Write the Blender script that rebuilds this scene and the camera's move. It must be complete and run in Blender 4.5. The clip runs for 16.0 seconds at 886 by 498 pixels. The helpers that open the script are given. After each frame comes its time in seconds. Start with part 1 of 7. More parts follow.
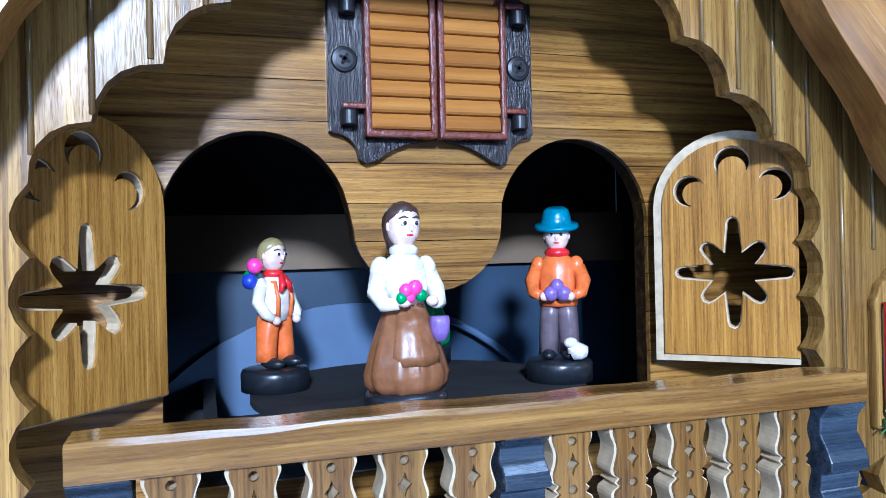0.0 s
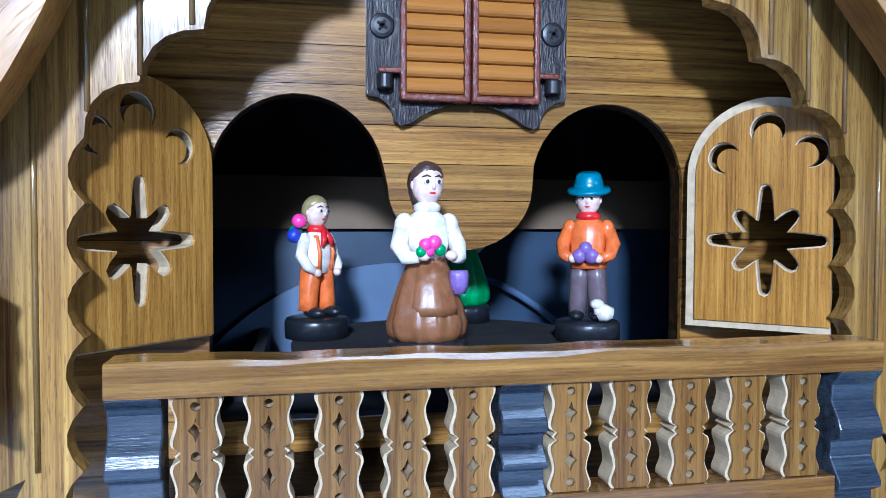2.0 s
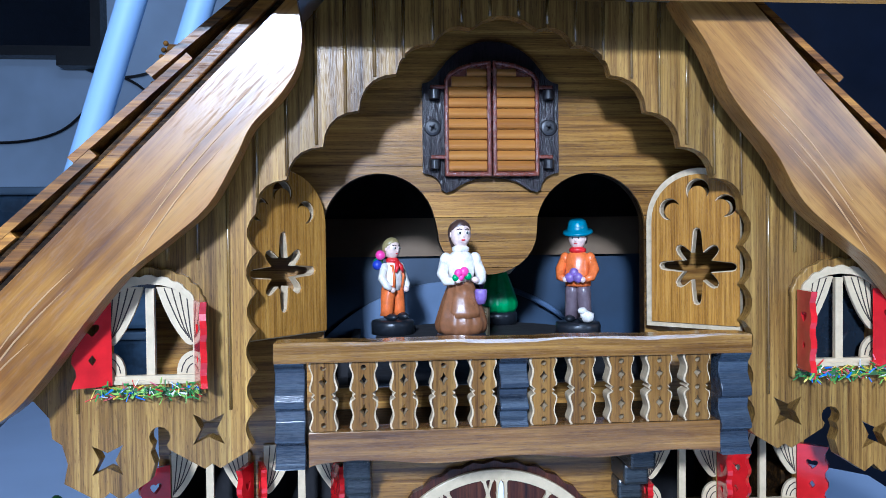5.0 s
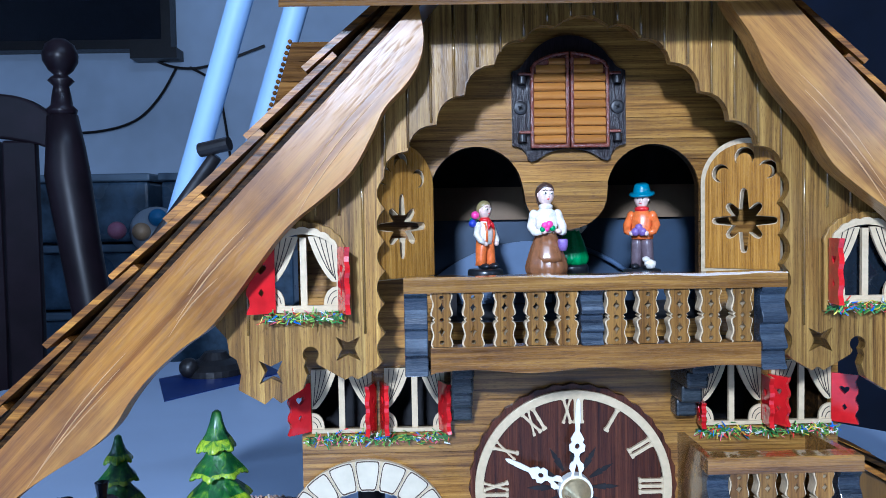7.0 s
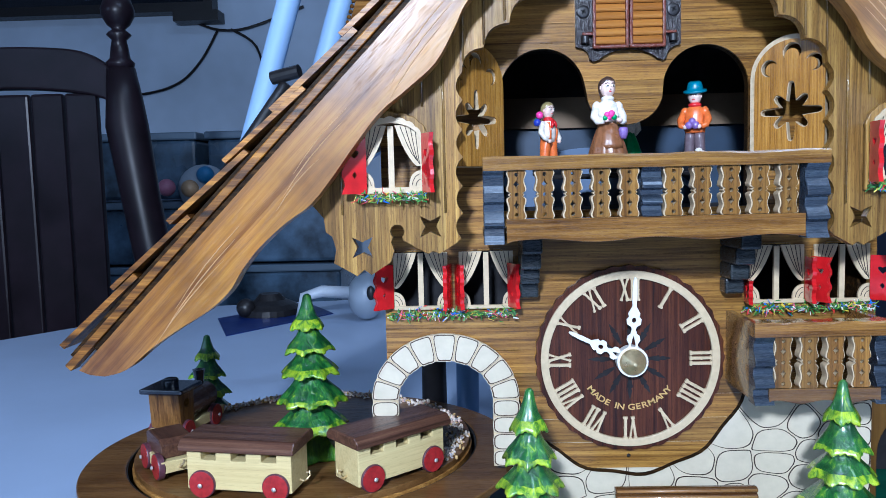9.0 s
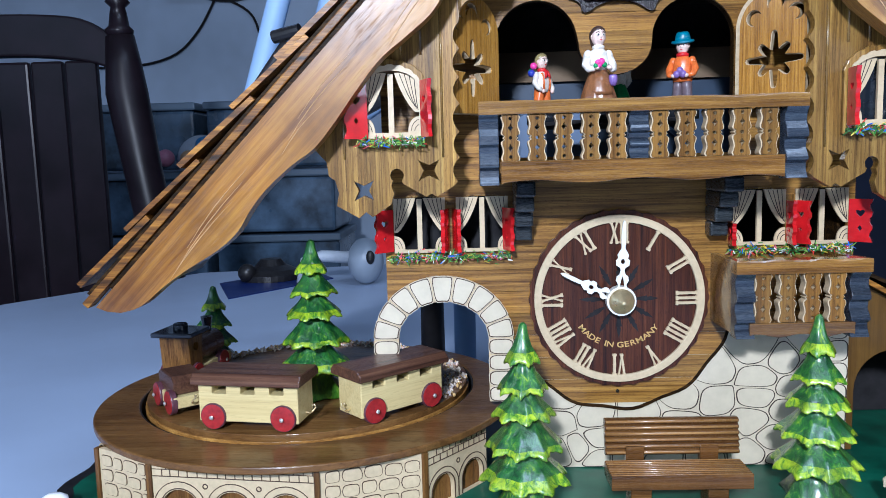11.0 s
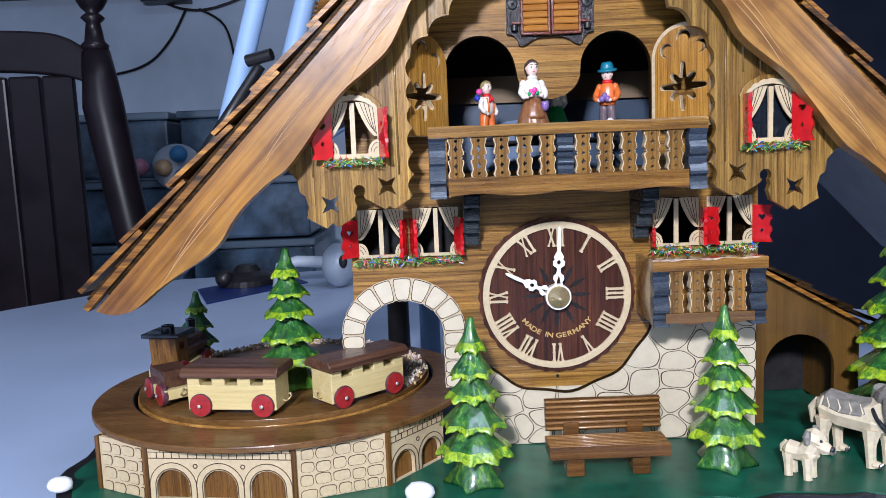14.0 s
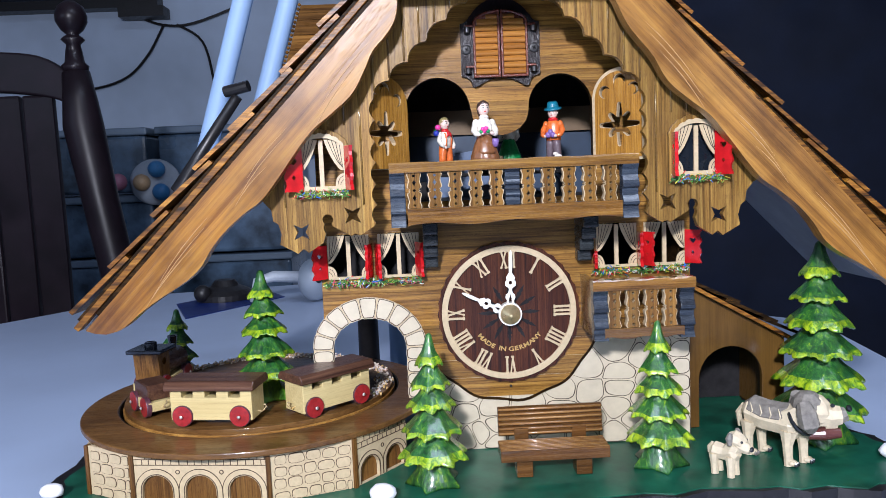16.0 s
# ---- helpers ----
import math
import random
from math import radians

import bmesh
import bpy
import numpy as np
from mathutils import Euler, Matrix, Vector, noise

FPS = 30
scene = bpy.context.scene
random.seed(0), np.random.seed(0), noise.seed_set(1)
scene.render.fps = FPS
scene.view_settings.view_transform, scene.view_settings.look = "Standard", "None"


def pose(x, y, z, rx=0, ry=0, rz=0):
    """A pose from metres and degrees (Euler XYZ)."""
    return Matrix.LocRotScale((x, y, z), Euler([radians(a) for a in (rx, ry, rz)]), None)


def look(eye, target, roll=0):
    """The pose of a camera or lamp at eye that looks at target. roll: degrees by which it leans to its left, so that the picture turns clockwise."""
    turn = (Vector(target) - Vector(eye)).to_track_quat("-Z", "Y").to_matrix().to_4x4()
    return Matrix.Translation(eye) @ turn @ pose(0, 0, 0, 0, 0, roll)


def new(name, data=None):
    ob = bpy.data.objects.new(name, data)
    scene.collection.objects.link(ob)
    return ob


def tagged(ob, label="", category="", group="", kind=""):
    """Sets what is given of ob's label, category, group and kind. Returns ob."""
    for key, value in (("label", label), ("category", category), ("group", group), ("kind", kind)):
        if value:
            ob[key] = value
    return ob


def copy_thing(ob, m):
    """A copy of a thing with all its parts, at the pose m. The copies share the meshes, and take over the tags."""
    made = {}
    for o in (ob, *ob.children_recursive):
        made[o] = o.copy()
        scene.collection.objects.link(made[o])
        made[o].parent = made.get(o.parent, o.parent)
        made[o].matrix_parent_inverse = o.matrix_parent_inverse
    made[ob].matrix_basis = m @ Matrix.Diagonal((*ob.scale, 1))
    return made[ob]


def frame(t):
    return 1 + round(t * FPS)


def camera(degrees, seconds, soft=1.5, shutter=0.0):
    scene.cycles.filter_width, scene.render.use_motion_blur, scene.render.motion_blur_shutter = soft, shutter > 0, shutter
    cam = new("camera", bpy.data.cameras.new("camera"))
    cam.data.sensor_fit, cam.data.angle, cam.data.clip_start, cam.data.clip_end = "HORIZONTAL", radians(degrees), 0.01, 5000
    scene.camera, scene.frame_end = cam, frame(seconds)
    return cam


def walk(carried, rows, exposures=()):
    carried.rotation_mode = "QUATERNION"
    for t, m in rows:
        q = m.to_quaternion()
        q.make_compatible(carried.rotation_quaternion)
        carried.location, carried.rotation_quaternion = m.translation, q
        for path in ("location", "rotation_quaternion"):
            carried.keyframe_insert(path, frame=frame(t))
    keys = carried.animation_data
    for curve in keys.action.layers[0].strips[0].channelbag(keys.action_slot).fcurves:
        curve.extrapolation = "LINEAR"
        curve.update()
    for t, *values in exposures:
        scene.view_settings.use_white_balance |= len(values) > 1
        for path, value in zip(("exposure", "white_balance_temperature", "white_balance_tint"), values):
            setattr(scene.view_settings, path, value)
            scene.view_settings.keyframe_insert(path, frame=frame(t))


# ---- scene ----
cam = camera(61.1, 16.0, soft=0.65)
PATH = [
    (0, (-0.065, -0.17, 0.253), (0.544, 1.735, 0.252), -1.3),
    (0.5, (-0.065, -0.177, 0.25), (0.483, 1.747, 0.228), -0.6),
    (1, (-0.062, -0.173, 0.243), (0.423, 1.767, 0.199), -0.0),
    (1.5, (-0.056, -0.18, 0.243), (0.38, 1.771, 0.183), 0.2),
    (2, (-0.051, -0.184, 0.249), (0.331, 1.778, 0.177), 0.2),
    (2.5, (-0.04, -0.199, 0.257), (0.292, 1.772, 0.184), 0.0),
    (3, (-0.037, -0.223, 0.266), (0.247, 1.756, 0.198), -0.2),
    (3.2, (-0.037, -0.234, 0.268), (0.212, 1.749, 0.188), -0.4),
    (5.3, (-0.054, -0.307, 0.256), (0.096, 1.687, 0.212), -0.7),
    (5.5, (-0.057, -0.314, 0.253), (0.077, 1.681, 0.207), -0.8),
    (6, (-0.069, -0.335, 0.25), (0.024, 1.662, 0.193), -0.9),
    (6.5, (-0.074, -0.354, 0.252), (-0.015, 1.644, 0.186), -0.9),
    (7, (-0.075, -0.37, 0.248), (-0.048, 1.628, 0.165), -1.0),
    (7.5, (-0.076, -0.377, 0.236), (-0.077, 1.621, 0.145), -1.1),
    (8, (-0.079, -0.396, 0.234), (-0.095, 1.6, 0.116), -1.1),
    (8.5, (-0.088, -0.412, 0.217), (-0.129, 1.583, 0.077), -1.3),
    (9, (-0.098, -0.417, 0.206), (-0.161, 1.575, 0.04), -1.4),
    (9.2, (-0.1, -0.42, 0.203), (-0.171, 1.571, 0.021), -1.3),
    (11.3, (-0.096, -0.444, 0.187), (-0.153, 1.542, -0.045), -1.6),
    (11.5, (-0.094, -0.447, 0.186), (-0.15, 1.539, -0.044), -1.7),
    (12, (-0.093, -0.452, 0.187), (-0.132, 1.534, -0.041), -1.7),
    (12.5, (-0.093, -0.462, 0.189), (-0.126, 1.525, -0.041), -1.8),
    (13, (-0.09, -0.479, 0.194), (-0.115, 1.508, -0.034), -2.0),
    (13.5, (-0.085, -0.494, 0.195), (-0.094, 1.492, -0.035), -2.1),
    (14, (-0.083, -0.505, 0.198), (-0.079, 1.482, -0.03), -2.3),
    (14.5, (-0.077, -0.509, 0.199), (-0.061, 1.477, -0.032), -2.5),
    (15, (-0.074, -0.518, 0.202), (-0.049, 1.469, -0.023), -2.6),
    (15.5, (-0.073, -0.53, 0.206), (-0.03, 1.457, -0.016), -2.5),
    (16, (-0.069, -0.557, 0.213), (-0.009, 1.432, 0.009), -2.4),
]
LIGHTNESS = [(0.0, 0.12, 4650, 10), (1.5, 0.0, 4700, 10), (3.0, -0.08, 4900, 10), (5.5, -0.14, 4850, 10), (9.0, -0.14, 5050, 10), (12.0, -0.17, 5600, 14), (16.0, -0.10, 6000, 18)]   # seconds, stops, white balance
walk(cam, [(t, look(eye, target, roll)) for t, eye, target, roll in PATH], exposures=LIGHTNESS)

G = -0.016       # top of the green base board
WALL = 0.042     # front face of the house wall

# ---- light ----
world = bpy.data.worlds.new("room_air")
scene.world = world
world.use_nodes = True
world.node_tree.nodes["Background"].inputs[0].default_value = (0.30, 0.42, 0.70, 1)
world.node_tree.nodes["Background"].inputs[1].default_value = 0.045


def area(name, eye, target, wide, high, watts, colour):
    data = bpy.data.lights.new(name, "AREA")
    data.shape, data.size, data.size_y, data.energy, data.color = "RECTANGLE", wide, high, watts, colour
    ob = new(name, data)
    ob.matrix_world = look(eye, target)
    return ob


# a white lamp over the walker, a weaker cool one beside, a wide light at the right, an added fill at the left and a
# long tube lamp on the ceiling
area("white_lamp", (-0.35, -1.50, 0.80), (0, 0, 0.24), 0.13, 0.12, 46, (0.96, 0.98, 1.0))
area("desk_lamp", (-0.66, -1.70, 0.62), (-0.1, 0, 0.24), 0.55, 0.30, 3, (0.70, 0.85, 1.0))
# cool fill from the left, added with no source there
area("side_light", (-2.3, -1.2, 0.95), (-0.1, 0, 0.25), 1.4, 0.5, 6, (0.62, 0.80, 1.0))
area("far_light", (1.3, -1.6, 0.62), (-0.1, 0, 0.25), 0.6, 0.4, 6, (0.84, 0.92, 1.0))
area("ceiling_light", (0.62, -0.95, 2.36), (0.50, -0.70, 0), 1.7, 0.40, 32, (0.74, 0.86, 1.0))


# ---- materials ----
def material(name):
    m = bpy.data.materials.new(name)
    m.use_nodes = True
    t = m.node_tree
    return m, t, t.nodes["Principled BSDF"]


def ramp(t, fac, stops):
    r = t.nodes.new("ShaderNodeValToRGB")
    while len(r.color_ramp.elements) < len(stops):
        r.color_ramp.elements.new(0.5)
    for e, (at, c) in zip(r.color_ramp.elements, stops):
        e.position, e.color = at, (*c, 1)
    t.links.new(fac, r.inputs[0])
    return r.outputs[0]


def coords(t, scale, spread=True, turn=0.0):
    tc, mp = t.nodes.new("ShaderNodeTexCoord"), t.nodes.new("ShaderNodeMapping")
    mp.inputs["Scale"].default_value = scale
    src = tc.outputs["Object"]
    if spread:
        oi, add, mul = t.nodes.new("ShaderNodeObjectInfo"), t.nodes.new("ShaderNodeVectorMath"), t.nodes.new("ShaderNodeVectorMath")
        mul.operation = "SCALE"
        mul.inputs[0].default_value = (1.7, 2.3, 1.1)
        t.links.new(oi.outputs["Random"], mul.inputs["Scale"])
        t.links.new(src, add.inputs[0])
        t.links.new(mul.outputs[0], add.inputs[1])
        src = add.outputs[0]
    if turn:
        rot = t.nodes.new("ShaderNodeMapping")
        rot.inputs["Rotation"].default_value = (0, radians(turn), 0)
        t.links.new(src, rot.inputs[0])
        src = rot.outputs[0]
    t.links.new(src, mp.inputs[0])
    return mp.outputs[0]


def tex(t, vec, scale, detail=5, rough=0.6, warp=0.0):
    n = t.nodes.new("ShaderNodeTexNoise")
    n.inputs["Scale"].default_value, n.inputs["Detail"].default_value = scale, detail
    n.inputs["Roughness"].default_value, n.inputs["Distortion"].default_value = rough, warp
    t.links.new(vec, n.inputs["Vector"])
    return n.outputs[0]


def mix(t, a, b, fac, mode="MIX"):
    m = t.nodes.new("ShaderNodeMix")
    m.data_type, m.blend_type = "RGBA", mode
    for k, v in ((0, fac), (6, a), (7, b)):
        if hasattr(v, "links"):
            t.links.new(v, m.inputs[k])
        else:
            m.inputs[k].default_value = v if k == 0 else (*v, 1)
    return m.outputs[2]


def bump(t, bsdf, height, strength, dist=0.0004):
    b = t.nodes.new("ShaderNodeBump")
    b.inputs["Strength"].default_value, b.inputs["Distance"].default_value = strength, dist
    t.links.new(height, b.inputs["Height"])
    t.links.new(b.outputs[0], bsdf.inputs["Normal"])


def wood(name, dark, mid, light, grain="z", rough=0.33, fine=1.0, stain=0.35, coat=0.25, tone=True, turn=0.0, pore=0.75, shine=0.34, relief=0.45):
    """Varnished wood along one axis: broad figure, fine fibres, short dark pores; turn leans the grain in the board."""
    m, t, b = material(name)
    dark, mid, light = [(r * 0.94, g * 0.985, bl * 0.64) for r, g, bl in (dark, mid, light)]
    long = {"x": 0, "y": 1, "z": 2}[grain]

    def along(share):
        s = [1.0, 1.0, 1.0]
        s[long] = share
        return coords(t, s, True, turn)

    bands = tex(t, along(0.022), 330 * fine, 6, 0.72, 0.4)
    fibres = tex(t, along(0.026), 1150 * max(fine, 0.5), 4, 0.70, 0.0)
    pores = tex(t, along(0.085), 3400 * max(fine, 0.5), 2, 0.50, 0.0)
    cloud = tex(t, coords(t, (1, 1, 1)), 24, 4, 0.55)
    c = ramp(t, bands, [(0.34, dark), (0.49, mid), (0.66, light)])
    c = mix(t, c, ramp(t, fibres, [(0.36, (0.60, 0.53, 0.45)), (0.46, (0.92, 0.91, 0.89)), (0.56, (1.05, 1.05, 1.05)), (0.68, (1.28, 1.28, 1.28))]), min(1.0, pore * 1.2), "MULTIPLY")
    c = mix(t, c, ramp(t, pores, [(0.30, (0.50, 0.42, 0.35)), (0.42, (1.0, 1.0, 1.0))]), pore, "MULTIPLY")
    c = mix(t, c, ramp(t, cloud, [(0.32, (0.58, 0.50, 0.42)), (0.50, (0.96, 0.95, 0.94)), (0.68, (1.16, 1.13, 1.10))]), stain, "MULTIPLY")
    oi = t.nodes.new("ShaderNodeObjectInfo")
    c = mix(t, c, ramp(t, oi.outputs["Random"], [(0.0, (0.66, 0.65, 0.64)), (0.35, (1.04, 0.99, 0.92)), (0.7, (0.84, 0.84, 0.84)), (1.0, (1.28, 1.22, 1.10))]), 1.0 if tone else 0.0, "MULTIPLY")
    t.links.new(c, b.inputs["Base Color"])
    t.links.new(ramp(t, pores, [(0.33, (min(1.0, rough + 0.25),) * 3), (0.5, (rough,) * 3)]), b.inputs["Roughness"])
    b.inputs["Coat Weight"].default_value, b.inputs["Coat Roughness"].default_value = min(1.0, coat * 0.6), 0.13
    b.inputs["Specular IOR Level"].default_value = shine * 0.7
    bump(t, b, mix(t, fibres, pores, 0.6), relief, 0.00022)
    return m


def plain(name, colour, rough=0.4, vary=0.18, scale=160, metal=0.0, coat=0.0, relief=0.25):
    """Paint or plastic with faint mottling and brush relief."""
    m, t, b = material(name)
    v = coords(t, (1, 1, 1))
    n = tex(t, v, scale, 4, 0.6)
    low = tuple(c * (1 - vary) for c in colour)
    high = tuple(min(1, c * (1 + vary)) for c in colour)
    t.links.new(ramp(t, n, [(0.3, low), (0.7, high)]), b.inputs["Base Color"])
    t.links.new(ramp(t, tex(t, v, scale * 0.4, 3), [(0.3, (rough * 0.8,) * 3), (0.7, (min(1, rough * 1.25),) * 3)]), b.inputs["Roughness"])
    b.inputs["Metallic"].default_value, b.inputs["Coat Weight"].default_value = metal, coat
    bump(t, b, n, relief, 0.0003)
    return m


WALLWOOD = wood("wall_walnut", (0.105, 0.044, 0.014), (0.275, 0.132, 0.040), (0.43, 0.230, 0.080), "x", 0.28, coat=0.55, shine=0.46)
GABLEWOOD = wood("gable_walnut", (0.080, 0.036, 0.012), (0.250, 0.131, 0.046), (0.42, 0.248, 0.098), "z", 0.32, 0.8, coat=0.40, shine=0.40)
STRIPWOOD = wood("strip_walnut", (0.10, 0.05, 0.02), (0.20, 0.11, 0.045), (0.32, 0.19, 0.085), "z", 0.2, 0.8, 0.2, 1.5, False)
BARGE_L = wood("barge_limewood", (0.165, 0.058, 0.013), (0.315, 0.132, 0.028), (0.43, 0.212, 0.056), "x", 0.30, 0.26, 0.9, 0.7, False, 46, 0.30, 0.62, 0.25)
BARGE_R = wood("barge_limewood_b", (0.155, 0.062, 0.018), (0.31, 0.136, 0.040), (0.43, 0.212, 0.068), "x", 0.30, 0.30, 0.9, 0.7, False, -46, 0.40, 0.58, 0.25)
RAILWOOD = wood("rail_walnut", (0.060, 0.024, 0.009), (0.185, 0.086, 0.030), (0.33, 0.175, 0.068), "x", 0.26, 0.6, 0.45, 1.6)
BALWOOD = wood("baluster_walnut", (0.085, 0.036, 0.013), (0.20, 0.094, 0.031), (0.31, 0.160, 0.060), "z", 0.28, 0.8, 0.3, 0.6)
PANELWOOD = wood("panel_cherry", (0.23, 0.100, 0.024), (0.40, 0.185, 0.046), (0.51, 0.262, 0.080), "z", 0.26, 1.2, 0.2, 0.9)
BENCHWOOD = wood("bench_walnut", (0.050, 0.019, 0.008), (0.115, 0.048, 0.020), (0.19, 0.086, 0.038), "x", 0.22, 0.8, 0.35, 0.6, True, 0.0, 0.4)
DISCWOOD = wood("disc_walnut", (0.085, 0.036, 0.015), (0.150, 0.068, 0.030), (0.21, 0.102, 0.048), "x", 0.30, 0.25, 0.7, 0.4, False, 0.0, 0.5)
DIALWOOD = wood("dial_mahogany", (0.024, 0.006, 0.004), (0.084, 0.021, 0.012), (0.15, 0.044, 0.025), "z", 0.35, 0.9)
SHINGLEWOOD = wood("shingle_scorched", (0.014, 0.006, 0.003), (0.21, 0.080, 0.016), (0.50, 0.225, 0.048), "x", 0.38, 0.5, 0.9, 0.05, True, 0.0, 0.75, 0.45)
BURNT = wood("scorched_edge", (0.008, 0.005, 0.004), (0.022, 0.012, 0.008), (0.08, 0.038, 0.016), "x", 0.45, 1.0, 0.35, 0.0, True, 0.0, 0.75, 0.10)
PLY = plain("raw_plywood", (0.50, 0.385, 0.235), 0.55, 0.20, 340)
CREAM = plain("cream_maple", (0.52, 0.405, 0.245), 0.42, 0.10, 300)
STONEWHITE = plain("stone_white", (0.56, 0.485, 0.35), 0.35, 0.07, 120, coat=0.15)
SCORCH = plain("laser_scorch", (0.035, 0.02, 0.012), 0.7, 0.3)
SLATEBLUE = wood("stained_slate_blue", (0.012, 0.016, 0.040), (0.026, 0.035, 0.084), (0.062, 0.080, 0.170), "x", 0.27, 0.9, 0.3, 0.7, True, 0.0, 0.35, 0.6)
SLATEDARK = wood("stained_slate_black", (0.007, 0.008, 0.014), (0.016, 0.019, 0.034), (0.040, 0.046, 0.080), "x", 0.27, 0.9, 0.3, 0.7, True, 0.0, 0.35, 0.5)
RED = plain("red_lacquer", (0.50, 0.010, 0.012), 0.20, 0.25, 90, coat=0.8)
GREEN = plain("green_base_paint", (0.006, 0.080, 0.045), 0.40, 0.4, 40, coat=0.10, relief=0.5)
BLACK = plain("black_plastic", (0.012, 0.011, 0.012), 0.38, 0.3)
# near-black that puts the shade of hollow places and slots into the colour
SHADEBLACK = plain("inside_shade", (0.006, 0.005, 0.006), 0.9, 0.3)
GREYUNDER = plain("roof_underside_grey", (0.30, 0.31, 0.34), 0.6, 0.12, 40)
BRONZE, bt, bb = material("bronze_plastic")
bn = tex(bt, coords(bt, (1, 1, 0.12)), 900, 4, 0.6, 1.2)
bt.links.new(ramp(bt, bn, [(0.35, (0.003, 0.002, 0.003)), (0.62, (0.020, 0.013, 0.014))]), bb.inputs["Base Color"])
bb.inputs["Roughness"].default_value = 0.30
bb.inputs["Specular IOR Level"].default_value = 0.3
bump(bt, bb, bn, 1.0, 0.0006)
SLAT = wood("shutter_slat", (0.27, 0.098, 0.026), (0.36, 0.140, 0.038), (0.43, 0.185, 0.056), "x", 0.30, 0.3, 0.3, 0.35, False, 0.0, 0.12, 0.4)
SHFRAME = plain("shutter_frame", (0.125, 0.030, 0.016), 0.26, 0.5, 900, relief=1.0)
BRASS = plain("brass", (0.80, 0.64, 0.36), 0.30, 0.12, 300, metal=0.8)
STEEL = plain("dark_steel", (0.10, 0.10, 0.11), 0.3, 0.2, 200, metal=1.0)
WHITE = plain("white_plastic", (0.72, 0.70, 0.64), 0.35, 0.04)
TABLE = plain("table_white", (0.38, 0.46, 0.62), 0.35, 0.05, 6)


# ---- helpers for building ----
ORIGIN = {}


def thing(name, place, label, category, group="", kind=""):
    ob = new(name)
    ob.empty_display_size = 0.01
    ob.location = place
    ORIGIN[ob] = Vector(place)
    return tagged(ob, label, category, group, kind)


def part(name, bm, mat, parent=None, label="", smooth=False, bevel=0.0):
    """Links a bmesh in world places as one mesh under a thing or part."""
    off = ORIGIN[parent] if parent else Vector()
    bmesh.ops.translate(bm, verts=bm.verts, vec=-off)
    me = bpy.data.meshes.new(name)
    bm.normal_update()
    if smooth:
        for f in bm.faces:
            f.smooth = True
    bm.to_mesh(me)
    bm.free()
    me.materials.append(mat)
    ob = new(name, me)
    if parent:
        ob.parent = parent
    ORIGIN[ob] = off
    if bevel:
        b = ob.modifiers.new("edge", "BEVEL")
        b.width, b.segments, b.limit_method, b.angle_limit = bevel, 2, "ANGLE", radians(40)
    return tagged(ob, label)


def pieces(name, bm, mat, parent):
    """Links each separate piece of a cut board as a part of its own."""
    todo = set(bm.verts)
    while todo:
        stack, isle = [todo.pop()], []
        while stack:
            v = stack.pop()
            isle.append(v)
            for e in v.link_edges:
                o = e.other_vert(v)
                if o in todo:
                    todo.discard(o)
                    stack.append(o)
        if len(isle) < 6:
            continue
        one, at = bmesh.new(), {}
        for v in isle:
            at[v] = one.verts.new(v.co)
        for f in {f for v in isle for f in v.link_faces}:
            one.faces.new([at[v] for v in f.verts])
        part(name, one, mat, parent)
    bm.free()


def structure(name, bm, mat, label="", bevel=0.0):
    return tagged(part(name, bm, mat, None, label, bevel=bevel), kind="structure")


def box(x0, x1, y0, y1, z0, z1, bm=None):
    bm = bm or bmesh.new()
    v = [bm.verts.new(p) for p in ((x0, y0, z0), (x1, y0, z0), (x1, y1, z0), (x0, y1, z0), (x0, y0, z1), (x1, y0, z1), (x1, y1, z1), (x0, y1, z1))]
    for f in ((3, 2, 1, 0), (4, 5, 6, 7), (0, 1, 5, 4), (1, 2, 6, 5), (2, 3, 7, 6), (3, 0, 4, 7)):
        bm.faces.new([v[i] for i in f])
    return bm


def plate(loops, d0, d1, m=None, bm=None):
    """A board cut in outline: loops of (x, z), the first the outer edge, the rest holes; from depth y = d0 (front) to d1. m turns it afterwards."""
    own = bmesh.new()
    edges = []
    for loop in loops:
        v = [own.verts.new((x, d0, z)) for x, z in loop]
        edges += [own.edges.new((v[i], v[i - 1])) for i in range(len(v))]
    bmesh.ops.triangle_fill(own, use_beauty=True, use_dissolve=False, edges=edges)
    faces = own.faces[:]
    r = bmesh.ops.extrude_face_region(own, geom=faces)
    bmesh.ops.translate(own, verts=[e for e in r["geom"] if isinstance(e, bmesh.types.BMVert)], vec=(0, d1 - d0, 0))
    bmesh.ops.recalc_face_normals(own, faces=own.faces)
    if m is not None:
        bmesh.ops.transform(own, matrix=m, verts=own.verts)
    if bm is None:
        return own
    me = bpy.data.meshes.new("tmp")
    own.to_mesh(me)
    own.free()
    bm.from_mesh(me)
    bpy.data.meshes.remove(me)
    return bm


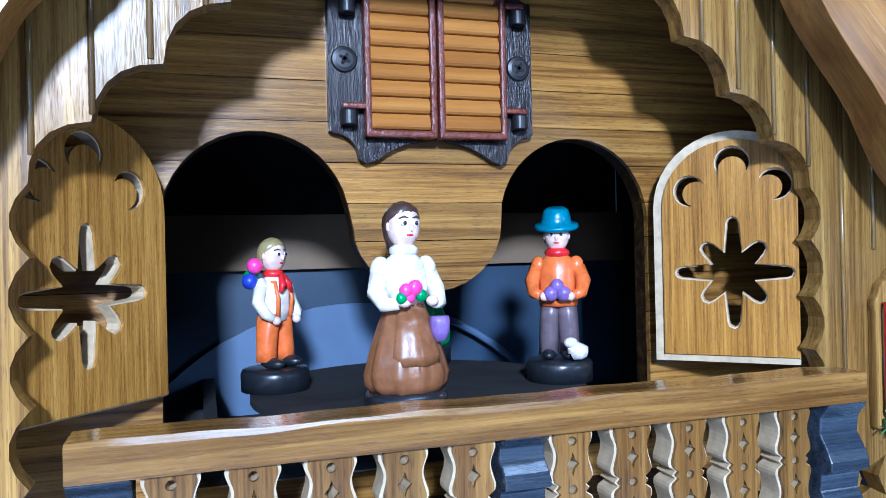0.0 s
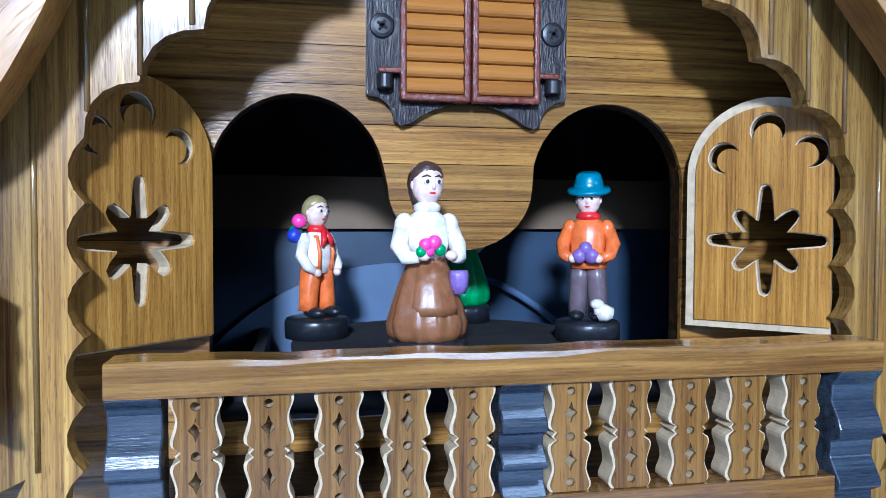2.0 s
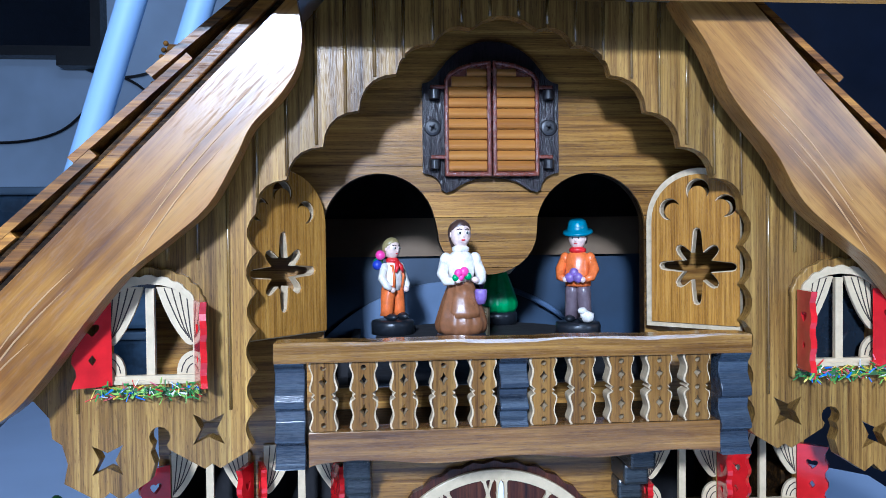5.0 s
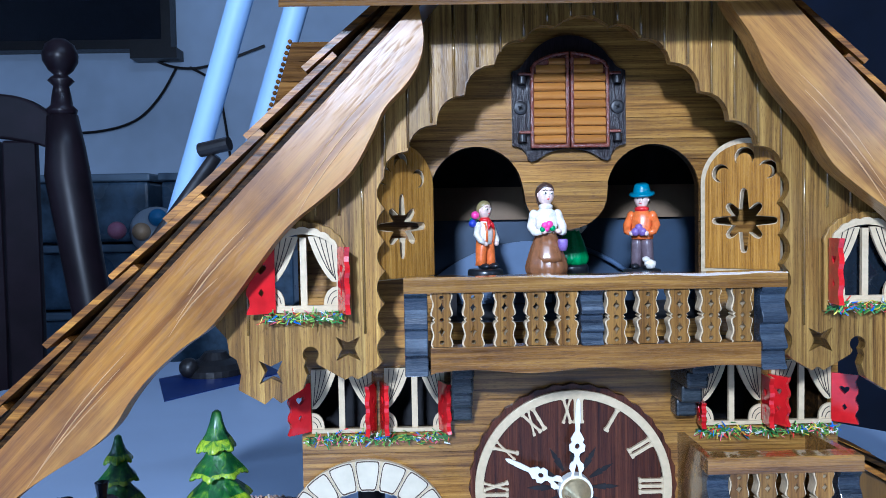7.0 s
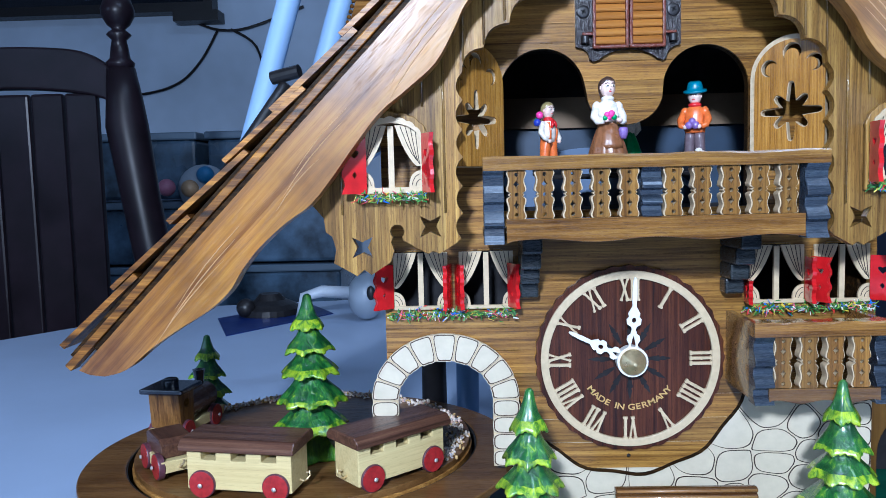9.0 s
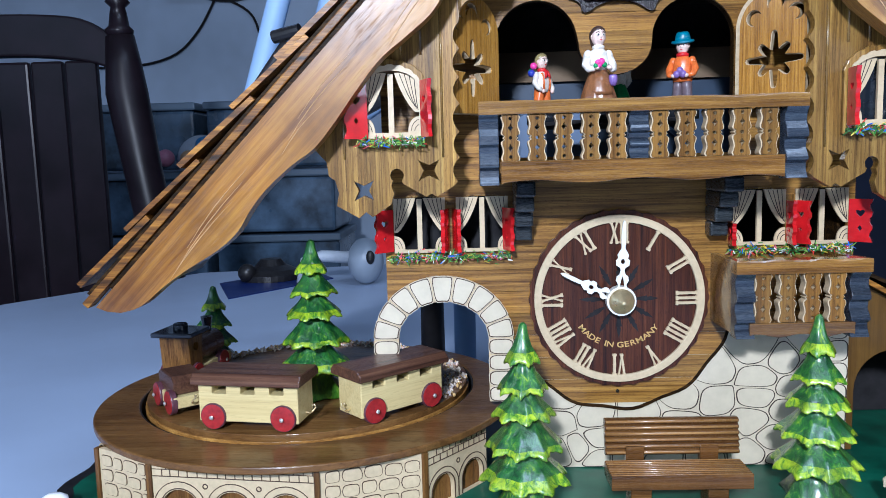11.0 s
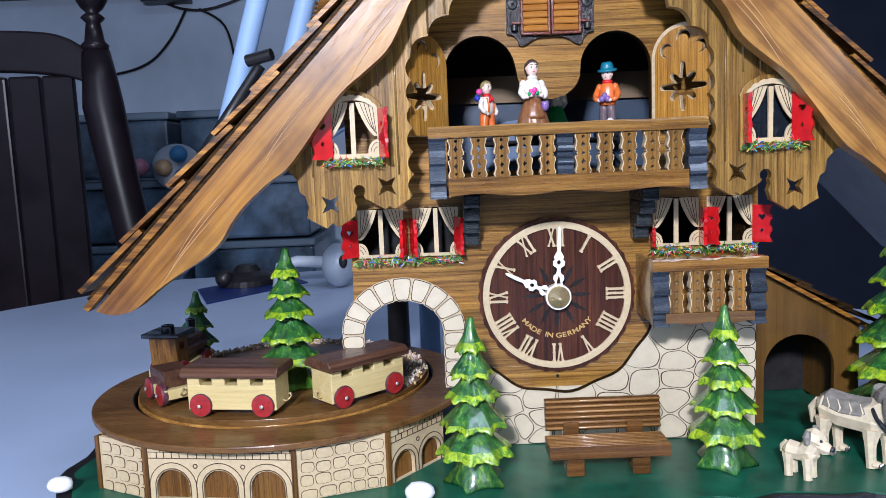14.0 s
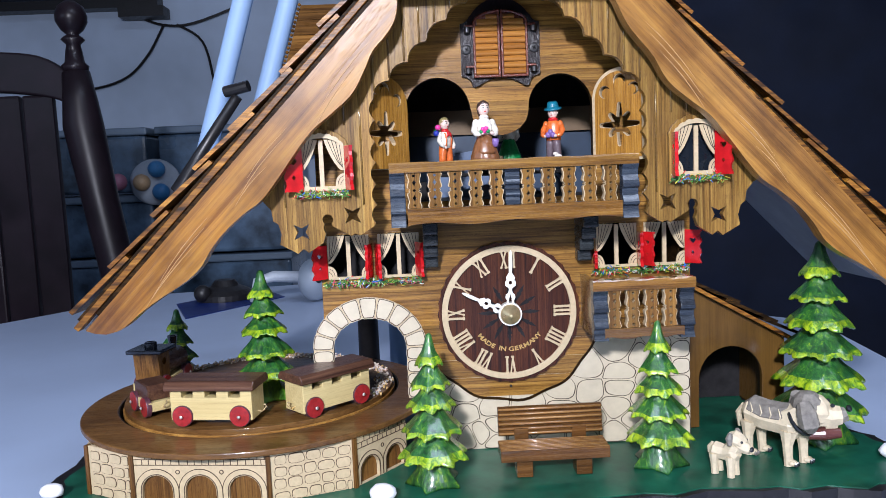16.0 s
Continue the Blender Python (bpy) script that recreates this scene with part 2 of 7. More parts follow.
def lathe(profile, at, n=24, bm=None, m=None):
    """A turned body about the vertical from (radius, height) pairs; closed where the radius is 0."""
    bm = bm or bmesh.new()
    at = Vector(at)
    fix = (lambda p: m @ Vector(p)) if m is not None else (lambda p: Vector(p) + at)
    rings = []
    for r, z in profile:
        rings.append([bm.verts.new(fix((r * math.cos(2 * math.pi * i / n), r * math.sin(2 * math.pi * i / n), z))) for i in range(n)] if r > 1e-6 else [bm.verts.new(fix((0, 0, z)))])
    for a, b in zip(rings, rings[1:]):
        for i in range(n):
            j = (i + 1) % n
            q = [a[i % len(a)], a[j % len(a)], b[j % len(b)], b[i % len(b)]]
            q = [v for k, v in enumerate(q) if v not in q[:k]]
            if len(q) > 2:
                bm.faces.new(q)
    for ring, flip in ((rings[0], True), (rings[-1], False)):
        if len(ring) > 2:
            bm.faces.new(ring[::-1] if flip else ring)
    return bm


def tube(points, radius, n=8, bm=None):
    """A round rod through points."""
    bm = bm or bmesh.new()
    pts = [Vector(p) for p in points]
    rings = []
    for i, p in enumerate(pts):
        d = (pts[min(i + 1, len(pts) - 1)] - pts[max(i - 1, 0)]).normalized()
        side = d.orthogonal().normalized() if i == 0 else (last - d * last.dot(d)).normalized()
        last = side
        up = d.cross(side)
        r = radius[i] if isinstance(radius, (list, tuple)) else radius
        rings.append([bm.verts.new(p + r * (math.cos(a) * side + math.sin(a) * up)) for a in (2 * math.pi * k / n for k in range(n))])
    for a, b in zip(rings, rings[1:]):
        for k in range(n):
            bm.faces.new((a[k], a[(k + 1) % n], b[(k + 1) % n], b[k]))
    bm.faces.new(rings[0][::-1])
    bm.faces.new(rings[-1])
    return bm


def ball(at, r, n=12, bm=None, squash=(1, 1, 1)):
    bm = bm or bmesh.new()
    bmesh.ops.create_uvsphere(bm, u_segments=n, v_segments=max(6, n * 2 // 3), radius=1, matrix=Matrix.Translation(at) @ Matrix.Diagonal((r * squash[0], r * squash[1], r * squash[2], 1)))
    return bm


def arc(cx, cz, r, a0, a1, n=10):
    return [(cx + r * math.cos(radians(a0 + (a1 - a0) * i / n)), cz + r * math.sin(radians(a0 + (a1 - a0) * i / n))) for i in range(n + 1)]


def smooth_line(pts, per=6):
    """Catmull-Rom points through pts."""
    out = []
    for i in range(len(pts) - 1):
        p = [Vector((*pts[max(0, min(len(pts) - 1, i + k))], 0)) for k in (-1, 0, 1, 2)]
        for s in range(per):
            u = s / per
            q = 0.5 * (2 * p[1] + (p[2] - p[0]) * u + (2 * p[0] - 5 * p[1] + 4 * p[2] - p[3]) * u * u + (3 * p[1] - p[0] - 3 * p[2] + p[3]) * u ** 3)
            out.append((q.x, q.y))
    return out + [tuple(pts[-1])]


def scallop(pts, bulge=0.28, n=5):
    """Joins points by outward arcs (to the left of the way)."""
    out = []
    for a, b in zip(pts, pts[1:]):
        a, b = Vector(a), Vector(b)
        d = b - a
        nrm = Vector((-d.y, d.x))
        for i in range(n):
            u = i / n
            out.append(tuple(a + d * u + nrm * bulge * 4 * u * (1 - u)))
    return out + [tuple(pts[-1])]


def mirror(loop):
    return [(-x, z) for x, z in loop][::-1]


def star4(cx, cz, r, turn=0, inner=0.36):
    return [(cx + (r if k % 2 == 0 else r * inner) * math.cos(radians(turn + 45 * k)), cz + (r if k % 2 == 0 else r * inner) * math.sin(radians(turn + 45 * k))) for k in range(8)]


def sheet(loop, z0, z1, mid=(0, 0.05)):
    """A level slab fanned out from its middle."""
    bm = bmesh.new()
    lo, hi = [[bm.verts.new((x, y, z)) for x, y in loop] for z in (z0, z1)]
    c0, c1 = bm.verts.new((*mid, z0)), bm.verts.new((*mid, z1))
    for k in range(len(loop)):
        j = (k + 1) % len(loop)
        bm.faces.new((lo[k], lo[j], hi[j], hi[k]))
        bm.faces.new((hi[k], hi[j], c1))
        bm.faces.new((lo[j], lo[k], c0))
    bmesh.ops.recalc_face_normals(bm, faces=bm.faces)
    return bm


# ---- room ----
structure("floor", box(-3.2, 2.6, -3, 3.4, -0.80, -0.76), plain("floor_dark", (0.05, 0.05, 0.06), 0.5))
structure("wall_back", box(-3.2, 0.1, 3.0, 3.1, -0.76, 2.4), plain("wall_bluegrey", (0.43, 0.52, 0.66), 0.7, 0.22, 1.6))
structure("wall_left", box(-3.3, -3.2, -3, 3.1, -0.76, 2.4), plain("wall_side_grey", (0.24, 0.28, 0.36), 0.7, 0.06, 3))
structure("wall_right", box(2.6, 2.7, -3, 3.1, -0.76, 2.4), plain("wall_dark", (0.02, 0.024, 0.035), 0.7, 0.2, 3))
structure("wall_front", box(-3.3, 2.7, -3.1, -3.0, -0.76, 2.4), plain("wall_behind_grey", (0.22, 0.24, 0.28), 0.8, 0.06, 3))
structure("ceiling", box(-3.3, 2.7, -3.1, 3.1, 2.4, 2.46), plain("ceiling_white", (0.5, 0.52, 0.56), 0.8, 0.04, 3))
structure("wall_dark_curtain", box(0.1, 2.6, 2.4, 2.5, -0.76, 2.4), plain("curtain_dark", (0.006, 0.012, 0.034), 0.8, 0.3, 4))

table = thing("table", (-0.1, 0.3, -0.76), "white laminate table under the clock", "table")
part("tabletop", sheet([(-1.30, -0.9), (0.40, -0.9), (0.45, 0.0), (0.53, 0.55), (-0.10, 1.25), (-0.669, 1.152), (-0.866, 0.863), (-1.30, 0.23)], -0.066, -0.036, (-0.3, 0.1)), TABLE, table, bevel=0.004)
for x, y in ((-1.0, -0.75), (0.33, -0.75), (-0.35, 1.08), (0.42, 0.45)):
    part("leg", box(x - 0.025, x + 0.025, y - 0.025, y + 0.025, -0.76, -0.066), STEEL, table)

# ---- base board ----
base = thing("base_board", (0, 0.05, G), "dark green painted base board with black edges", "base board")
edge = [(-0.365, 0.02), (-0.34, -0.03), (-0.30, -0.062), (-0.2, -0.08), (-0.05, -0.078), (0.06, -0.066), (0.16, -0.060), (0.24, -0.07), (0.293, -0.045), (0.302, 0.005), (0.285, 0.045), (0.255, 0.075), (0.244, 0.11), (0.240, 0.16), (0.22, 0.195), (-0.30, 0.20), (-0.36, 0.12)]
random.seed(3)
rim = [(x + random.uniform(-0.004, 0.004), y + random.uniform(-0.004, 0.004)) for x, y in smooth_line(edge + edge[:1], 5)[:-1]]

part("board", sheet(rim, G - 0.0199, G - 0.001), BLACK, base)
part("painted_top", sheet([(x * 0.972, 0.05 + (y - 0.05) * 0.965) for x, y in rim], G - 0.006, G), GREEN, base)

# ---- house ----
house = thing("clock_house", (0, 0.09, G), "walnut chalet house of a cuckoo clock with planked walls", "clock")
# front wall: two arches with a hanging tongue above, a tunnel arch, window openings
cx = -0.0015
tongue = [(cx + 0.0226 * math.cos(radians(a)), 0.2595 + 0.0192 * math.sin(radians(a))) for a in range(180, 361, 12)]
stage = [(cx - 0.0745, 0.1900), (cx - 0.0745, 0.258)] + arc(cx - 0.0490, 0.2610, 0.0255, 176, 12, 18) + tongue + arc(cx + 0.0480, 0.2610, 0.0255, 168, 4, 18) + [(cx + 0.0735, 0.258), (cx + 0.0735, 0.1900)]


def casement(x):
    return [(x - 0.0165, 0.1315), (x - 0.0165, 0.162), (x - 0.008, 0.1665), (x + 0.008, 0.1665), (x + 0.0165, 0.162), (x + 0.0165, 0.1315)]


LOWWIN = (-0.1265, -0.0865, 0.0885, 0.1275)
wall_edge = [(-0.149, 0.113), (-0.149, 0.30), (-0.07, 0.375), (0.07, 0.375), (0.149, 0.30), (0.149, G + 0.0005), (-0.0760, G + 0.0005), (-0.0760, 0.075)] + [(-0.113 + 0.0370 * math.cos(radians(a)), 0.0745 + 0.032 * math.sin(radians(a))) for a in range(0, 181, 12)] + [(-0.149, 0.078)]
part("front_wall", plate([wall_edge, stage] + [casement(x) for x in LOWWIN], WALL + 0.0012, WALL + 0.007), BURNT, house)
part("side_wall", box(0.142, 0.148, WALL + 0.007, 0.15, G + 0.0005, 0.30), BURNT, house)
# inner walls with the shade inside the house in their colour
part("partition", box(-0.066, -0.062, WALL + 0.008, 0.15, G + 0.0005, 0.205), SHADEBLACK, house)
part("rear_wall", box(-0.062, 0.142, 0.15, 0.155, G + 0.0005, 0.2), SHADEBLACK, house)
# unseen dark boards added so that the left casements look black inside
part("window_backing", box(-0.1485, -0.066, 0.070, 0.074, 0.114, 0.205), SHADEBLACK, house)
part("window_soffit", box(-0.1485, -0.066, WALL + 0.008, 0.074, 0.113, 0.116), SHADEBLACK, house)
part("window_side", box(-0.1485, -0.146, WALL + 0.008, 0.070, 0.116, 0.205), SHADEBLACK, house)
# floor, upper screen, ceiling and sides near-black for the shade in the stage
part("stage_floor", box(-0.12, 0.142, WALL + 0.008, 0.15, 0.186, 0.1895), SHADEBLACK, house)
part("stage_back", box(-0.12, 0.12, 0.135, 0.139, 0.246, 0.268), plain("raw_board_brown", (0.16, 0.108, 0.062), 0.7, 0.15, 30), house, "raw plywood cross board")
part("stage_screen", box(-0.12, 0.12, 0.139, 0.142, 0.1895, 0.25), plain("screen_bluegrey", (0.012, 0.030, 0.062), 0.5, 0.25, 25), house)
part("stage_screen", box(-0.12, 0.12, 0.141, 0.145, 0.25, 0.37), SHADEBLACK, house)
part("loft_ceiling", box(-0.12, 0.12, WALL + 0.008, 0.14, 0.300, 0.303), SHADEBLACK, house)
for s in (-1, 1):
    part("loft_side", box(min(s * 0.12, s * 0.124), max(s * 0.12, s * 0.124), WALL + 0.008, 0.14, 0.1895, 0.303), SHADEBLACK, house)
# pool of light before the screen built as a pale plate, its edge going on as a rod
LITPATCH = plain("lit_patch_blue", (0.085, 0.13, 0.22), 0.45, 0.12, 30)
patch_arc = [(-0.008 + 0.104 * math.cos(radians(a)), 0.1275 + 0.104 * math.sin(radians(a))) for a in range(143, 78, -5)]
part("works_wheel", plate([patch_arc + [(patch_arc[-1][0], 0.1897), (patch_arc[0][0], 0.1897)]], 0.1330, 0.1345), LITPATCH, house, "pale blue plate standing in for a patch of light")
part("wheel_rim", tube([(-0.008 + 0.104 * math.cos(radians(a)), 0.1325, 0.1275 + 0.104 * math.sin(radians(a))) for a in range(84, 38, -5)], 0.0016, 8), LITPATCH, house, "pale blue rod standing in for the lit edge")

# gable board in front
cusps = [(0.0, 0.3440), (0.0135, 0.3405), (0.028, 0.3345), (0.0432, 0.3225), (0.058, 0.308), (0.0722, 0.2937), (0.0865, 0.281)]
side = [(0.0865, 0.281), (0.0985, 0.268), (0.0985, 0.253), (0.0990, 0.237), (0.0990, 0.222), (0.0995, 0.206), (0.0995, 0.191), (0.1010, 0.177)]
inner = scallop([(-0.0135, 0.3405), (0.0135, 0.3405)], 0.2)[3:-1] + scallop(cusps[1:], 0.22)[:-1] + scallop(side, 0.24)
inner = [p for p in inner if p[0] >= 0]
lower = [(0.1035, 0.1745), (0.1135, 0.1685), (0.1165, 0.1705), (0.1195, 0.1685), (0.1330, 0.1765)] + arc(0.1365, 0.1815, 0.0040, 230, -50, 10) + [(0.1400, 0.1755), (0.1385, 0.171), (0.1405, 0.1645), (0.1515, 0.1575), (0.1555, 0.1605), (0.1595, 0.1570), (0.1725, 0.1645), (0.1710, 0.172), (0.1730, 0.1795), (0.1765, 0.182), (0.1775, 0.190), (0.1830, 0.1965), (0.1920, 0.2000)]
half = [(0.0, inner[0][1])] + inner + lower + [(0.196, 0.204), (0.070, 0.352)]
gable_edge = half + [(0, 0.352)] + [(-x, z) for x, z in half[::-1]][:-1]
WINC = 0.1385
upper_hole = [(WINC - 0.0165, 0.2045), (WINC - 0.0165, 0.231)] + arc(WINC, 0.231, 0.0165, 180, 0, 10)[1:-1] + [(WINC + 0.0165, 0.231), (WINC + 0.0165, 0.2045)]
upper_hole = [(x, z if z < 0.231 else 0.231 + (z - 0.231) * 0.62) for x, z in upper_hole]
gable_holes = [upper_hole, mirror(upper_hole)]
for s in (-1, 1):
    gable_holes += [star4(s * 0.1178, 0.1840, 0.0085, 45), star4(s * 0.1562, 0.1730, 0.0082, 45)]
SEAMS = [-0.2] + [round(0.0115 * k + 0.0058, 4) for k in range(-15, 15)] + [0.2]
for xa, xb in zip(SEAMS, SEAMS[1:]):
    bm = plate([gable_edge] + gable_holes, 0.0, 0.006)
    for x, nrm in ((xa, -1), (xb, 1)):
        bmesh.ops.bisect_plane(bm, geom=bm.verts[:] + bm.edges[:] + bm.faces[:], plane_co=(x, 0, 0), plane_no=(nrm, 0, 0), clear_outer=True)
    pieces("gable_board", bm, GABLEWOOD, house)
# raised strips between the gable boards
for x in SEAMS[1:-1]:
    top = 0.352 if abs(x) < 0.07 else 0.352 - (abs(x) - 0.07) * 1.17
    low = [p[1] for p in inner if p[0] >= abs(x)]
    bottom = max(low[0] if abs(x) < 0.0985 and low else 0.19, 0.19) + 0.0015
    if 0.117 < abs(x) < 0.161:
        bottom = 0.250
    if top - bottom > 0.006:
        part("cover_strip", lathe([(0.0007, bottom), (0.0007, top)], (x, -0.0001, 0), 8), STRIPWOOD, house, smooth=True)

# ---- roof ----
GROOVE = plain("groove_pale", (0.42, 0.24, 0.10), 0.5, 0.2)
roof = thing("clock_roof", (0, 0.06, 0.35), "steep wooden chalet roof with scorched shingles", "roof")
b_low = smooth_line([(0.0785, 0.340), (0.0775, 0.330), (0.0800, 0.319), (0.0865, 0.309), (0.0960, 0.299), (0.1020, 0.287), (0.1120, 0.270), (0.1270, 0.257), (0.1420, 0.245), (0.1560, 0.228), (0.1680, 0.212), (0.1800, 0.198), (0.1930, 0.189), (0.2080, 0.176), (0.2180, 0.164), (0.2260, 0.152), (0.2380, 0.142), (0.2550, 0.132), (0.2700, 0.122), (0.2840, 0.111), (0.2960, 0.1075)], 4)
barge_tail = [(0.3100, 0.1110), (0.3040, 0.1085)]
barge_left = mirror([(0.0800, 0.3480), (0.0840, 0.3430)] + barge_tail + b_low[::-1])
b_top = smooth_line([(0.0620, 0.3480), (0.0660, 0.3410), (0.0739, 0.3296), (0.0817, 0.3133), (0.0890, 0.3030), (0.0975, 0.2930)], 4)
barge_right = [(0.0900, 0.3480)] + barge_tail + [p for p in b_low[::-1] if p[1] < 0.289] + b_top[::-1]
SL = Vector((0.3110 - 0.0840, 0, 0.110 - 0.3430)).normalized()   # down the slope
UP = Vector((-SL.z, 0, SL.x))                                   # out of the slope
for s in (-1, 1):
    part("barge_board", plate([barge_right if s > 0 else barge_left], -0.022, -0.010), BARGE_R if s > 0 else BARGE_L, roof, "wavy honey-brown barge board", bevel=0.0022)

    def slab(u0, u1, h0, h1, y0, y1, tilt=0.0):
        """A board on the slope: u down it from the top, h out of it."""
        bm = bmesh.new()
        o = Vector((0.0840, 0, 0.3430))
        c = []
        for y in (y0, y1):
            for u, h in ((u0, h0), (u1, h0 + tilt), (u1, h1 + tilt), (u0, h1)):
                p = o + SL * u + UP * h
                c.append(bm.verts.new((s * p.x, y, p.z)))
        for f in ((0, 1, 2, 3), (7, 6, 5, 4), (0, 4, 5, 1), (1, 5, 6, 2), (2, 6, 7, 3), (3, 7, 4, 0)):
            bm.faces.new([c[i] for i in f])
        bmesh.ops.recalc_face_normals(bm, faces=bm.faces)
        return bm

    for g, (u0, u1, h0, h1) in enumerate(((0.030, 0.085, -0.0130, -0.0165), (0.038, 0.098, -0.0165, -0.0215), (0.052, 0.105, -0.0200, -0.0265), (0.120, 0.165, -0.0125, -0.0150), (0.128, 0.178, -0.0155, -0.0190), (0.150, 0.186, -0.0195, -0.0215), (0.205, 0.262, -0.0120, -0.0165), (0.212, 0.275, -0.0150, -0.0200), (0.224, 0.285, -0.0180, -0.0215))):
        o = Vector((0.0840, 0, 0.3430))
        pts = [o + SL * (u0 + (u1 - u0) * w) + UP * (h0 + (h1 - h0) * w + 0.0016 * math.sin(w * 3.1)) for w in (0, 0.25, 0.5, 0.75, 1)]
        part("carved_groove", tube([(s * q.x, -0.02195, q.z) for q in pts], [0.0001, 0.00032, 0.00040, 0.00032, 0.0001], 5), GROOVE, roof)

    L = (Vector((0.3110, 0, 0.110)) - Vector((0.0840, 0, 0.3430))).length
    part("roof_deck", slab(-0.085, L + 0.004, 0.0006, 0.0040, -0.008, 0.165), GREYUNDER, roof, "pale grey roof boarding")
    part("verge_strip", slab(-0.085, L + 0.006, 0.0046, 0.0092, -0.015, -0.006), SHINGLEWOOD, roof, "scorched orange-brown verge strip", bevel=0.0006)
    part("verge_strip", slab(-0.08, L - 0.012, 0.0005, 0.0045, -0.0130, -0.0085), BURNT, roof)
    # scorched strip, its near-black also stands in for shade under the shingles
    part("verge_strip", slab(-0.08, L + 0.001, 0.0093, 0.0118, -0.0110, 0.0), BURNT, roof)
    random.seed(11 + s)
    rows = 9
    step = (L + 0.085) / rows
    for r in range(rows):
        y = -0.013
        while y < 0.165:
            w = random.uniform(0.022, 0.034)
            u0 = -0.085 + r * step + random.uniform(-0.003, 0.003)
            part("shingle", slab(u0 - 0.012, u0 + step + random.uniform(0.0, 0.005), 0.0120, 0.0120 + random.uniform(0.0024, 0.0034), y, min(y + w - 0.0008, 0.166), random.uniform(0.0040, 0.0062)), SHINGLEWOOD, roof)
            y += w
# hipped front above the gable
hip = bmesh.new()
q = [hip.verts.new(p) for p in ((-0.142, -0.034, 0.3415), (0.142, -0.034, 0.3415), (0.04, 0.06, 0.452), (-0.04, 0.06, 0.452), (-0.142, -0.032, 0.3485), (0.142, -0.032, 0.3485), (0.04, 0.064, 0.459), (-0.04, 0.064, 0.459))]
for f in ((0, 1, 2, 3), (7, 6, 5, 4), (0, 4, 5, 1), (1, 5, 6, 2), (2, 6, 7, 3), (3, 7, 4, 0)):
    hip.faces.new([q[i] for i in f])
bmesh.ops.recalc_face_normals(hip, faces=hip.faces)
part("hip_board", hip, RAILWOOD, roof, "walnut hip board over the gable", bevel=0.001)


# ---- balcony ----
def baluster_loop(cx, z0, z1, w):
    """Wavy cut-out outline of a flat baluster."""
    h = z1 - z0
    half = [(0.44, 1.0), (0.50, 0.965), (0.50, 0.92), (0.44, 0.86), (0.40, 0.80), (0.43, 0.72), (0.50, 0.635), (0.48, 0.575), (0.33, 0.535), (0.42, 0.50), (0.33, 0.465), (0.48, 0.425), (0.50, 0.365), (0.43, 0.28), (0.40, 0.20), (0.44, 0.14), (0.50, 0.08), (0.50, 0.035), (0.44, 0.0)]
    right = smooth_line([(cx + w * a, z0 + h * b) for a, b in half], 2)
    left = [(2 * cx - x, z) for x, z in right[::-1]]
    return right[::-1] + left[::-1]


def baluster_holes(cx, z0, z1, w):
    h = z1 - z0
    out = []
    for b in (0.91, 0.5, 0.09):
        out.append([(cx + 0.10 * w * math.cos(a), z0 + h * b + 0.10 * w * math.sin(a)) for a in (2 * math.pi * k / 10 for k in range(10))])
    for b in (0.715, 0.285):
        out.append([(cx + 0.15 * w * x, z0 + h * b + 0.25 * w * y) for x, y in ((1, 0), (0.34, 0.42), (0, 1), (-0.34, 0.42), (-1, 0), (-0.34, -0.42), (0, -1), (0.34, -0.42))])
    return out


def post_bm(x0, x1, y0, y1, z0, z1):
    """A square post with a turned-looking front profile."""
    prof = [(0.0, 0.0), (0.001, 0.0), (0.0030, 0.10), (0.0034, 0.20), (0.0010, 0.30), (0.0, 0.36), (0.0, 0.42), (0.0030, 0.46), (0.0036, 0.56), (0.0010, 0.66), (0.0, 0.70), (0.0, 0.74), (0.0032, 0.79), (0.0030, 0.88), (0.0008, 0.97), (0.0, 1.0)]
    h = z1 - z0
    loop = [(y0 + d, z0 + h * (1 - u)) for d, u in prof[1:]]
    loop = [(y0, z1)] + loop[1:] + [(y1, z0), (y1, z1)]
    bm = plate([loop], x0, x1, Matrix(((0, 1, 0, 0), (1, 0, 0, 0), (0, 0, 1, 0), (0, 0, 0, 1))))
    bmesh.ops.recalc_face_normals(bm, faces=bm.faces)
    return bm


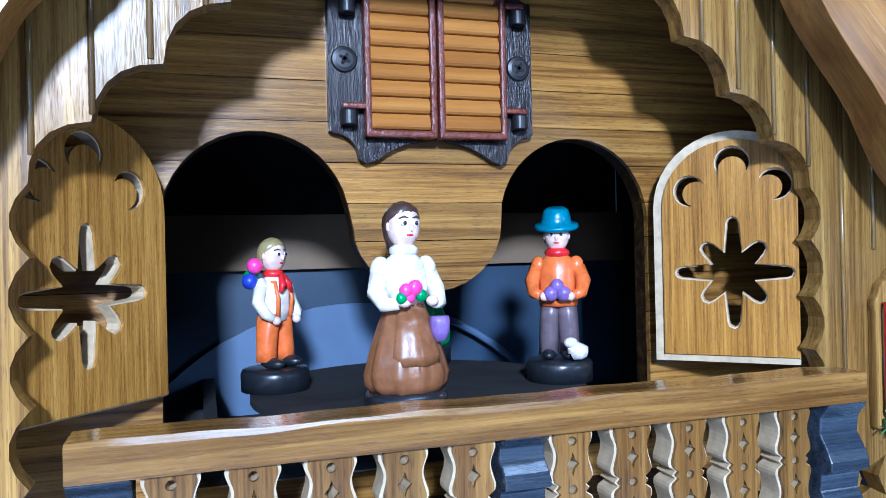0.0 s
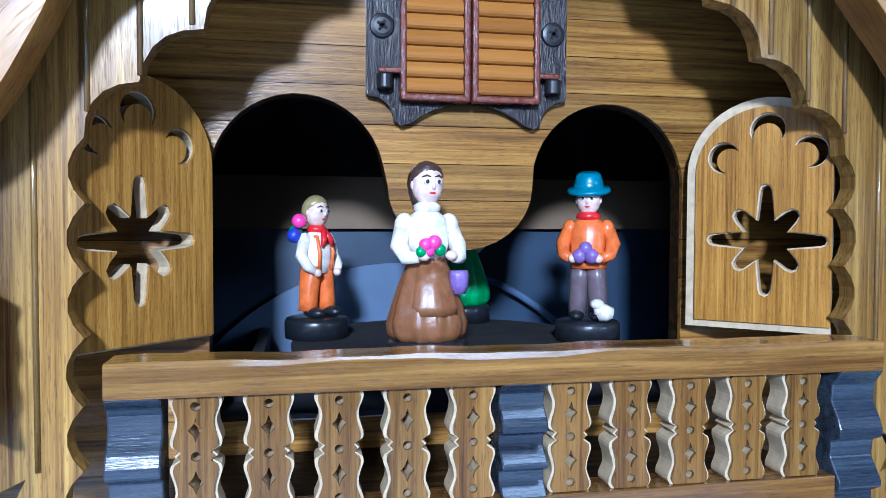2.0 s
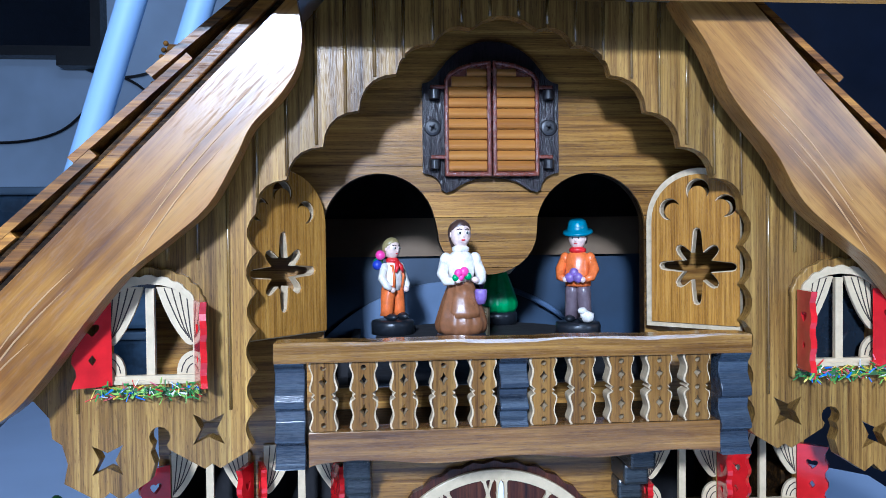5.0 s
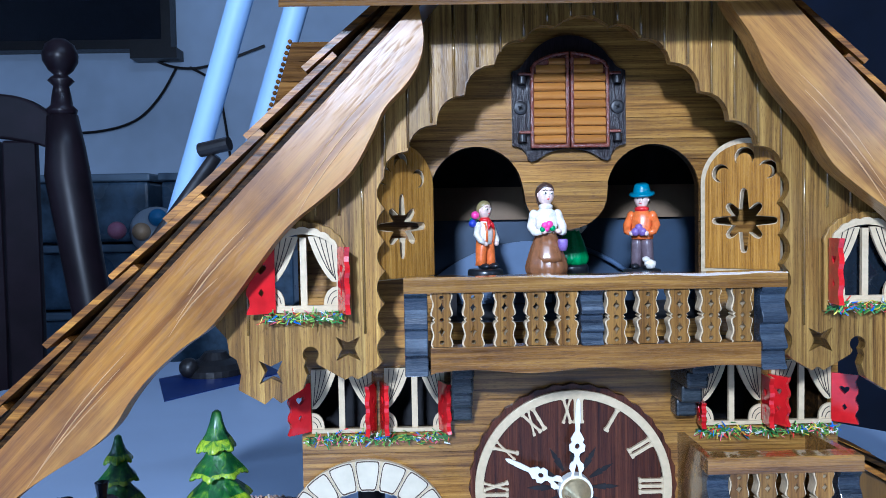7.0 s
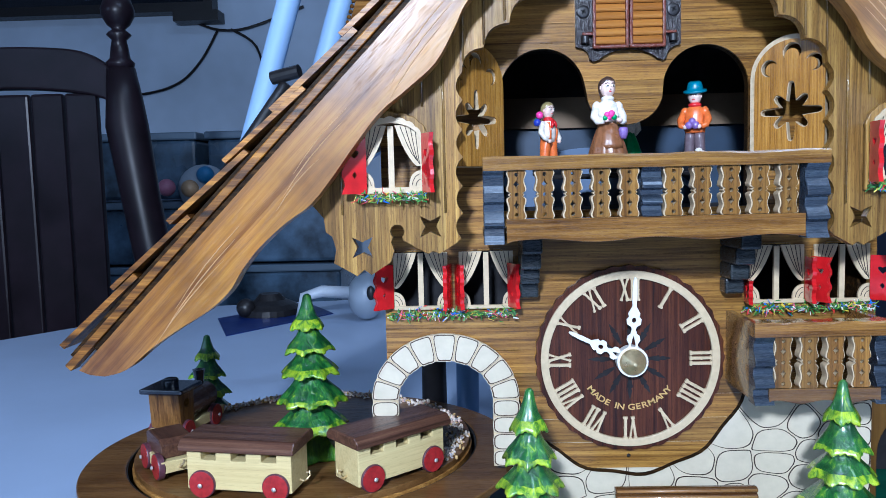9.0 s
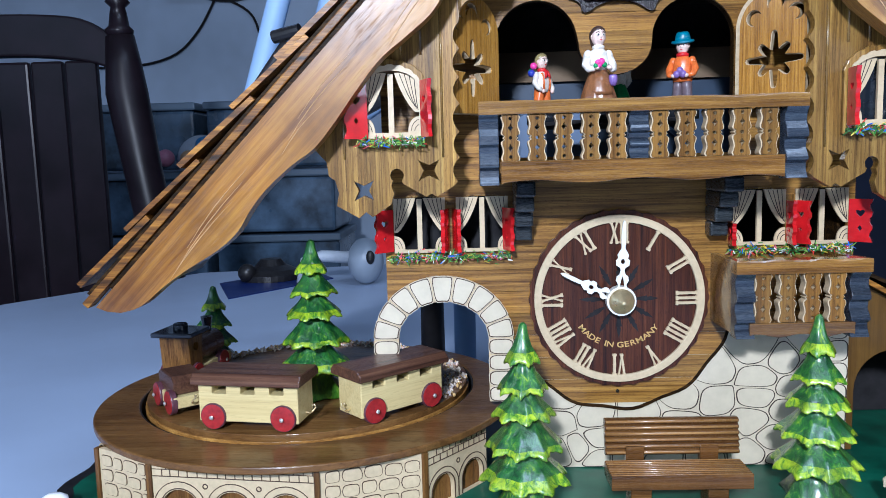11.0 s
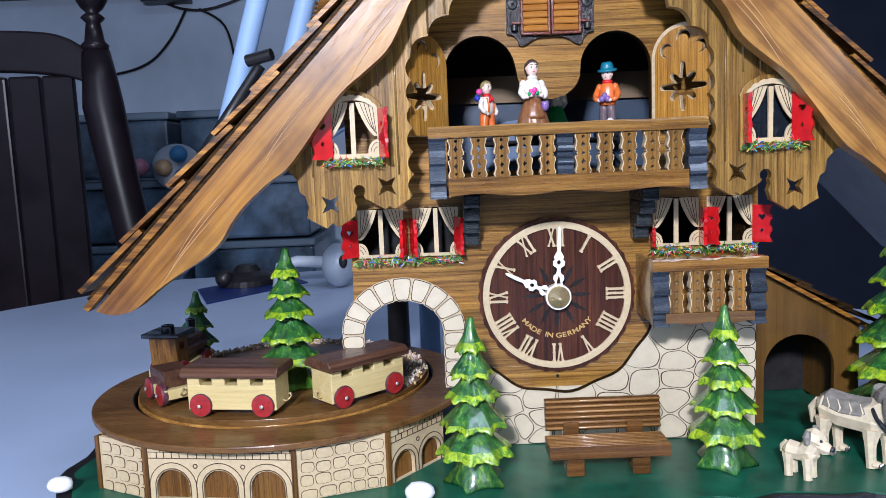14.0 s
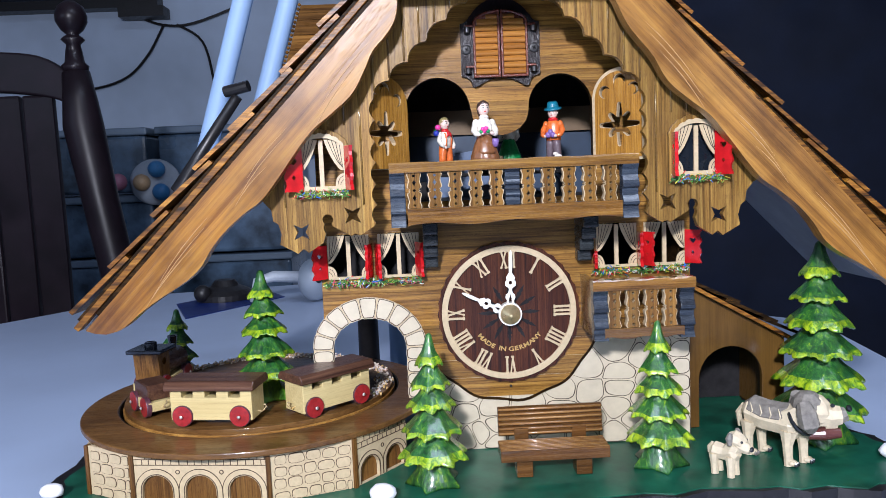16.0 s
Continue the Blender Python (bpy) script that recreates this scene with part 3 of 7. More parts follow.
def make_balcony(name, label, x0, x1, yf, z0, z1, zl, zr, centers, w, posts, depth):
    b = thing(name, ((x0 + x1) / 2, yf + depth, z0), label, "balcony")
    rail = bmesh.new()
    n = 72
    rows = []
    for i in range(n + 1):
        x = x0 + (x1 - x0) * i / n
        zt = z1 + 0.0002 * math.sin(i * 0.31) + 0.0001 * math.sin(i * 0.77)
        c = 0.0005 + 0.0008 * abs(math.sin(i * 0.125 + 0.6)) ** 1.5
        rows.append([rail.verts.new(p) for p in ((x, yf + 0.009, zr), (x, yf - 0.0018, zr), (x, yf - 0.0018, zt - c), (x, yf - 0.0018 + 0.75 * c, zt), (x, yf + 0.009, zt))])
    for p, q in zip(rows, rows[1:]):
        for k in range(5):
            rail.faces.new((p[k], p[(k + 1) % 5], q[(k + 1) % 5], q[k]))
    rail.faces.new(rows[0])
    rail.faces.new(rows[-1][::-1])
    bmesh.ops.recalc_face_normals(rail, faces=rail.faces)
    part("top_rail", rail, RAILWOOD, b, "walnut top rail with a wavy chamfer")
    wave = [(x0 + (x1 - x0) * i / 24, z0 + 0.0004 + 0.0020 * math.sin(math.pi * 3 * i / 24) ** 2) for i in range(25)]
    px = 0.0120 * (x1 - x0) / 0.179 if (x1 - x0) > 0.1 else 0.0085
    low = [(max(x0 + px, min(x1 - px, x)), z) for x, z in wave]
    low = [p for k, p in enumerate(low) if k == 0 or p[0] > low[k - 1][0]]
    part("bottom_rail", plate([[(x1 - px, zl), (x0 + px, zl)] + low], yf - 0.0010, yf + 0.009), RAILWOOD, b, bevel=0.0009)
    for k, (xa, xb) in enumerate(posts):
        part("post", post_bm(xa, xb, yf - 0.0022, yf + 0.008, z0 if k in (0, len(posts) - 1) else zl, zr), SLATEBLUE, b, "slate-blue stained post with turned grooves", bevel=0.0004)
    for c in centers:
        bal = part("baluster", plate([baluster_loop(c, zl, zr, w)] + baluster_holes(c, zl, zr, w), yf + 0.0009, yf + 0.0070), PLY, b, "sawn flat baluster with pale plywood edges")
        part("veneer", plate([[(c + (x - c) * 0.86, zl + (zz - zl) * 0.985 + 0.0002) for x, zz in baluster_loop(c, zl, zr, w)]] + baluster_holes(c, zl, zr, w), yf, yf + 0.0009), BALWOOD, bal)
    return b


LEFT = [-0.0715 + 0.0146 * k for k in range(5)]
RIGHT = [0.0095 + 0.0147 * k for k in range(5)]
balcony = make_balcony("balcony", "walnut balcony railing with flat balusters and slate-blue posts", -0.0888, 0.0886, -0.0250, 0.1750, 0.2206, 0.1880, 0.2134, LEFT + RIGHT, 0.0103, [(-0.0888, -0.0780), (-0.0070, 0.0035), (0.0768, 0.0886)], 0.06)
part("balcony_floor", box(-0.0880, 0.0875, -0.018, WALL + 0.0012, 0.1765, 0.1805), BURNT, balcony)
for s in (-1, 1):
    for k in range(4):
        part("corbel", box(s * 0.0610 - 0.0058, s * 0.0610 + 0.0058, 0.005 + 0.0085 * k, WALL, 0.1665 - 0.0095 * k, 0.1755 - 0.0095 * k + 0.0005), SLATEDARK, balcony, bevel=0.0015)
small = make_balcony("small_balcony", "little walnut balcony under the window with slate-blue posts", 0.0582, 0.1358, -0.006, 0.0815, 0.1275, 0.0905, 0.1195, [0.0745 + 0.0142 * k for k in range(4)], 0.0104, [(0.0586, 0.0695), (0.1242, 0.1352)], 0.045)
part("balcony_box", box(0.063, 0.131, 0.0035, WALL, 0.0825, 0.0885), RAILWOOD, small)
for xa in (0.0592, 0.1308):
    part("side_rail", box(xa, xa + 0.004, 0.0030, WALL, 0.0830, 0.1265), RAILWOOD, small)

# ---- cuckoo door with plastic shutters ----
cd = thing("cuckoo_door", (0, 0.036, 0.277), "closed bronze-framed louvred shutters of the cuckoo door", "shutters")
fx, fz0 = 0.0308, 0.2865
frame_loop = [(-fx, fz0), (-fx, 0.3262)] + arc(-0.0315, 0.3345, 0.0083, 275, 340, 6) + arc(0, 0.3190, 0.0262, 147, 33, 16) + arc(0.0315, 0.3345, 0.0083, 200, 265, 6) + [(fx, 0.3262), (fx, fz0)]
frame_loop += arc(0.0300, 0.2785, 0.0075, 80, 178, 8)[1:] + [(0.0205, 0.2775)] + arc(0, 0.2560, 0.0285, 52, 128, 10) + [(-0.0205, 0.2775)] + arc(-0.0300, 0.2785, 0.0075, 2, 100, 8)[:-1]
part("backplate", plate([frame_loop], 0.0380, WALL + 0.0002), BRONZE, cd, "dark grained plastic frame", bevel=0.0007)
for s in (-1, 1):
    leaf_edge = [(s * 0.0003, 0.2845), (s * 0.0212, 0.2845), (s * 0.0212, 0.3275), (s * 0.0192, 0.3305), (s * 0.0150, 0.3330), (s * 0.009, 0.3350), (s * 0.0003, 0.3360)]
    hole = [(s * 0.0022, 0.2866), (s * 0.0194, 0.2866), (s * 0.0194, 0.3268), (s * 0.0178, 0.3290), (s * 0.0142, 0.3312), (s * 0.009, 0.3330), (s * 0.0022, 0.3340)]
    leaf = part("shutter", plate([leaf_edge, hole], 0.0340, 0.0380), SHFRAME, cd, "red-brown shutter frame", bevel=0.0006)
    part("panel", plate([hole], 0.0368, 0.0379), SHFRAME, leaf)
    for k in range(10):
        z0 = 0.2868 + k * 0.0047
        h = 0.0047 if k < 9 else 0.0036
        wmax = 0.0193 if k < 8 else (0.0180 if k == 8 else 0.0110)
        xa, xb = sorted((s * 0.0023, s * wmax))
        curve = [(0.0367, z0 + 0.0001), (0.0356, z0 + 0.0003), (0.0350, z0 + 0.0009)] + [(0.0348 + 0.0014 * u * u, z0 + 0.0012 + (h - 0.0013) * u) for u in (0.15, 0.35, 0.55, 0.75, 0.9, 1.0)]
        bm = plate([[(y, z) for y, z in curve] + [(0.0370, z0 + h)]], xa, xb, Matrix(((0, 1, 0, 0), (1, 0, 0, 0), (0, 0, 1, 0), (0, 0, 0, 1))))
        bmesh.ops.recalc_face_normals(bm, faces=bm.faces)
        part("slat", bm, SLAT, leaf)
    for z in (0.2900, 0.3210):
        hinge = part("hinge", lathe([(0, -0.0022), (0.0021, -0.0022), (0.0024, -0.0019), (0.0024, 0.0017), (0.0021, 0.0022), (0.0010, 0.0023), (0, 0.0016)], (s * 0.0257, 0.0358, z), 24), BLACK, cd, "dark hinge barrel", smooth=False)
        part("hinge_arm", box(*sorted((s * 0.0200, s * 0.0275)), 0.0342, 0.0362, z + 0.0023, z + 0.0040), SHFRAME, hinge, bevel=0.0005)
    m = Matrix.Translation((s * 0.0263, 0.0380, 0.3065)) @ Matrix.Rotation(radians(90), 4, "X")
    screw = part("screw", lathe([(0, -0.001), (0.0037, -0.001), (0.0037, 0.0003), (0.0034, 0.0008), (0.0024, 0.0011), (0, 0.0012)], (0, 0, 0), 28, m=m), BLACK, cd, "black cross-head screw")
    for a in (30, 75, 120, 165):
        big = a in (30, 120)
        mm = Matrix.Translation((s * 0.0263, 0.03675, 0.3065)) @ Matrix.Rotation(radians(a), 4, "Y")
        ln, wd = (0.0017, 0.0004) if big else (0.0010, 0.0002)
        part("slot", plate([[(-ln, -wd), (ln, -wd), (ln, wd), (-ln, wd)]], -0.0001, 0.0004, mm), SHADEBLACK, screw)

# dark plate on the screw head for the shade in its slot
# ---- star panels beside the stage, standing open ----
def star8(cu, cv, ru, rv, d=0.0):
    """Eight arms with round ends; d widens the whole cut."""
    out = []
    for k in range(8):
        a = radians(45 * k)
        e, q = (math.cos(a), math.sin(a)), (-math.sin(a), math.cos(a))
        reach = (ru if k % 4 == 0 else rv) if k % 2 == 0 else 0.0118
        tip = (0.0015 if k % 2 == 0 else 0.0019) + d
        mid = reach - 0.0018
        for ang in (-90, -45, 0, 45, 90):
            u, w = mid + tip * math.cos(radians(ang)) * 1.1, tip * math.sin(radians(ang))
            out.append((cu + e[0] * u + q[0] * w, cv + e[1] * u + q[1] * w))
        h = a + radians(22.5)
        out.append((cu + (0.0064 + 1.2 * d) * math.cos(h), cv + (0.0064 + 1.2 * d) * math.sin(h)))
    return out


def moon(cu, cv, r, turn):
    p = arc(cu, cv, r, -120 + turn, 120 + turn, 12)
    q = arc(cu - 0.42 * r * math.cos(radians(turn)), cv - 0.42 * r * math.sin(radians(turn)), r * 0.78, 105 + turn, -105 + turn, 10)
    return p + q


for s, hinge, swing in ((-1, (-0.0747, 0.0370), 45), (1, (0.0705, 0.0352), 42)):
    pd = thing("star_panel", (s * 0.086, 0.022, 0.2165), "cherry panel with star and moon cut-outs standing ajar", "panel", "star panels beside the stage")
    m = Matrix.Translation((*hinge, 0)) @ Matrix.Rotation(radians(-s * swing), 4, "Z") @ Matrix.Diagonal((s, 1, 1, 1))
    W, MID, Z0, Z1 = 0.0412, 0.0232, 0.2165, 0.2640

    def outline(g, h):
        """The arched panel, cut off where the gable hides it; g insets the foot, h the free edge."""
        top = []
        for a in range(0, 181, 9):
            u = MID - (MID - h) * math.cos(radians(a))
            if u < W:
                top.append((u, Z1 + (0.0228 - h) * math.sin(radians(a))))
        return [(h, Z0 + g)] + top + [(W, top[-1][1] - 0.0005), (W, Z0 + g)]

    def cuts(d):
        return [star8(MID, 0.2438, 0.0167, 0.0167, d), moon(MID - 0.0122, 0.2690, 0.0045 + 0.7 * d, 150), moon(MID + 0.0002, 0.2770, 0.0048 + 0.7 * d, 90), moon(MID + 0.0120, 0.2700, 0.0045 + 0.7 * d, 30)]

    pb = plate([outline(0, 0)] + cuts(0.0), 0, 0.0042, m)
    bmesh.ops.recalc_face_normals(pb, faces=pb.faces)
    part("core", pb, PLY, pd, "pale plywood core")
    pb = plate([outline(0.0022, 0.0028) if s > 0 else outline(0.0006, 0.0004)] + cuts(0.0005), -0.0010, 0.0, m)
    bmesh.ops.recalc_face_normals(pb, faces=pb.faces)
    part("face", pb, PANELWOOD, pd, "cherry-stained face")


# ---- upper windows in the gable ----
FLOWERS = [plain("flower_" + n, c, 0.5, 0.2) for n, c in (("green", (0.05, 0.22, 0.04)), ("red", (0.6, 0.03, 0.02)), ("blue", (0.03, 0.16, 0.6)), ("yellow", (0.7, 0.5, 0.04)), ("lightgreen", (0.25, 0.42, 0.06)), ("pink", (0.7, 0.15, 0.2)), ("white", (0.75, 0.74, 0.68)))]


def heart(cx, cz, r):
    return [(cx + r * 0.95 * math.sin(a) ** 3, cz + r * (0.80 * math.cos(a) - 0.30 * math.cos(2 * a) - 0.12 * math.cos(3 * a))) for a in (2 * math.pi * k / 20 for k in range(20))]


def shutter_bm(w, z0, z1, m):
    """A red shutter leaf with a wavy free edge, a heart and a diamond."""
    h = z1 - z0
    edge = [(0, z0), (0, z1)]
    for u in (1.0, 0.94, 0.86, 0.78, 0.70, 0.62, 0.54, 0.46, 0.38, 0.30, 0.22, 0.14, 0.06, 0.0):
        edge.append((w * (0.93 + 0.07 * math.cos(u * 6 * math.pi)), z0 + h * u))
    dia = [(w * 0.48 + 0.10 * w * x, z0 + h * 0.32 + 0.11 * w * 1.3 * y) for x, y in ((1, 0), (0, 1), (-1, 0), (0, -1))]
    bm = plate([edge, heart(w * 0.48, z0 + h * 0.68, w * 0.20), dia], -0.0012, 0.0012, m)
    bmesh.ops.recalc_face_normals(bm, faces=bm.faces)
    return bm


def leaf_shutter(parent, hx, hy, side, angle, w, z0, z1):
    """side: -1 opens to the left of its hinge; angle: degrees out of the wall."""
    m = Matrix.Translation((hx, hy, 0)) @ Matrix.Rotation(radians(-side * angle), 4, "Z") @ Matrix.Diagonal((side, 1, 1, 1))
    part("shutter", shutter_bm(w, z0, z1, m), RED, parent, "glossy red shutter with a heart cut-out", bevel=0.0004)


def curtain_loop(x0, x1, z0, z1, flip):
    """A draped half curtain: full at the top, gathered to the side."""
    w = x1 - x0
    pts = [(0, 1), (0, 0.36), (0.16, 0.36), (0.34, 0.44), (0.58, 0.60), (0.80, 0.80), (0.96, 1.0)]
    pts = [pts[0]] + smooth_line(pts[1:], 3)
    return [((x0 + w * a) if not flip else (x1 - w * a), z0 + (z1 - z0) * b) for a, b in pts]


def dress_window(parent, c, z0, z1, w, y, arch):
    """Cream cross bar, sill, curtains with scorched folds, in an opening w wide."""
    h = w / 2
    part("mullion", box(c - 0.0016, c + 0.0016, y, y + 0.002, z0, z1 - 0.0005), CREAM, parent)
    part("sill", box(c - h, c + h, y - 0.0008, y + 0.002, z0 - 0.0012, z0 + 0.0009), CREAM, parent)
    for s in (-1, 1):
        a, b = (c - h, c - 0.0018) if s < 0 else (c + 0.0018, c + h)
        loop = curtain_loop(a, b, z0, z1, s > 0)
        drape = part("curtain", plate([loop], y + 0.0004, y + 0.0018), CREAM, parent, "cream cut-out curtain with scorched fold lines")
        for k in (0.20, 0.40, 0.60, 0.80):
            line = []
            for u in (0.0, 0.2, 0.4, 0.6, 0.8, 1.0):
                xx = k * (0.20 + 0.74 * u ** 0.75)
                line.append((a + (b - a) * xx if s < 0 else b - (b - a) * xx, y + 0.0004, z0 + (z1 - z0) * (0.36 + 0.12 * k + (0.64 - 0.14 * k) * u)))
            part("fold", tube(line, 0.00030, 4), SCORCH, drape)
        n = 8
        curl = [(a, z0 + 0.0006)] + [(a + (b - a) * 0.62 * math.sin(t), z0 + 0.0006 + (z1 - z0) * 0.30 * (0.5 - 0.5 * math.cos(2 * t))) for t in (math.pi / 2 * k / n for k in range(1, n + 1))]
        curl = [(a, z0 + 0.0006)] + [(a + (b - a) * 0.46 * math.cos(t), z0 + 0.0006 + (z1 - z0) * 0.27 * math.sin(t) ** 0.8) for t in (math.pi / 2 * k / n for k in range(n + 1))]
        if s > 0:
            curl = [(a + b - x, zz) for x, zz in curl]
        tie = part("curtain_tail", plate([curl], y + 0.0004, y + 0.0018), CREAM, parent)
        for k in (0.45, 0.75):
            part("fold", tube([((a + (b - a) * 0.46 * k * math.cos(t)) if s < 0 else (b - (b - a) * 0.46 * k * math.cos(t)), y + 0.0004, z0 + 0.0008 + (z1 - z0) * 0.28 * k * math.sin(t)) for t in (0.15, 0.5, 0.9, 1.3, 1.5)], 0.00028, 4), SCORCH, tie)


def flowers(parent, x0, x1, y, z, seed, leafy=0.40):
    """A trough of coloured raffia scraps."""
    random.seed(seed)
    bms = [bmesh.new() for _ in FLOWERS]
    n = int((x1 - x0) / 0.00022)
    for i in range(n):
        k = 0 if random.random() < leafy * 0.5 else (4 if random.random() < leafy * 0.4 else random.randrange(len(FLOWERS)))
        p = Vector((random.uniform(x0, x1), y + random.uniform(-0.0040, 0.0005), z + random.gauss(0, 0.0014)))
        d = Vector((random.gauss(0, 1), random.gauss(-0.4, 0.7), random.gauss(0, 0.8))).normalized() * random.uniform(0.0020, 0.0044)
        side = d.cross(Vector((random.random(), random.random(), random.random() + 0.1))).normalized() * random.uniform(0.00035, 0.0006)
        nrm = d.cross(side).normalized() * 0.00012
        b = bms[k]
        v = [b.verts.new(q) for q in (p - side - nrm, p + side - nrm, p + d + side * 0.4 - nrm, p + d - side * 0.4 - nrm, p - side + nrm, p + side + nrm, p + d + side * 0.4 + nrm, p + d - side * 0.4 + nrm)]
        for f in ((3, 2, 1, 0), (4, 5, 6, 7), (0, 1, 5, 4), (1, 2, 6, 5), (2, 3, 7, 6), (3, 0, 4, 7)):
            b.faces.new([v[j] for j in f])
    trough = part("flower_trough", box(x0, x1, y - 0.0012, y + 0.0012, z - 0.0016, z + 0.0006), plain("trough_green", (0.04, 0.10, 0.03), 0.6), parent, "trough of green, red, blue and yellow raffia flowers")
    for b, mt in zip(bms, FLOWERS):
        if len(b.verts):
            tagged(part("raffia", b, mt, trough), kind="stuff")
        else:
            b.free()


for s, (outer, inner_a) in ((-1, (22, 66)), (1, (52, 84))):
    win = thing("gable_window", (s * WINC, 0, 0.197), "arched gable window with cream curtains and open red shutters", "window", "gable windows")
    c = s * WINC
    fr = [(c - 0.0205, 0.1985), (c - 0.0205, 0.2320)] + scallop([(c - 0.0205 * math.cos(radians(a)), 0.2320 + 0.0150 * math.sin(radians(a))) for a in range(0, 181, 20)], 0.16, 3)[1:-1] + [(c + 0.0205, 0.2320), (c + 0.0205, 0.1985)]
    hole = upper_hole if s > 0 else mirror(upper_hole)
    part("frame", plate([fr, hole], -0.0030, 0.0), GABLEWOOD, win, "walnut window surround with a scalloped arch", bevel=0.0004)
    fr2 = [(c + (x - c) * 0.88, 0.2045 + (z - 0.2045) * 0.93) for x, z in fr if z > 0.20]
    part("inner_frame", plate([[(c - 0.0180, 0.2030)] + fr2[1:-1] + [(c + 0.0180, 0.2030)], [(c + (x - c) * 0.985, z) for x, z in hole]], -0.0042, -0.0030), CREAM, win)
    dress_window(win, c, 0.2052, 0.2400, 0.0325, -0.0026, True)
    # no glass: a dark sheet paints the shade behind the open hole
    part("pane", box(c - 0.0162, c + 0.0162, 0.0052, 0.0056, 0.2048, 0.2405), plain("opening_shade", (0.01, 0.014, 0.02), 0.15), win, "dark sheet standing in for the shade behind the opening") if s > 0 else None
    leaf_shutter(win, c + s * 0.0138, -0.0045, s, outer, 0.0140, 0.2030, 0.2350)
    leaf_shutter(win, c - s * 0.0180, -0.0045, -s, inner_a, 0.0125, 0.2030, 0.2350)
    flowers(win, c - 0.0195, c + 0.0195, -0.0050, 0.2010, 21 + s)

# ---- lower windows ----
for s, xs in ((-1, LOWWIN[:2]), (1, LOWWIN[2:])):
    win = thing("twin_window", (sum(xs) / 2, WALL, 0.125), "pair of casements with cream curtains and red shutters", "window", "lower windows")
    for c in xs:
        hole = casement(c)
        ring = [(c + (x - c) * 1.07, 0.149 + (z - 0.149) * 1.05) for x, z in hole]
        part("frame", plate([ring, hole], WALL - 0.0024, WALL - 0.0001), GABLEWOOD, win)
        dress_window(win, c, 0.1322, 0.1660, 0.0330, WALL - 0.0032, False)
    mid = sum(xs) / 2
    y = WALL - 0.0030
    if s < 0:
        leaf_shutter(win, xs[0] - 0.0175, y, -1, 40, 0.0135, 0.1320, 0.1590)
        leaf_shutter(win, mid - 0.0020, y, -1, 76, 0.0130, 0.1320, 0.1590)
        leaf_shutter(win, mid + 0.0020, y, 1, 74, 0.0130, 0.1320, 0.1590)
        leaf_shutter(win, xs[1] + 0.0140, y, 1, 68, 0.0130, 0.1320, 0.1590)
    else:
        leaf_shutter(win, xs[0] - 0.0180, y, -1, 84, 0.0120, 0.1320, 0.1460)
        leaf_shutter(win, mid - 0.0015, y, -1, 86, 0.0130, 0.1320, 0.1590)
        leaf_shutter(win, mid + 0.0015, y, 1, 62, 0.0130, 0.1320, 0.1590)
        leaf_shutter(win, xs[1] + 0.0170, y, 1, 40, 0.0135, 0.1320, 0.1590)
    flowers(win, xs[0] - 0.020, xs[1] + 0.018, WALL - 0.0045, 0.1285, 31 + s)

# ---- clock dial ----
DX, DZ = 0.0, 0.0985
dial = thing("clock_dial", (DX, WALL, DZ), "round mahogany dial with cream rim and Roman numerals at ten o'clock", "clock dial")


def ring_loop(r, n=64, wob=0.0, teeth=0):
    return [(DX + (r + wob * math.cos(teeth * a)) * math.cos(a), DZ + (r + wob * math.cos(teeth * a)) * math.sin(a)) for a in (2 * math.pi * k / n for k in range(n))]


part("back_plate", plate([ring_loop(0.0570, 144, 0.0006, 36)], 0.0372, WALL - 0.0001), DIALWOOD, dial, "serrated mahogany plate")
part("rim", plate([ring_loop(0.0542, 96), ring_loop(0.0495, 96)], 0.0350, 0.0372), CREAM, dial, "cream rim", bevel=0.0003)
for k in range(12):
    a = radians(30 * k)
    e = Vector((math.sin(a), math.cos(a)))
    q = Vector((e.y, -e.x))
    pts = [e * 0.0105 + q * 0.0006, e * 0.0150 + q * 0.0014, e * 0.0178 + q * 0.0019, e * 0.0182 + q * 0.0009, e * 0.0200 + q * 0.0014, e * 0.0255]
    loop = [(DX + p.x, DZ + p.y) for p in pts] + [(DX + (p - 2 * q * p.dot(q)).x, DZ + (p - 2 * q * p.dot(q)).y) for p in pts[-2::-1]]
    # dark plate laid on the dial for the shade in a cut ray
    part("carved_ray", plate([loop], 0.0369, 0.0374), SHADEBLACK, dial)
H0, H1 = 0.0358, 0.0500


def stroke(loops, a, x0, x1, width):
    """A numeral bar from the inner (x0) to the outer (x1) edge with blunt serifs, at dial angle a."""
    e, q = Vector((math.sin(a), math.cos(a))), Vector((math.cos(a), -math.sin(a)))
    p, r = e * H0 + q * x0, e * H1 + q * x1
    d = (r - p).normalized()
    n = Vector((d.y, -d.x)) * width / 2
    L = (r - p).length
    pts = []
    for sgn in (1, -1):
        side = [(0.0, 1.5), (0.0011, 1.7), (0.0018, 1.0), (L * 0.48, 1.0), (L * 0.5, 1.35), (L * 0.52, 1.0), (L - 0.0018, 1.0), (L - 0.0011, 1.7), (L, 1.5)]
        row = [p + d * u + n * sgn * w for u, w in side]
        pts += row if sgn > 0 else row[::-1]
    loops.append([(DX + v.x, DZ + v.y) for v in pts])


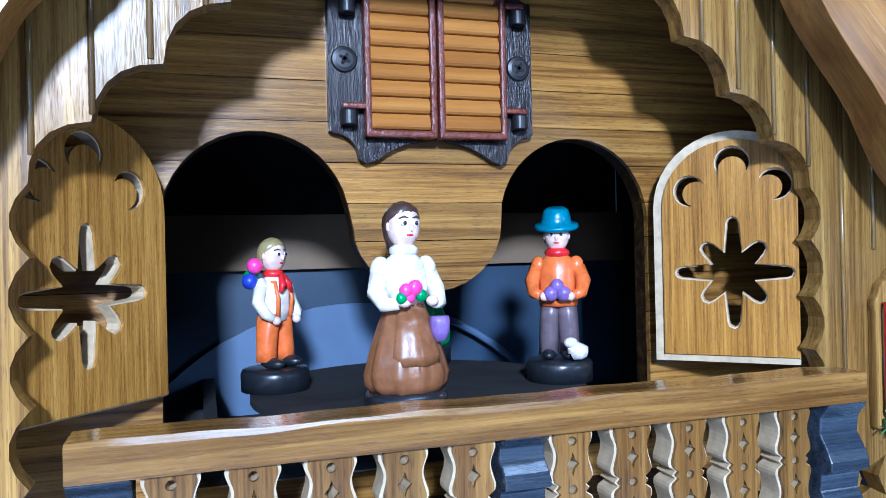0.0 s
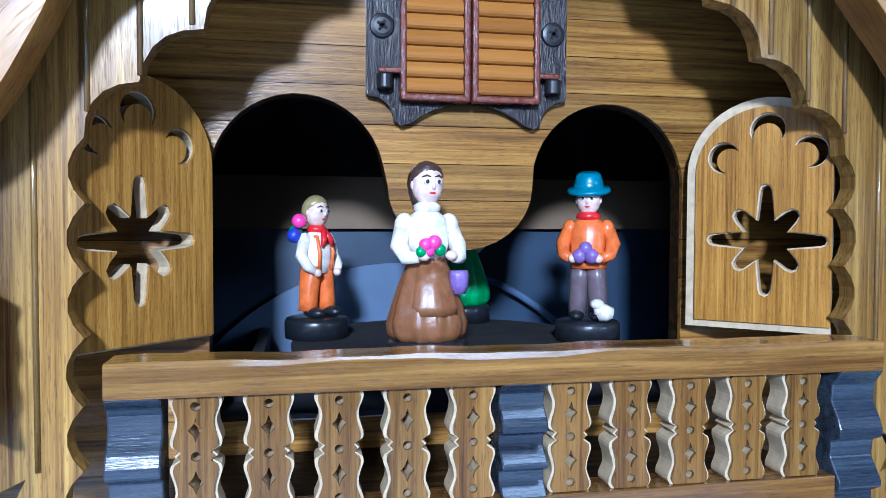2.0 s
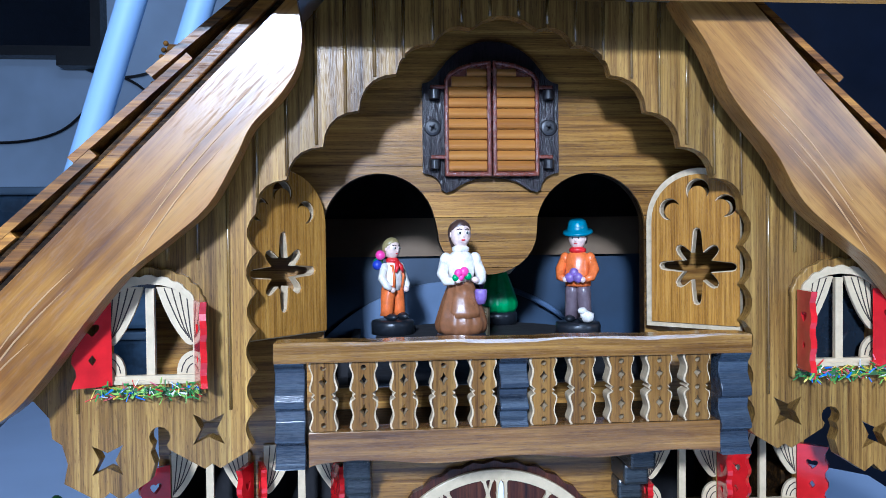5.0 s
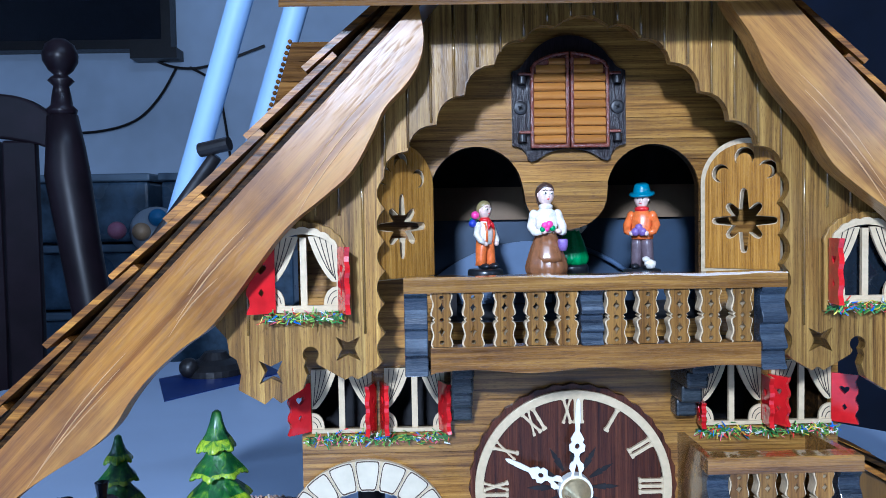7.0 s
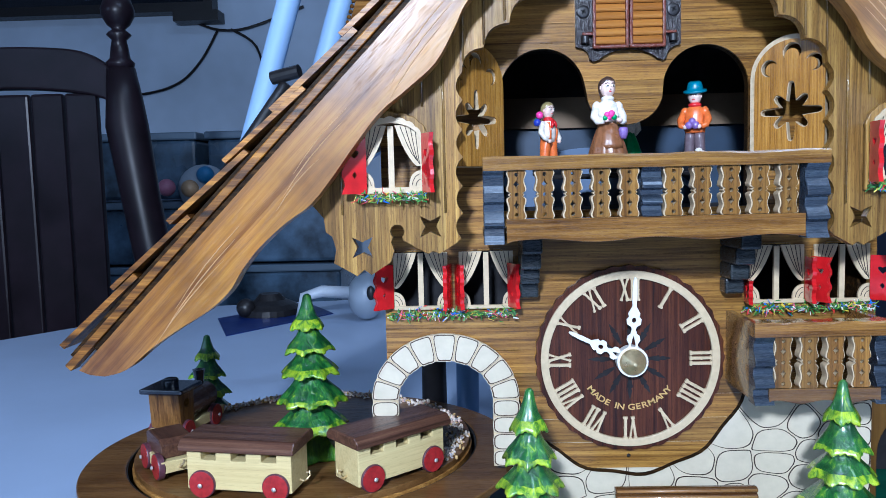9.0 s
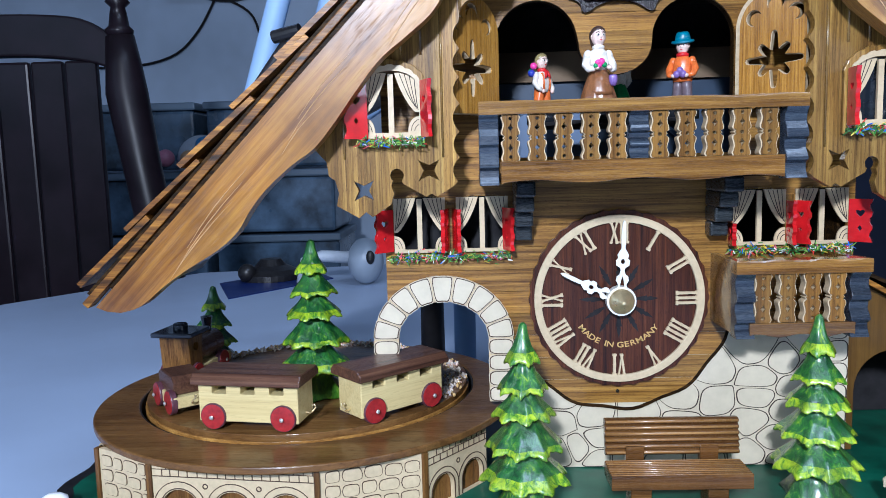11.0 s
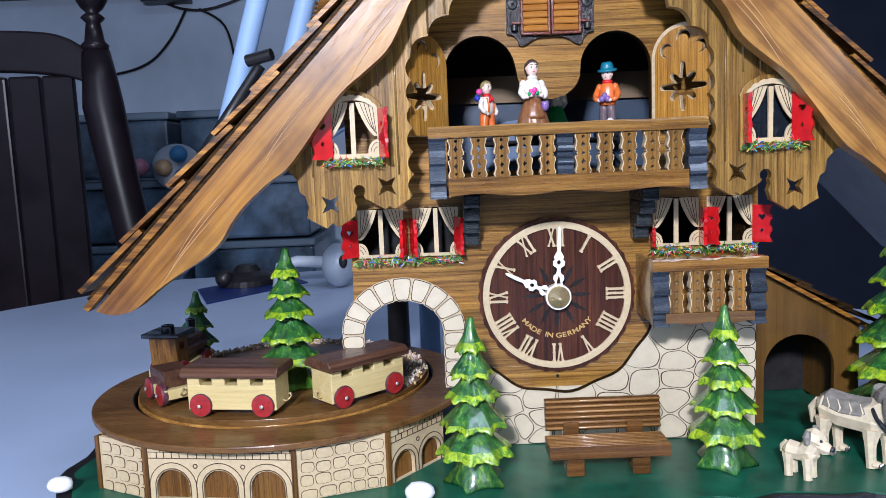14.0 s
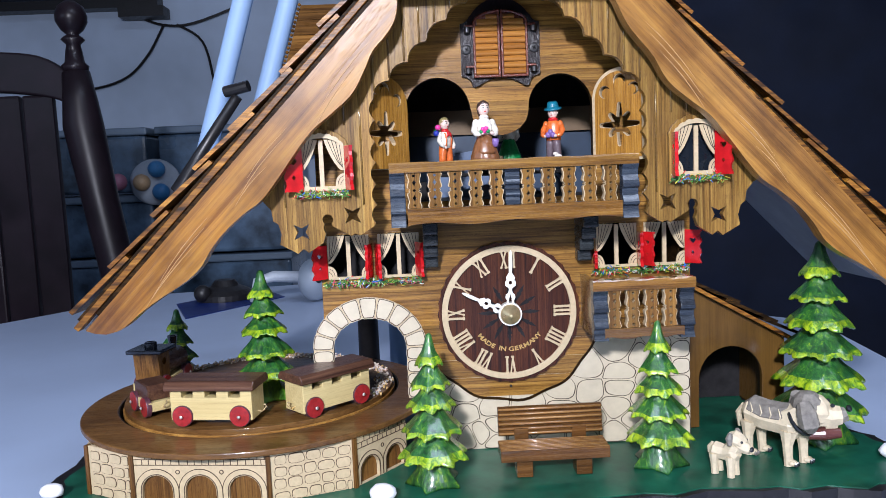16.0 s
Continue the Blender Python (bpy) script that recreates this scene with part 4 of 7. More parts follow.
GLYPH = {"I": 0.0032, "V": 0.0060, "X": 0.0062}
for k, text in enumerate(("XII", "I", "II", "III", "IIII", "V", "VI", "VII", "VIII", "IX", "X", "XI")):
    a = radians(30 * k)
    total = sum(GLYPH[c] for c in text)
    x = -total / 2
    numeral = bmesh.new()
    y = 0.0354
    for i, c in enumerate(text):
        w = GLYPH[c]
        loops = []
        if c == "I":
            stroke(loops, a, x + w / 2, x + w / 2, 0.0017)
        elif c == "V":
            stroke(loops, a, x + w / 2 + 0.0002, x + 0.0012, 0.0014)
            stroke(loops, a, x + w / 2 - 0.0002, x + w - 0.0012, 0.0010)
        else:
            stroke(loops, a, x + w - 0.0010, x + 0.0010, 0.0014)
            stroke(loops, a, x + 0.0010, x + w - 0.0010, 0.0010)
        for j, lp in enumerate(loops):
            plate([lp], y + 0.0002 * j, 0.0372, None, numeral)
        x += w
    part("numeral", numeral, CREAM, dial)

GOLD = plain("gold_print", (0.50, 0.32, 0.10), 0.4, 0.1)
words = "MADE IN GERMANY"
ADVANCE = {"M": 1.25, "I": 0.55, " ": 0.60}
span = sum(ADVANCE.get(c, 1.0) for c in words)
gone = 0.0
for ch in words:
    mid = gone + ADVANCE.get(ch, 1.0) / 2
    gone += ADVANCE.get(ch, 1.0)
    if ch == " ":
        continue
    a = radians(-91 + (mid / span - 0.5) * 110)
    cu = bpy.data.curves.new("letter", "FONT")
    cu.body, cu.size, cu.extrude, cu.offset, cu.align_x = ch, 0.0051, 0.00008, 0.00008, "CENTER"
    tmp = new("letter_shape", cu)
    me = bpy.data.meshes.new_from_object(tmp.evaluated_get(bpy.context.evaluated_depsgraph_get()))
    bpy.data.objects.remove(tmp)
    bm = bmesh.new()
    bm.from_mesh(me)
    bpy.data.meshes.remove(me)
    r = 0.0318
    m = Matrix.Translation((DX + r * math.cos(a), 0.03712, DZ + r * math.sin(a))) @ Matrix.Rotation(-(a + math.pi / 2), 4, "Y") @ Matrix.Rotation(radians(90), 4, "X")
    bmesh.ops.transform(bm, matrix=m @ Matrix.Diagonal((1.25, 1, 1, 1)), verts=bm.verts)
    part("letter", bm, GOLD, dial, "gold printed letter")


def hand(angle, length, y):
    s = length / 0.050
    right = [(0.0018, 0.0), (0.0030, 0.004), (0.0034, 0.0075), (0.0026, 0.0105), (0.0040, 0.0130), (0.0036, 0.0155), (0.0018, 0.0170), (0.0012, 0.0195), (0.0016, 0.0210), (0.0040, 0.0225), (0.0044, 0.0255), (0.0030, 0.0270), (0.0036, 0.0290), (0.0022, 0.0315), (0.0012, 0.0330), (0.0014, 0.040), (0.0010, 0.0485), (0.0003, 0.0505)]
    loop = [(x, v * s) for x, v in right] + [(-x, v * s) for x, v in right[::-1]]
    eye = [(0.0013 * math.cos(t), 0.0250 * s + 0.0016 * math.sin(t)) for t in (2 * math.pi * k / 12 for k in range(12))]
    drop = [(0.0, 0.0160 * s), (0.0010, 0.0125 * s), (0.0014, 0.0095 * s), (0.0007, 0.0078 * s), (-0.0007, 0.0078 * s), (-0.0014, 0.0095 * s), (-0.0010, 0.0125 * s)]
    m = Matrix.Translation((DX, 0, DZ)) @ Matrix.Rotation(radians(angle), 4, "Y")
    part("clock_hand", plate([loop, eye, drop], y, y + 0.0010, m), WHITE, dial, "white carved pointer")


hand(-64, 0.0415, 0.0305)
hand(2, 0.0505, 0.0285)
m = Matrix.Translation((DX, 0.0330, DZ)) @ Matrix.Rotation(radians(90), 4, "X")
part("dial_boss", lathe([(0.0093, -0.002), (0.0093, 0.0046), (0.0, 0.0046)], (0, 0, 0), 28, m=m), WHITE, dial, "white boss")
part("hub", lathe([(0.0080, 0.0040), (0.0080, 0.0056), (0.0072, 0.0068), (0.0010, 0.0124), (0.0, 0.0126)], (0, 0, 0), 28, m=m), BRASS, dial, "brass cone hub", smooth=False)
m = Matrix.Translation((DX, WALL - 0.0002, DZ - 0.0620)) @ Matrix.Rotation(radians(90), 4, "X")
tagged(part("nail", lathe([(0.0012, 0), (0.0012, 0.001), (0.0006, 0.0016), (0, 0.0017)], (0, 0, 0), 10, m=m), STEEL, None), "small steel nail in the wall under the dial", "nail")


# ---- bench ----
bench = thing("bench", (0.024, -0.012, G), "walnut garden bench with a grooved back and seat", "bench")


def grooved(x0, x1, lo, hi, n, depth, m):
    """A board with n rounded ribs on its front."""
    pts = []
    for k in range(n):
        a = lo + (hi - lo) * k / n
        b = lo + (hi - lo) * (k + 1) / n
        g = (b - a) * 0.16
        pts += [(0.0016, a), (0.0002, a + g), (-0.0005, a + (b - a) * 0.35), (-0.0005, a + (b - a) * 0.65), (0.0002, b - g)]
    pts += [(0.0016, hi), (depth, hi), (depth, lo)]
    return plate([pts], x0, x1, m)


SWAP = Matrix(((0, 1, 0, 0), (1, 0, 0, 0), (0, 0, 1, 0), (0, 0, 0, 1)))
lean = Matrix.Translation((0, 0.0, 0.0090)) @ Matrix.Rotation(radians(-8), 4, "X") @ SWAP
bm = grooved(-0.0155, 0.0650, 0.0, 0.0222, 6, 0.005, lean)
bmesh.ops.recalc_face_normals(bm, faces=bm.faces)
back = part("backrest", bm, BENCHWOOD, bench, "ribbed backrest", bevel=0.0004)
# lighter walnut strips paint the highlights along the bench rib crests
RIBLIGHT = wood("rib_highlight_walnut", (0.17, 0.072, 0.032), (0.29, 0.135, 0.062), (0.40, 0.205, 0.105), "x", 0.25, 0.8, 0.3, 1.2, False, 0.0, 0.4, 0.7)
for k in range(6):
    u = 0.0222 * (k + 0.5) / 6
    part("rib", tube([lean @ Vector((0.00005, x, u)) for x in (-0.0148, 0.02, 0.0643)], 0.00088, 8), RIBLIGHT, back, smooth=True)
seat_m = Matrix.Translation((0, -0.0245, 0.0065)) @ Matrix(((0, 1, 0, 0), (0, 0, 1, 0), (1, 0, 0, 0), (0, 0, 0, 1)))
# seat: ribs run along x, profile over depth
pts = []
for k in range(9):
    a, b = 0.0235 * k / 9, 0.0235 * (k + 1) / 9
    pts += [(-0.0014, a), (0.0, a + 0.0006), (0.0003, (a + b) / 2), (0.0, b - 0.0006)]
pts += [(-0.0014, 0.0235), (-0.0085, 0.0235), (-0.0085, 0.0)]
bm = plate([pts], -0.0165, 0.0645, seat_m)
bmesh.ops.recalc_face_normals(bm, faces=bm.faces)
bench_seat = part("seat", bm, BENCHWOOD, bench, "ribbed seat", bevel=0.0005)
for k in range(9):
    u = 0.0235 * (k + 0.5) / 9
    part("rib", tube([seat_m @ Vector((0.0, x, u)) for x in (-0.0160, 0.02, 0.0640)], 0.00055, 8), RIBLIGHT, bench_seat, smooth=True)
for x in (0.0015, 0.0460):
    part("leg", box(x - 0.0060, x + 0.0060, -0.0205, -0.0055, G + 0.0003, -0.0022), BENCHWOOD, bench, bevel=0.0006)
    part("back_post", box(x - 0.0050, x + 0.0060, -0.0012, 0.0040, 0.0000, 0.0150), BENCHWOOD, bench, bevel=0.0005)

# ---- carved fir trees ----
def leaf_lacquer(name, stops):
    m, lt, lb = material(name)
    ln = tex(lt, coords(lt, (1, 1, 0.30)), 260, 6, 0.7, 0.6)
    blot = tex(lt, coords(lt, (1, 1, 0.7)), 95, 3, 0.55)
    c = ramp(lt, ln, stops)
    c = mix(lt, c, ramp(lt, blot, [(0.35, (0.55, 0.60, 0.55)), (0.60, (1.2, 1.15, 1.0))]), 0.9, "MULTIPLY")
    lt.links.new(c, lb.inputs["Base Color"])
    lb.inputs["Roughness"].default_value, lb.inputs["Coat Weight"].default_value, lb.inputs["Coat Roughness"].default_value = 0.30, 0.9, 0.20
    bump(lt, lb, ln, 1.0, 0.0012)
    return m


LEAFGREEN = leaf_lacquer("carved_green_lacquer", [(0.30, (0.004, 0.034, 0.012)), (0.46, (0.014, 0.098, 0.024)), (0.56, (0.040, 0.170, 0.026)), (0.64, (0.16, 0.31, 0.02)), (0.74, (0.42, 0.52, 0.02))])
LIGHTLEAF = leaf_lacquer("carved_lime_lacquer", [(0.30, (0.03, 0.12, 0.012)), (0.48, (0.08, 0.24, 0.016)), (0.62, (0.18, 0.36, 0.02)), (0.76, (0.34, 0.46, 0.03))])
TIPGREEN = leaf_lacquer("lime_lacquer", [(0.32, (0.018, 0.105, 0.012)), (0.42, (0.06, 0.20, 0.012)), (0.52, (0.27, 0.42, 0.010)), (0.64, (0.44, 0.57, 0.014)), (0.78, (0.54, 0.62, 0.03))])


def fir_tree(at, height, tiers, foot, seed, spin=0.0):
    """tiers: rows of (bottom height, radius) as shares of the height, top to bottom."""
    rnd = random.Random(seed)
    t = thing("fir_tree", at, "carved wooden fir tree lacquered green with lime tips", "tree", "carved fir trees")
    x0, y0, z0 = at
    part("trunk", lathe([(0.05 * height, 0.0), (0.05 * height, 0.6 * height), (0.012 * height, 0.93 * height), (0, 0.95 * height)], (x0, y0, z0 + 0.0003), 10), LEAFGREEN, t)
    tops = [1.0] + [b - 0.002 for b, _ in tiers[:-1]]
    for i, ((b, r), top) in enumerate(zip(tiers, tops)):
        N = 6 + min(i, 3)
        n = 10 * N
        green, lime = bmesh.new(), bmesh.new()
        ph = rnd.uniform(0, 6.28) + spin
        lob = [rnd.uniform(0.75, 1.25) for _ in range(N)]
        drop = [rnd.uniform(-0.006, 0.006) for _ in range(N)]
        lean = (rnd.uniform(-0.008, 0.008), rnd.uniform(-0.008, 0.008))
        if i == 0:
            rows = ((0.0, 0.10), (0.06, 0.24), (0.32, 0.36), (0.58, 0.54), (0.72, 0.72), (0.82, 0.88), (0.88, 0.96))
        else:
            rows = ((0.0, 0.42), (0.16, 0.46), (0.36, 0.58), (0.56, 0.74), (0.68, 0.84), (0.80, 0.935), (0.86, 0.98))
        cut = len(rows) - (1 if i % 2 else 2)
        rings = []
        for u, q in rows + ((0.93, 1.02), (0.98, 1.03), (1.0, 0.97)):
            ring = []
            for k in range(n):
                a = 2 * math.pi * k / n
                j = (k // 10) % N
                ridge = (1 - abs(math.sin(0.5 * N * a))) ** 0.9            # 1 on a ridge, 0 in a valley
                ripple = math.sin(N * 3.0 * a + ph * 3)
                bite = max(0.0, u - 0.12) / 0.88
                edge = max(0.0, u - 0.72) / 0.28
                rr = r * q * (1 + (0.19 * (ridge - 0.36) * bite + 0.020 * ripple * edge) * lob[j] + rnd.uniform(-0.006, 0.006) * bite)
                zz = top + (b - top) * u - 0.020 * edge * (ridge - 0.4) * lob[j] + drop[j] * edge * 0.7 - 0.004 * ripple * edge + rnd.uniform(-0.0016, 0.0016) * (1 if u > 0.1 else 0)
                ring.append((x0 + (rr * math.cos(a + ph) + lean[0] * u) * height, y0 + (rr * math.sin(a + ph) + lean[1] * u) * height, z0 + zz * height))
            rings.append(ring)
        under = [(x0 + (x - x0) * 0.86, y0 + (y - y0) * 0.86, z + 0.008 * height) for x, y, z in rings[-1]]
        core = [(x0 + (x - x0) * 0.30, y0 + (y - y0) * 0.30, z + 0.040 * height) for x, y, z in rings[-1]]
        for bmx, rows_ in ((green, rings[:cut]), (lime, rings[cut - 1:] + [under, core])):
            vs = [[bmx.verts.new(p) for p in ring] for ring in rows_]
            for p, q in zip(vs, vs[1:]):
                for k in range(n):
                    bmx.faces.new((p[k], q[k], q[(k + 1) % n], p[(k + 1) % n]))
            if bmx is green:
                bmx.faces.new(vs[0])
            bmesh.ops.recalc_face_normals(bmx, faces=bmx.faces)
        tier = part("tier", green, LEAFGREEN, t, smooth=True)
        part("lime_rim", lime, TIPGREEN, tier, "lime-green rim", smooth=True)
    n = 10
    ft = bmesh.new()
    rows = ((0.50, 0.50, 0.19), (0.62, 0.50, 0.11), (0.85, 0.56, 0.055), (1.06, 0.62, 0.014), (1.06, 0.62, 0.0))
    vs = []
    for out, inn, z in rows:
        vs.append([ft.verts.new((x0 + foot * (out if k % 2 else inn) * height * math.cos(2 * math.pi * k / n + spin), y0 + foot * (out if k % 2 else inn) * height * math.sin(2 * math.pi * k / n + spin), z0 + 0.0003 + z * height)) for k in range(n)])
    for p, q in zip(vs, vs[1:]):
        for k in range(n):
            ft.faces.new((p[k], q[k], q[(k + 1) % n], p[(k + 1) % n]))
    ft.faces.new(vs[0])
    ft.faces.new(vs[-1][::-1])
    bmesh.ops.recalc_face_normals(ft, faces=ft.faces)
    part("foot", ft, LIGHTLEAF if seed == 4 else LEAFGREEN, t, "star-shaped foot", smooth=True)
    return t


TIERS = [(0.80, 0.082), (0.655, 0.118), (0.52, 0.148), (0.36, 0.182), (0.185, 0.208)]
fir_tree((-0.0660, -0.0205, G), 0.1130, TIERS, 0.185, 1)
fir_tree((0.1060, -0.0080, G), 0.1115, TIERS, 0.190, 2, 0.3)
fir_tree((0.2480, 0.0260, G), 0.1620, [(0.83, 0.086), (0.713, 0.120), (0.583, 0.146), (0.446, 0.170), (0.30, 0.192), (0.144, 0.205)], 0.17, 3)
fir_tree((-0.2025, 0.0640, 0.0302), 0.1085, [(0.795, 0.098), (0.66, 0.135), (0.52, 0.164), (0.35, 0.192), (0.18, 0.215)], 0.20, 4, 0.2)
fir_tree((-0.3200, 0.2050, -0.0155), 0.1010, [(0.80, 0.10), (0.65, 0.14), (0.50, 0.17), (0.33, 0.19), (0.17, 0.21)], 0.18, 5)

# ---- train stand: ring, turntable, stone and arcade panels ----
stand = thing("train_stand", (-0.212, 0.09, G), "walnut ring stand with arcaded and stone-patterned plywood sides", "train stand")
TC = (-0.2140, 0.1030)
TR = 0.1165
ZR = 0.0262


def oval(n=96, grow=0.0):
    out = []
    for k in range(n):
        a = 2 * math.pi * k / n
        ry = 0.141 if math.sin(a) < 0 else 0.138
        out.append((-0.2120 + (0.1465 + grow) * math.cos(a), 0.0900 + (ry + grow) * math.sin(a)))
    return out


def disc(cx, cy, r, n=96):
    return [(cx + r * math.cos(2 * math.pi * k / n), cy + r * math.sin(2 * math.pi * k / n)) for k in range(n)]


def slabz(loops, z0, z1):
    bm = plate(loops, 0, 1, Matrix(((1, 0, 0, 0), (0, 0, 1, 0), (0, z1 - z0, 0, z0), (0, 0, 0, 1))))
    bmesh.ops.recalc_face_normals(bm, faces=bm.faces)
    return bm


part("ring", slabz([oval(), disc(*TC, TR + 0.0035)], 0.0215, ZR), DISCWOOD, stand, "wide walnut ring", bevel=0.0010)
# near-black liners colour in the shade of the gap round the turntable
part("well_wall", slabz([disc(*TC, TR + 0.0035), disc(*TC, TR + 0.0029)], 0.0150, 0.0256), SHADEBLACK, stand)
part("well", slabz([disc(*TC, TR + 0.006)], 0.012, 0.0150), SHADEBLACK, stand)
corners = [(-0.345, 0.090), (-0.3245, -0.0060), (-0.2840, -0.0270), (-0.1835, -0.0410), (-0.1240, -0.0215), (-0.0860, 0.0250)]
kinds = ["stone", "stone", "arcade", "stone", "arcade"]
PANEL_TOP = 0.0214
OUTLINE = plain("scorched_line", (0.055, 0.026, 0.012), 0.7, 0.2)
DOORWOOD = wood("door_walnut", (0.07, 0.028, 0.010), (0.15, 0.065, 0.025), (0.22, 0.11, 0.045), "z", 0.4, 1.0)


def rounded(cu, cv, w, h, k=0.35, rnd=None):
    out = []
    for a in range(0, 360, 30):
        c, s = math.cos(radians(a)), math.sin(radians(a))
        f = 1.0 if rnd is None else rnd.uniform(0.94, 1.04)
        out.append((cu + 0.5 * w * f * math.copysign(abs(c) ** 0.55, c), cv + 0.5 * h * f * math.copysign(abs(s) ** 0.55, s)))
    return out


for i, (p, q, kind) in enumerate(zip(corners, corners[1:], kinds)):
    p, q = Vector(p), Vector(q)
    L = (q - p).length
    ang = math.atan2(q.y - p.y, q.x - p.x)
    m = Matrix.Translation((p.x, p.y, 0)) @ Matrix.Rotation(ang, 4, "Z")
    part("corner_post", plate([[(-0.0016, G), (0.0016, G), (0.0016, PANEL_TOP), (-0.0016, PANEL_TOP)]], -0.0012, 0.004, m), DOORWOOD, stand)
    rnd = random.Random(40 + i)
    a0, a1 = 0.0018, L - 0.0018
    if kind == "stone":
        panel = part("stone_panel", plate([[(a0, G + 0.0002), (a1, G + 0.0002), (a1, PANEL_TOP), (a0, PANEL_TOP)]], 0, 0.003, m), CREAM, stand, "pale plywood panel with outlined stones")
        lines = bmesh.new()
        v = G + 0.0038
        while v < PANEL_TOP - 0.003:
            h = 0.0086
            u = a0 + rnd.uniform(0.001, 0.003)
            while u < a1 - 0.004:
                w = min(rnd.uniform(0.0085, 0.0135), a1 - 0.0006 - u)
                if w > 0.004:
                    loop = rounded(u + w / 2, v + rnd.uniform(-0.0006, 0.0006), w - 0.0009, h - rnd.uniform(0.0006, 0.0016), rnd=rnd)
                    cu, cv = u + w / 2, v
                    plate([loop], -0.0003, 0.0002, m, lines)
                    st = plate([[(cu + (x - cu) * (1 - 0.00090 / w), cv + (z - cv) * (1 - 0.00090 / h)) for x, z in loop]], -0.0006, 0.0, m)
                    part("stone", st, CREAM, panel)
                u += w
            v += h + 0.0003
        tagged(part("outline", lines, OUTLINE, panel), kind="stuff")
    else:
        ARC_Z = -0.0070
        n = 3 if L > 0.08 else 2
        span = (a1 - a0) / n
        holes = []
        for k in range(n):
            c = a0 + span * (k + 0.5)
            r = span * 0.355
            holes.append([(c - r, G + 0.0006), (c - r, ARC_Z)] + arc(c, ARC_Z, r, 180, 0, 10)[1:-1] + [(c + r, ARC_Z), (c + r, G + 0.0006)])
        panel = part("arcade_panel", plate([[(a0, G + 0.0002), (a1, G + 0.0002), (a1, PANEL_TOP), (a0, PANEL_TOP)]] + holes, 0, 0.003, m), CREAM, stand, "pale plywood panel with cut arches")
        part("door_board", plate([[(a0, G + 0.0004), (a1, G + 0.0004), (a1, 0.012), (a0, 0.012)]], 0.0032, 0.0048, m), DOORWOOD, panel)
        lines = bmesh.new()
        for k in range(n):
            c = a0 + span * (k + 0.5)
            r = span * 0.355
            for g, wl in ((0.0004, 0.0006), (span * 0.14, 0.0005)):
                R = r + g
                outer = [(c - R - wl, G + 0.0006)] + arc(c, ARC_Z, R + wl, 180, 0, 14) + [(c + R + wl, G + 0.0006), (c + R, G + 0.0006)] + arc(c, ARC_Z, R, 0, 180, 14) + [(c - R, G + 0.0006)]
                plate([outer], -0.0003, 0.0001, m, lines)
            if k:
                cc = a0 + span * k
                plate([disc(cc, 0.0072, 0.0017, 14), disc(cc, 0.0072, 0.0011, 14)], -0.0003, 0.0001, m, lines)
        u = a0
        plate([[(a0, 0.0121), (a1, 0.0121), (a1, 0.0126), (a0, 0.0126)]], -0.0003, 0.0001, m, lines)
        plate([[(a0, 0.0163), (a1, 0.0163), (a1, 0.0167), (a0, 0.0167)]], -0.0003, 0.0001, m, lines)
        while u < a1 - 0.003:
            u += rnd.uniform(0.0050, 0.0065)
            if u < a1:
                for za, zb, du in ((0.0126, 0.0163, 0.0), (0.0167, 0.0212, 0.0026)):
                    if u + du < a1 - 0.0006:
                        plate([[(u + du, za), (u + du + 0.0005, za), (u + du + 0.0005, zb), (u + du, zb)]], -0.0003, 0.0001, m, lines)
        tagged(part("outline", lines, OUTLINE, panel), kind="stuff")

turn = thing("turntable", (*TC, 0.022), "round walnut train turntable with a pale gravel strip", "turntable")
part("plate", slabz([disc(*TC, TR)], 0.0190, 0.0260), wood("turntable_edge", (0.16, 0.07, 0.025), (0.27, 0.13, 0.05), (0.38, 0.20, 0.08), "x", 0.35, 0.5), turn, "brown plywood edge", bevel=0.0006)
part("top", slabz([disc(*TC, TR - 0.0012)], 0.0260, 0.0300), DISCWOOD, turn, "dark walnut top", bevel=0.0008)
GRAVEL = []
for nme, c in (("white", (0.72, 0.62, 0.52)), ("pink", (0.62, 0.42, 0.33)), ("amber", (0.60, 0.40, 0.16)), ("grey", (0.45, 0.42, 0.42))):
    GRAVEL.append(plain("gravel_" + nme, c, 0.35, 0.25, 300, coat=0.2))
rnd = random.Random(77)
gb = [bmesh.new() for _ in GRAVEL]
for k in range(900):
    a = radians(rnd.uniform(-26, 178))
    r = TR - 0.0095 + rnd.gauss(0, 0.0032)
    hgt = 0.0300 + abs(rnd.gauss(0, 0.0012))
    s = rnd.uniform(0.0011, 0.0023)
    b = gb[rnd.choices(range(4), (5, 2, 2, 1))[0]]
    mm = Matrix.Translation((TC[0] + r * math.cos(a), TC[1] + r * math.sin(a), hgt)) @ Euler((rnd.uniform(0, 6), rnd.uniform(0, 6), rnd.uniform(0, 6))).to_matrix().to_4x4() @ Matrix.Diagonal((s, s * 0.7, s * 0.55, 1))
    bmesh.ops.create_icosphere(b, subdivisions=1, radius=1, matrix=mm)
for b, mt, nme in zip(gb, GRAVEL, ("white", "pink", "amber", "grey")):
    tagged(part("gravel", b, mt, turn, nme + " gravel grains"), kind="stuff")

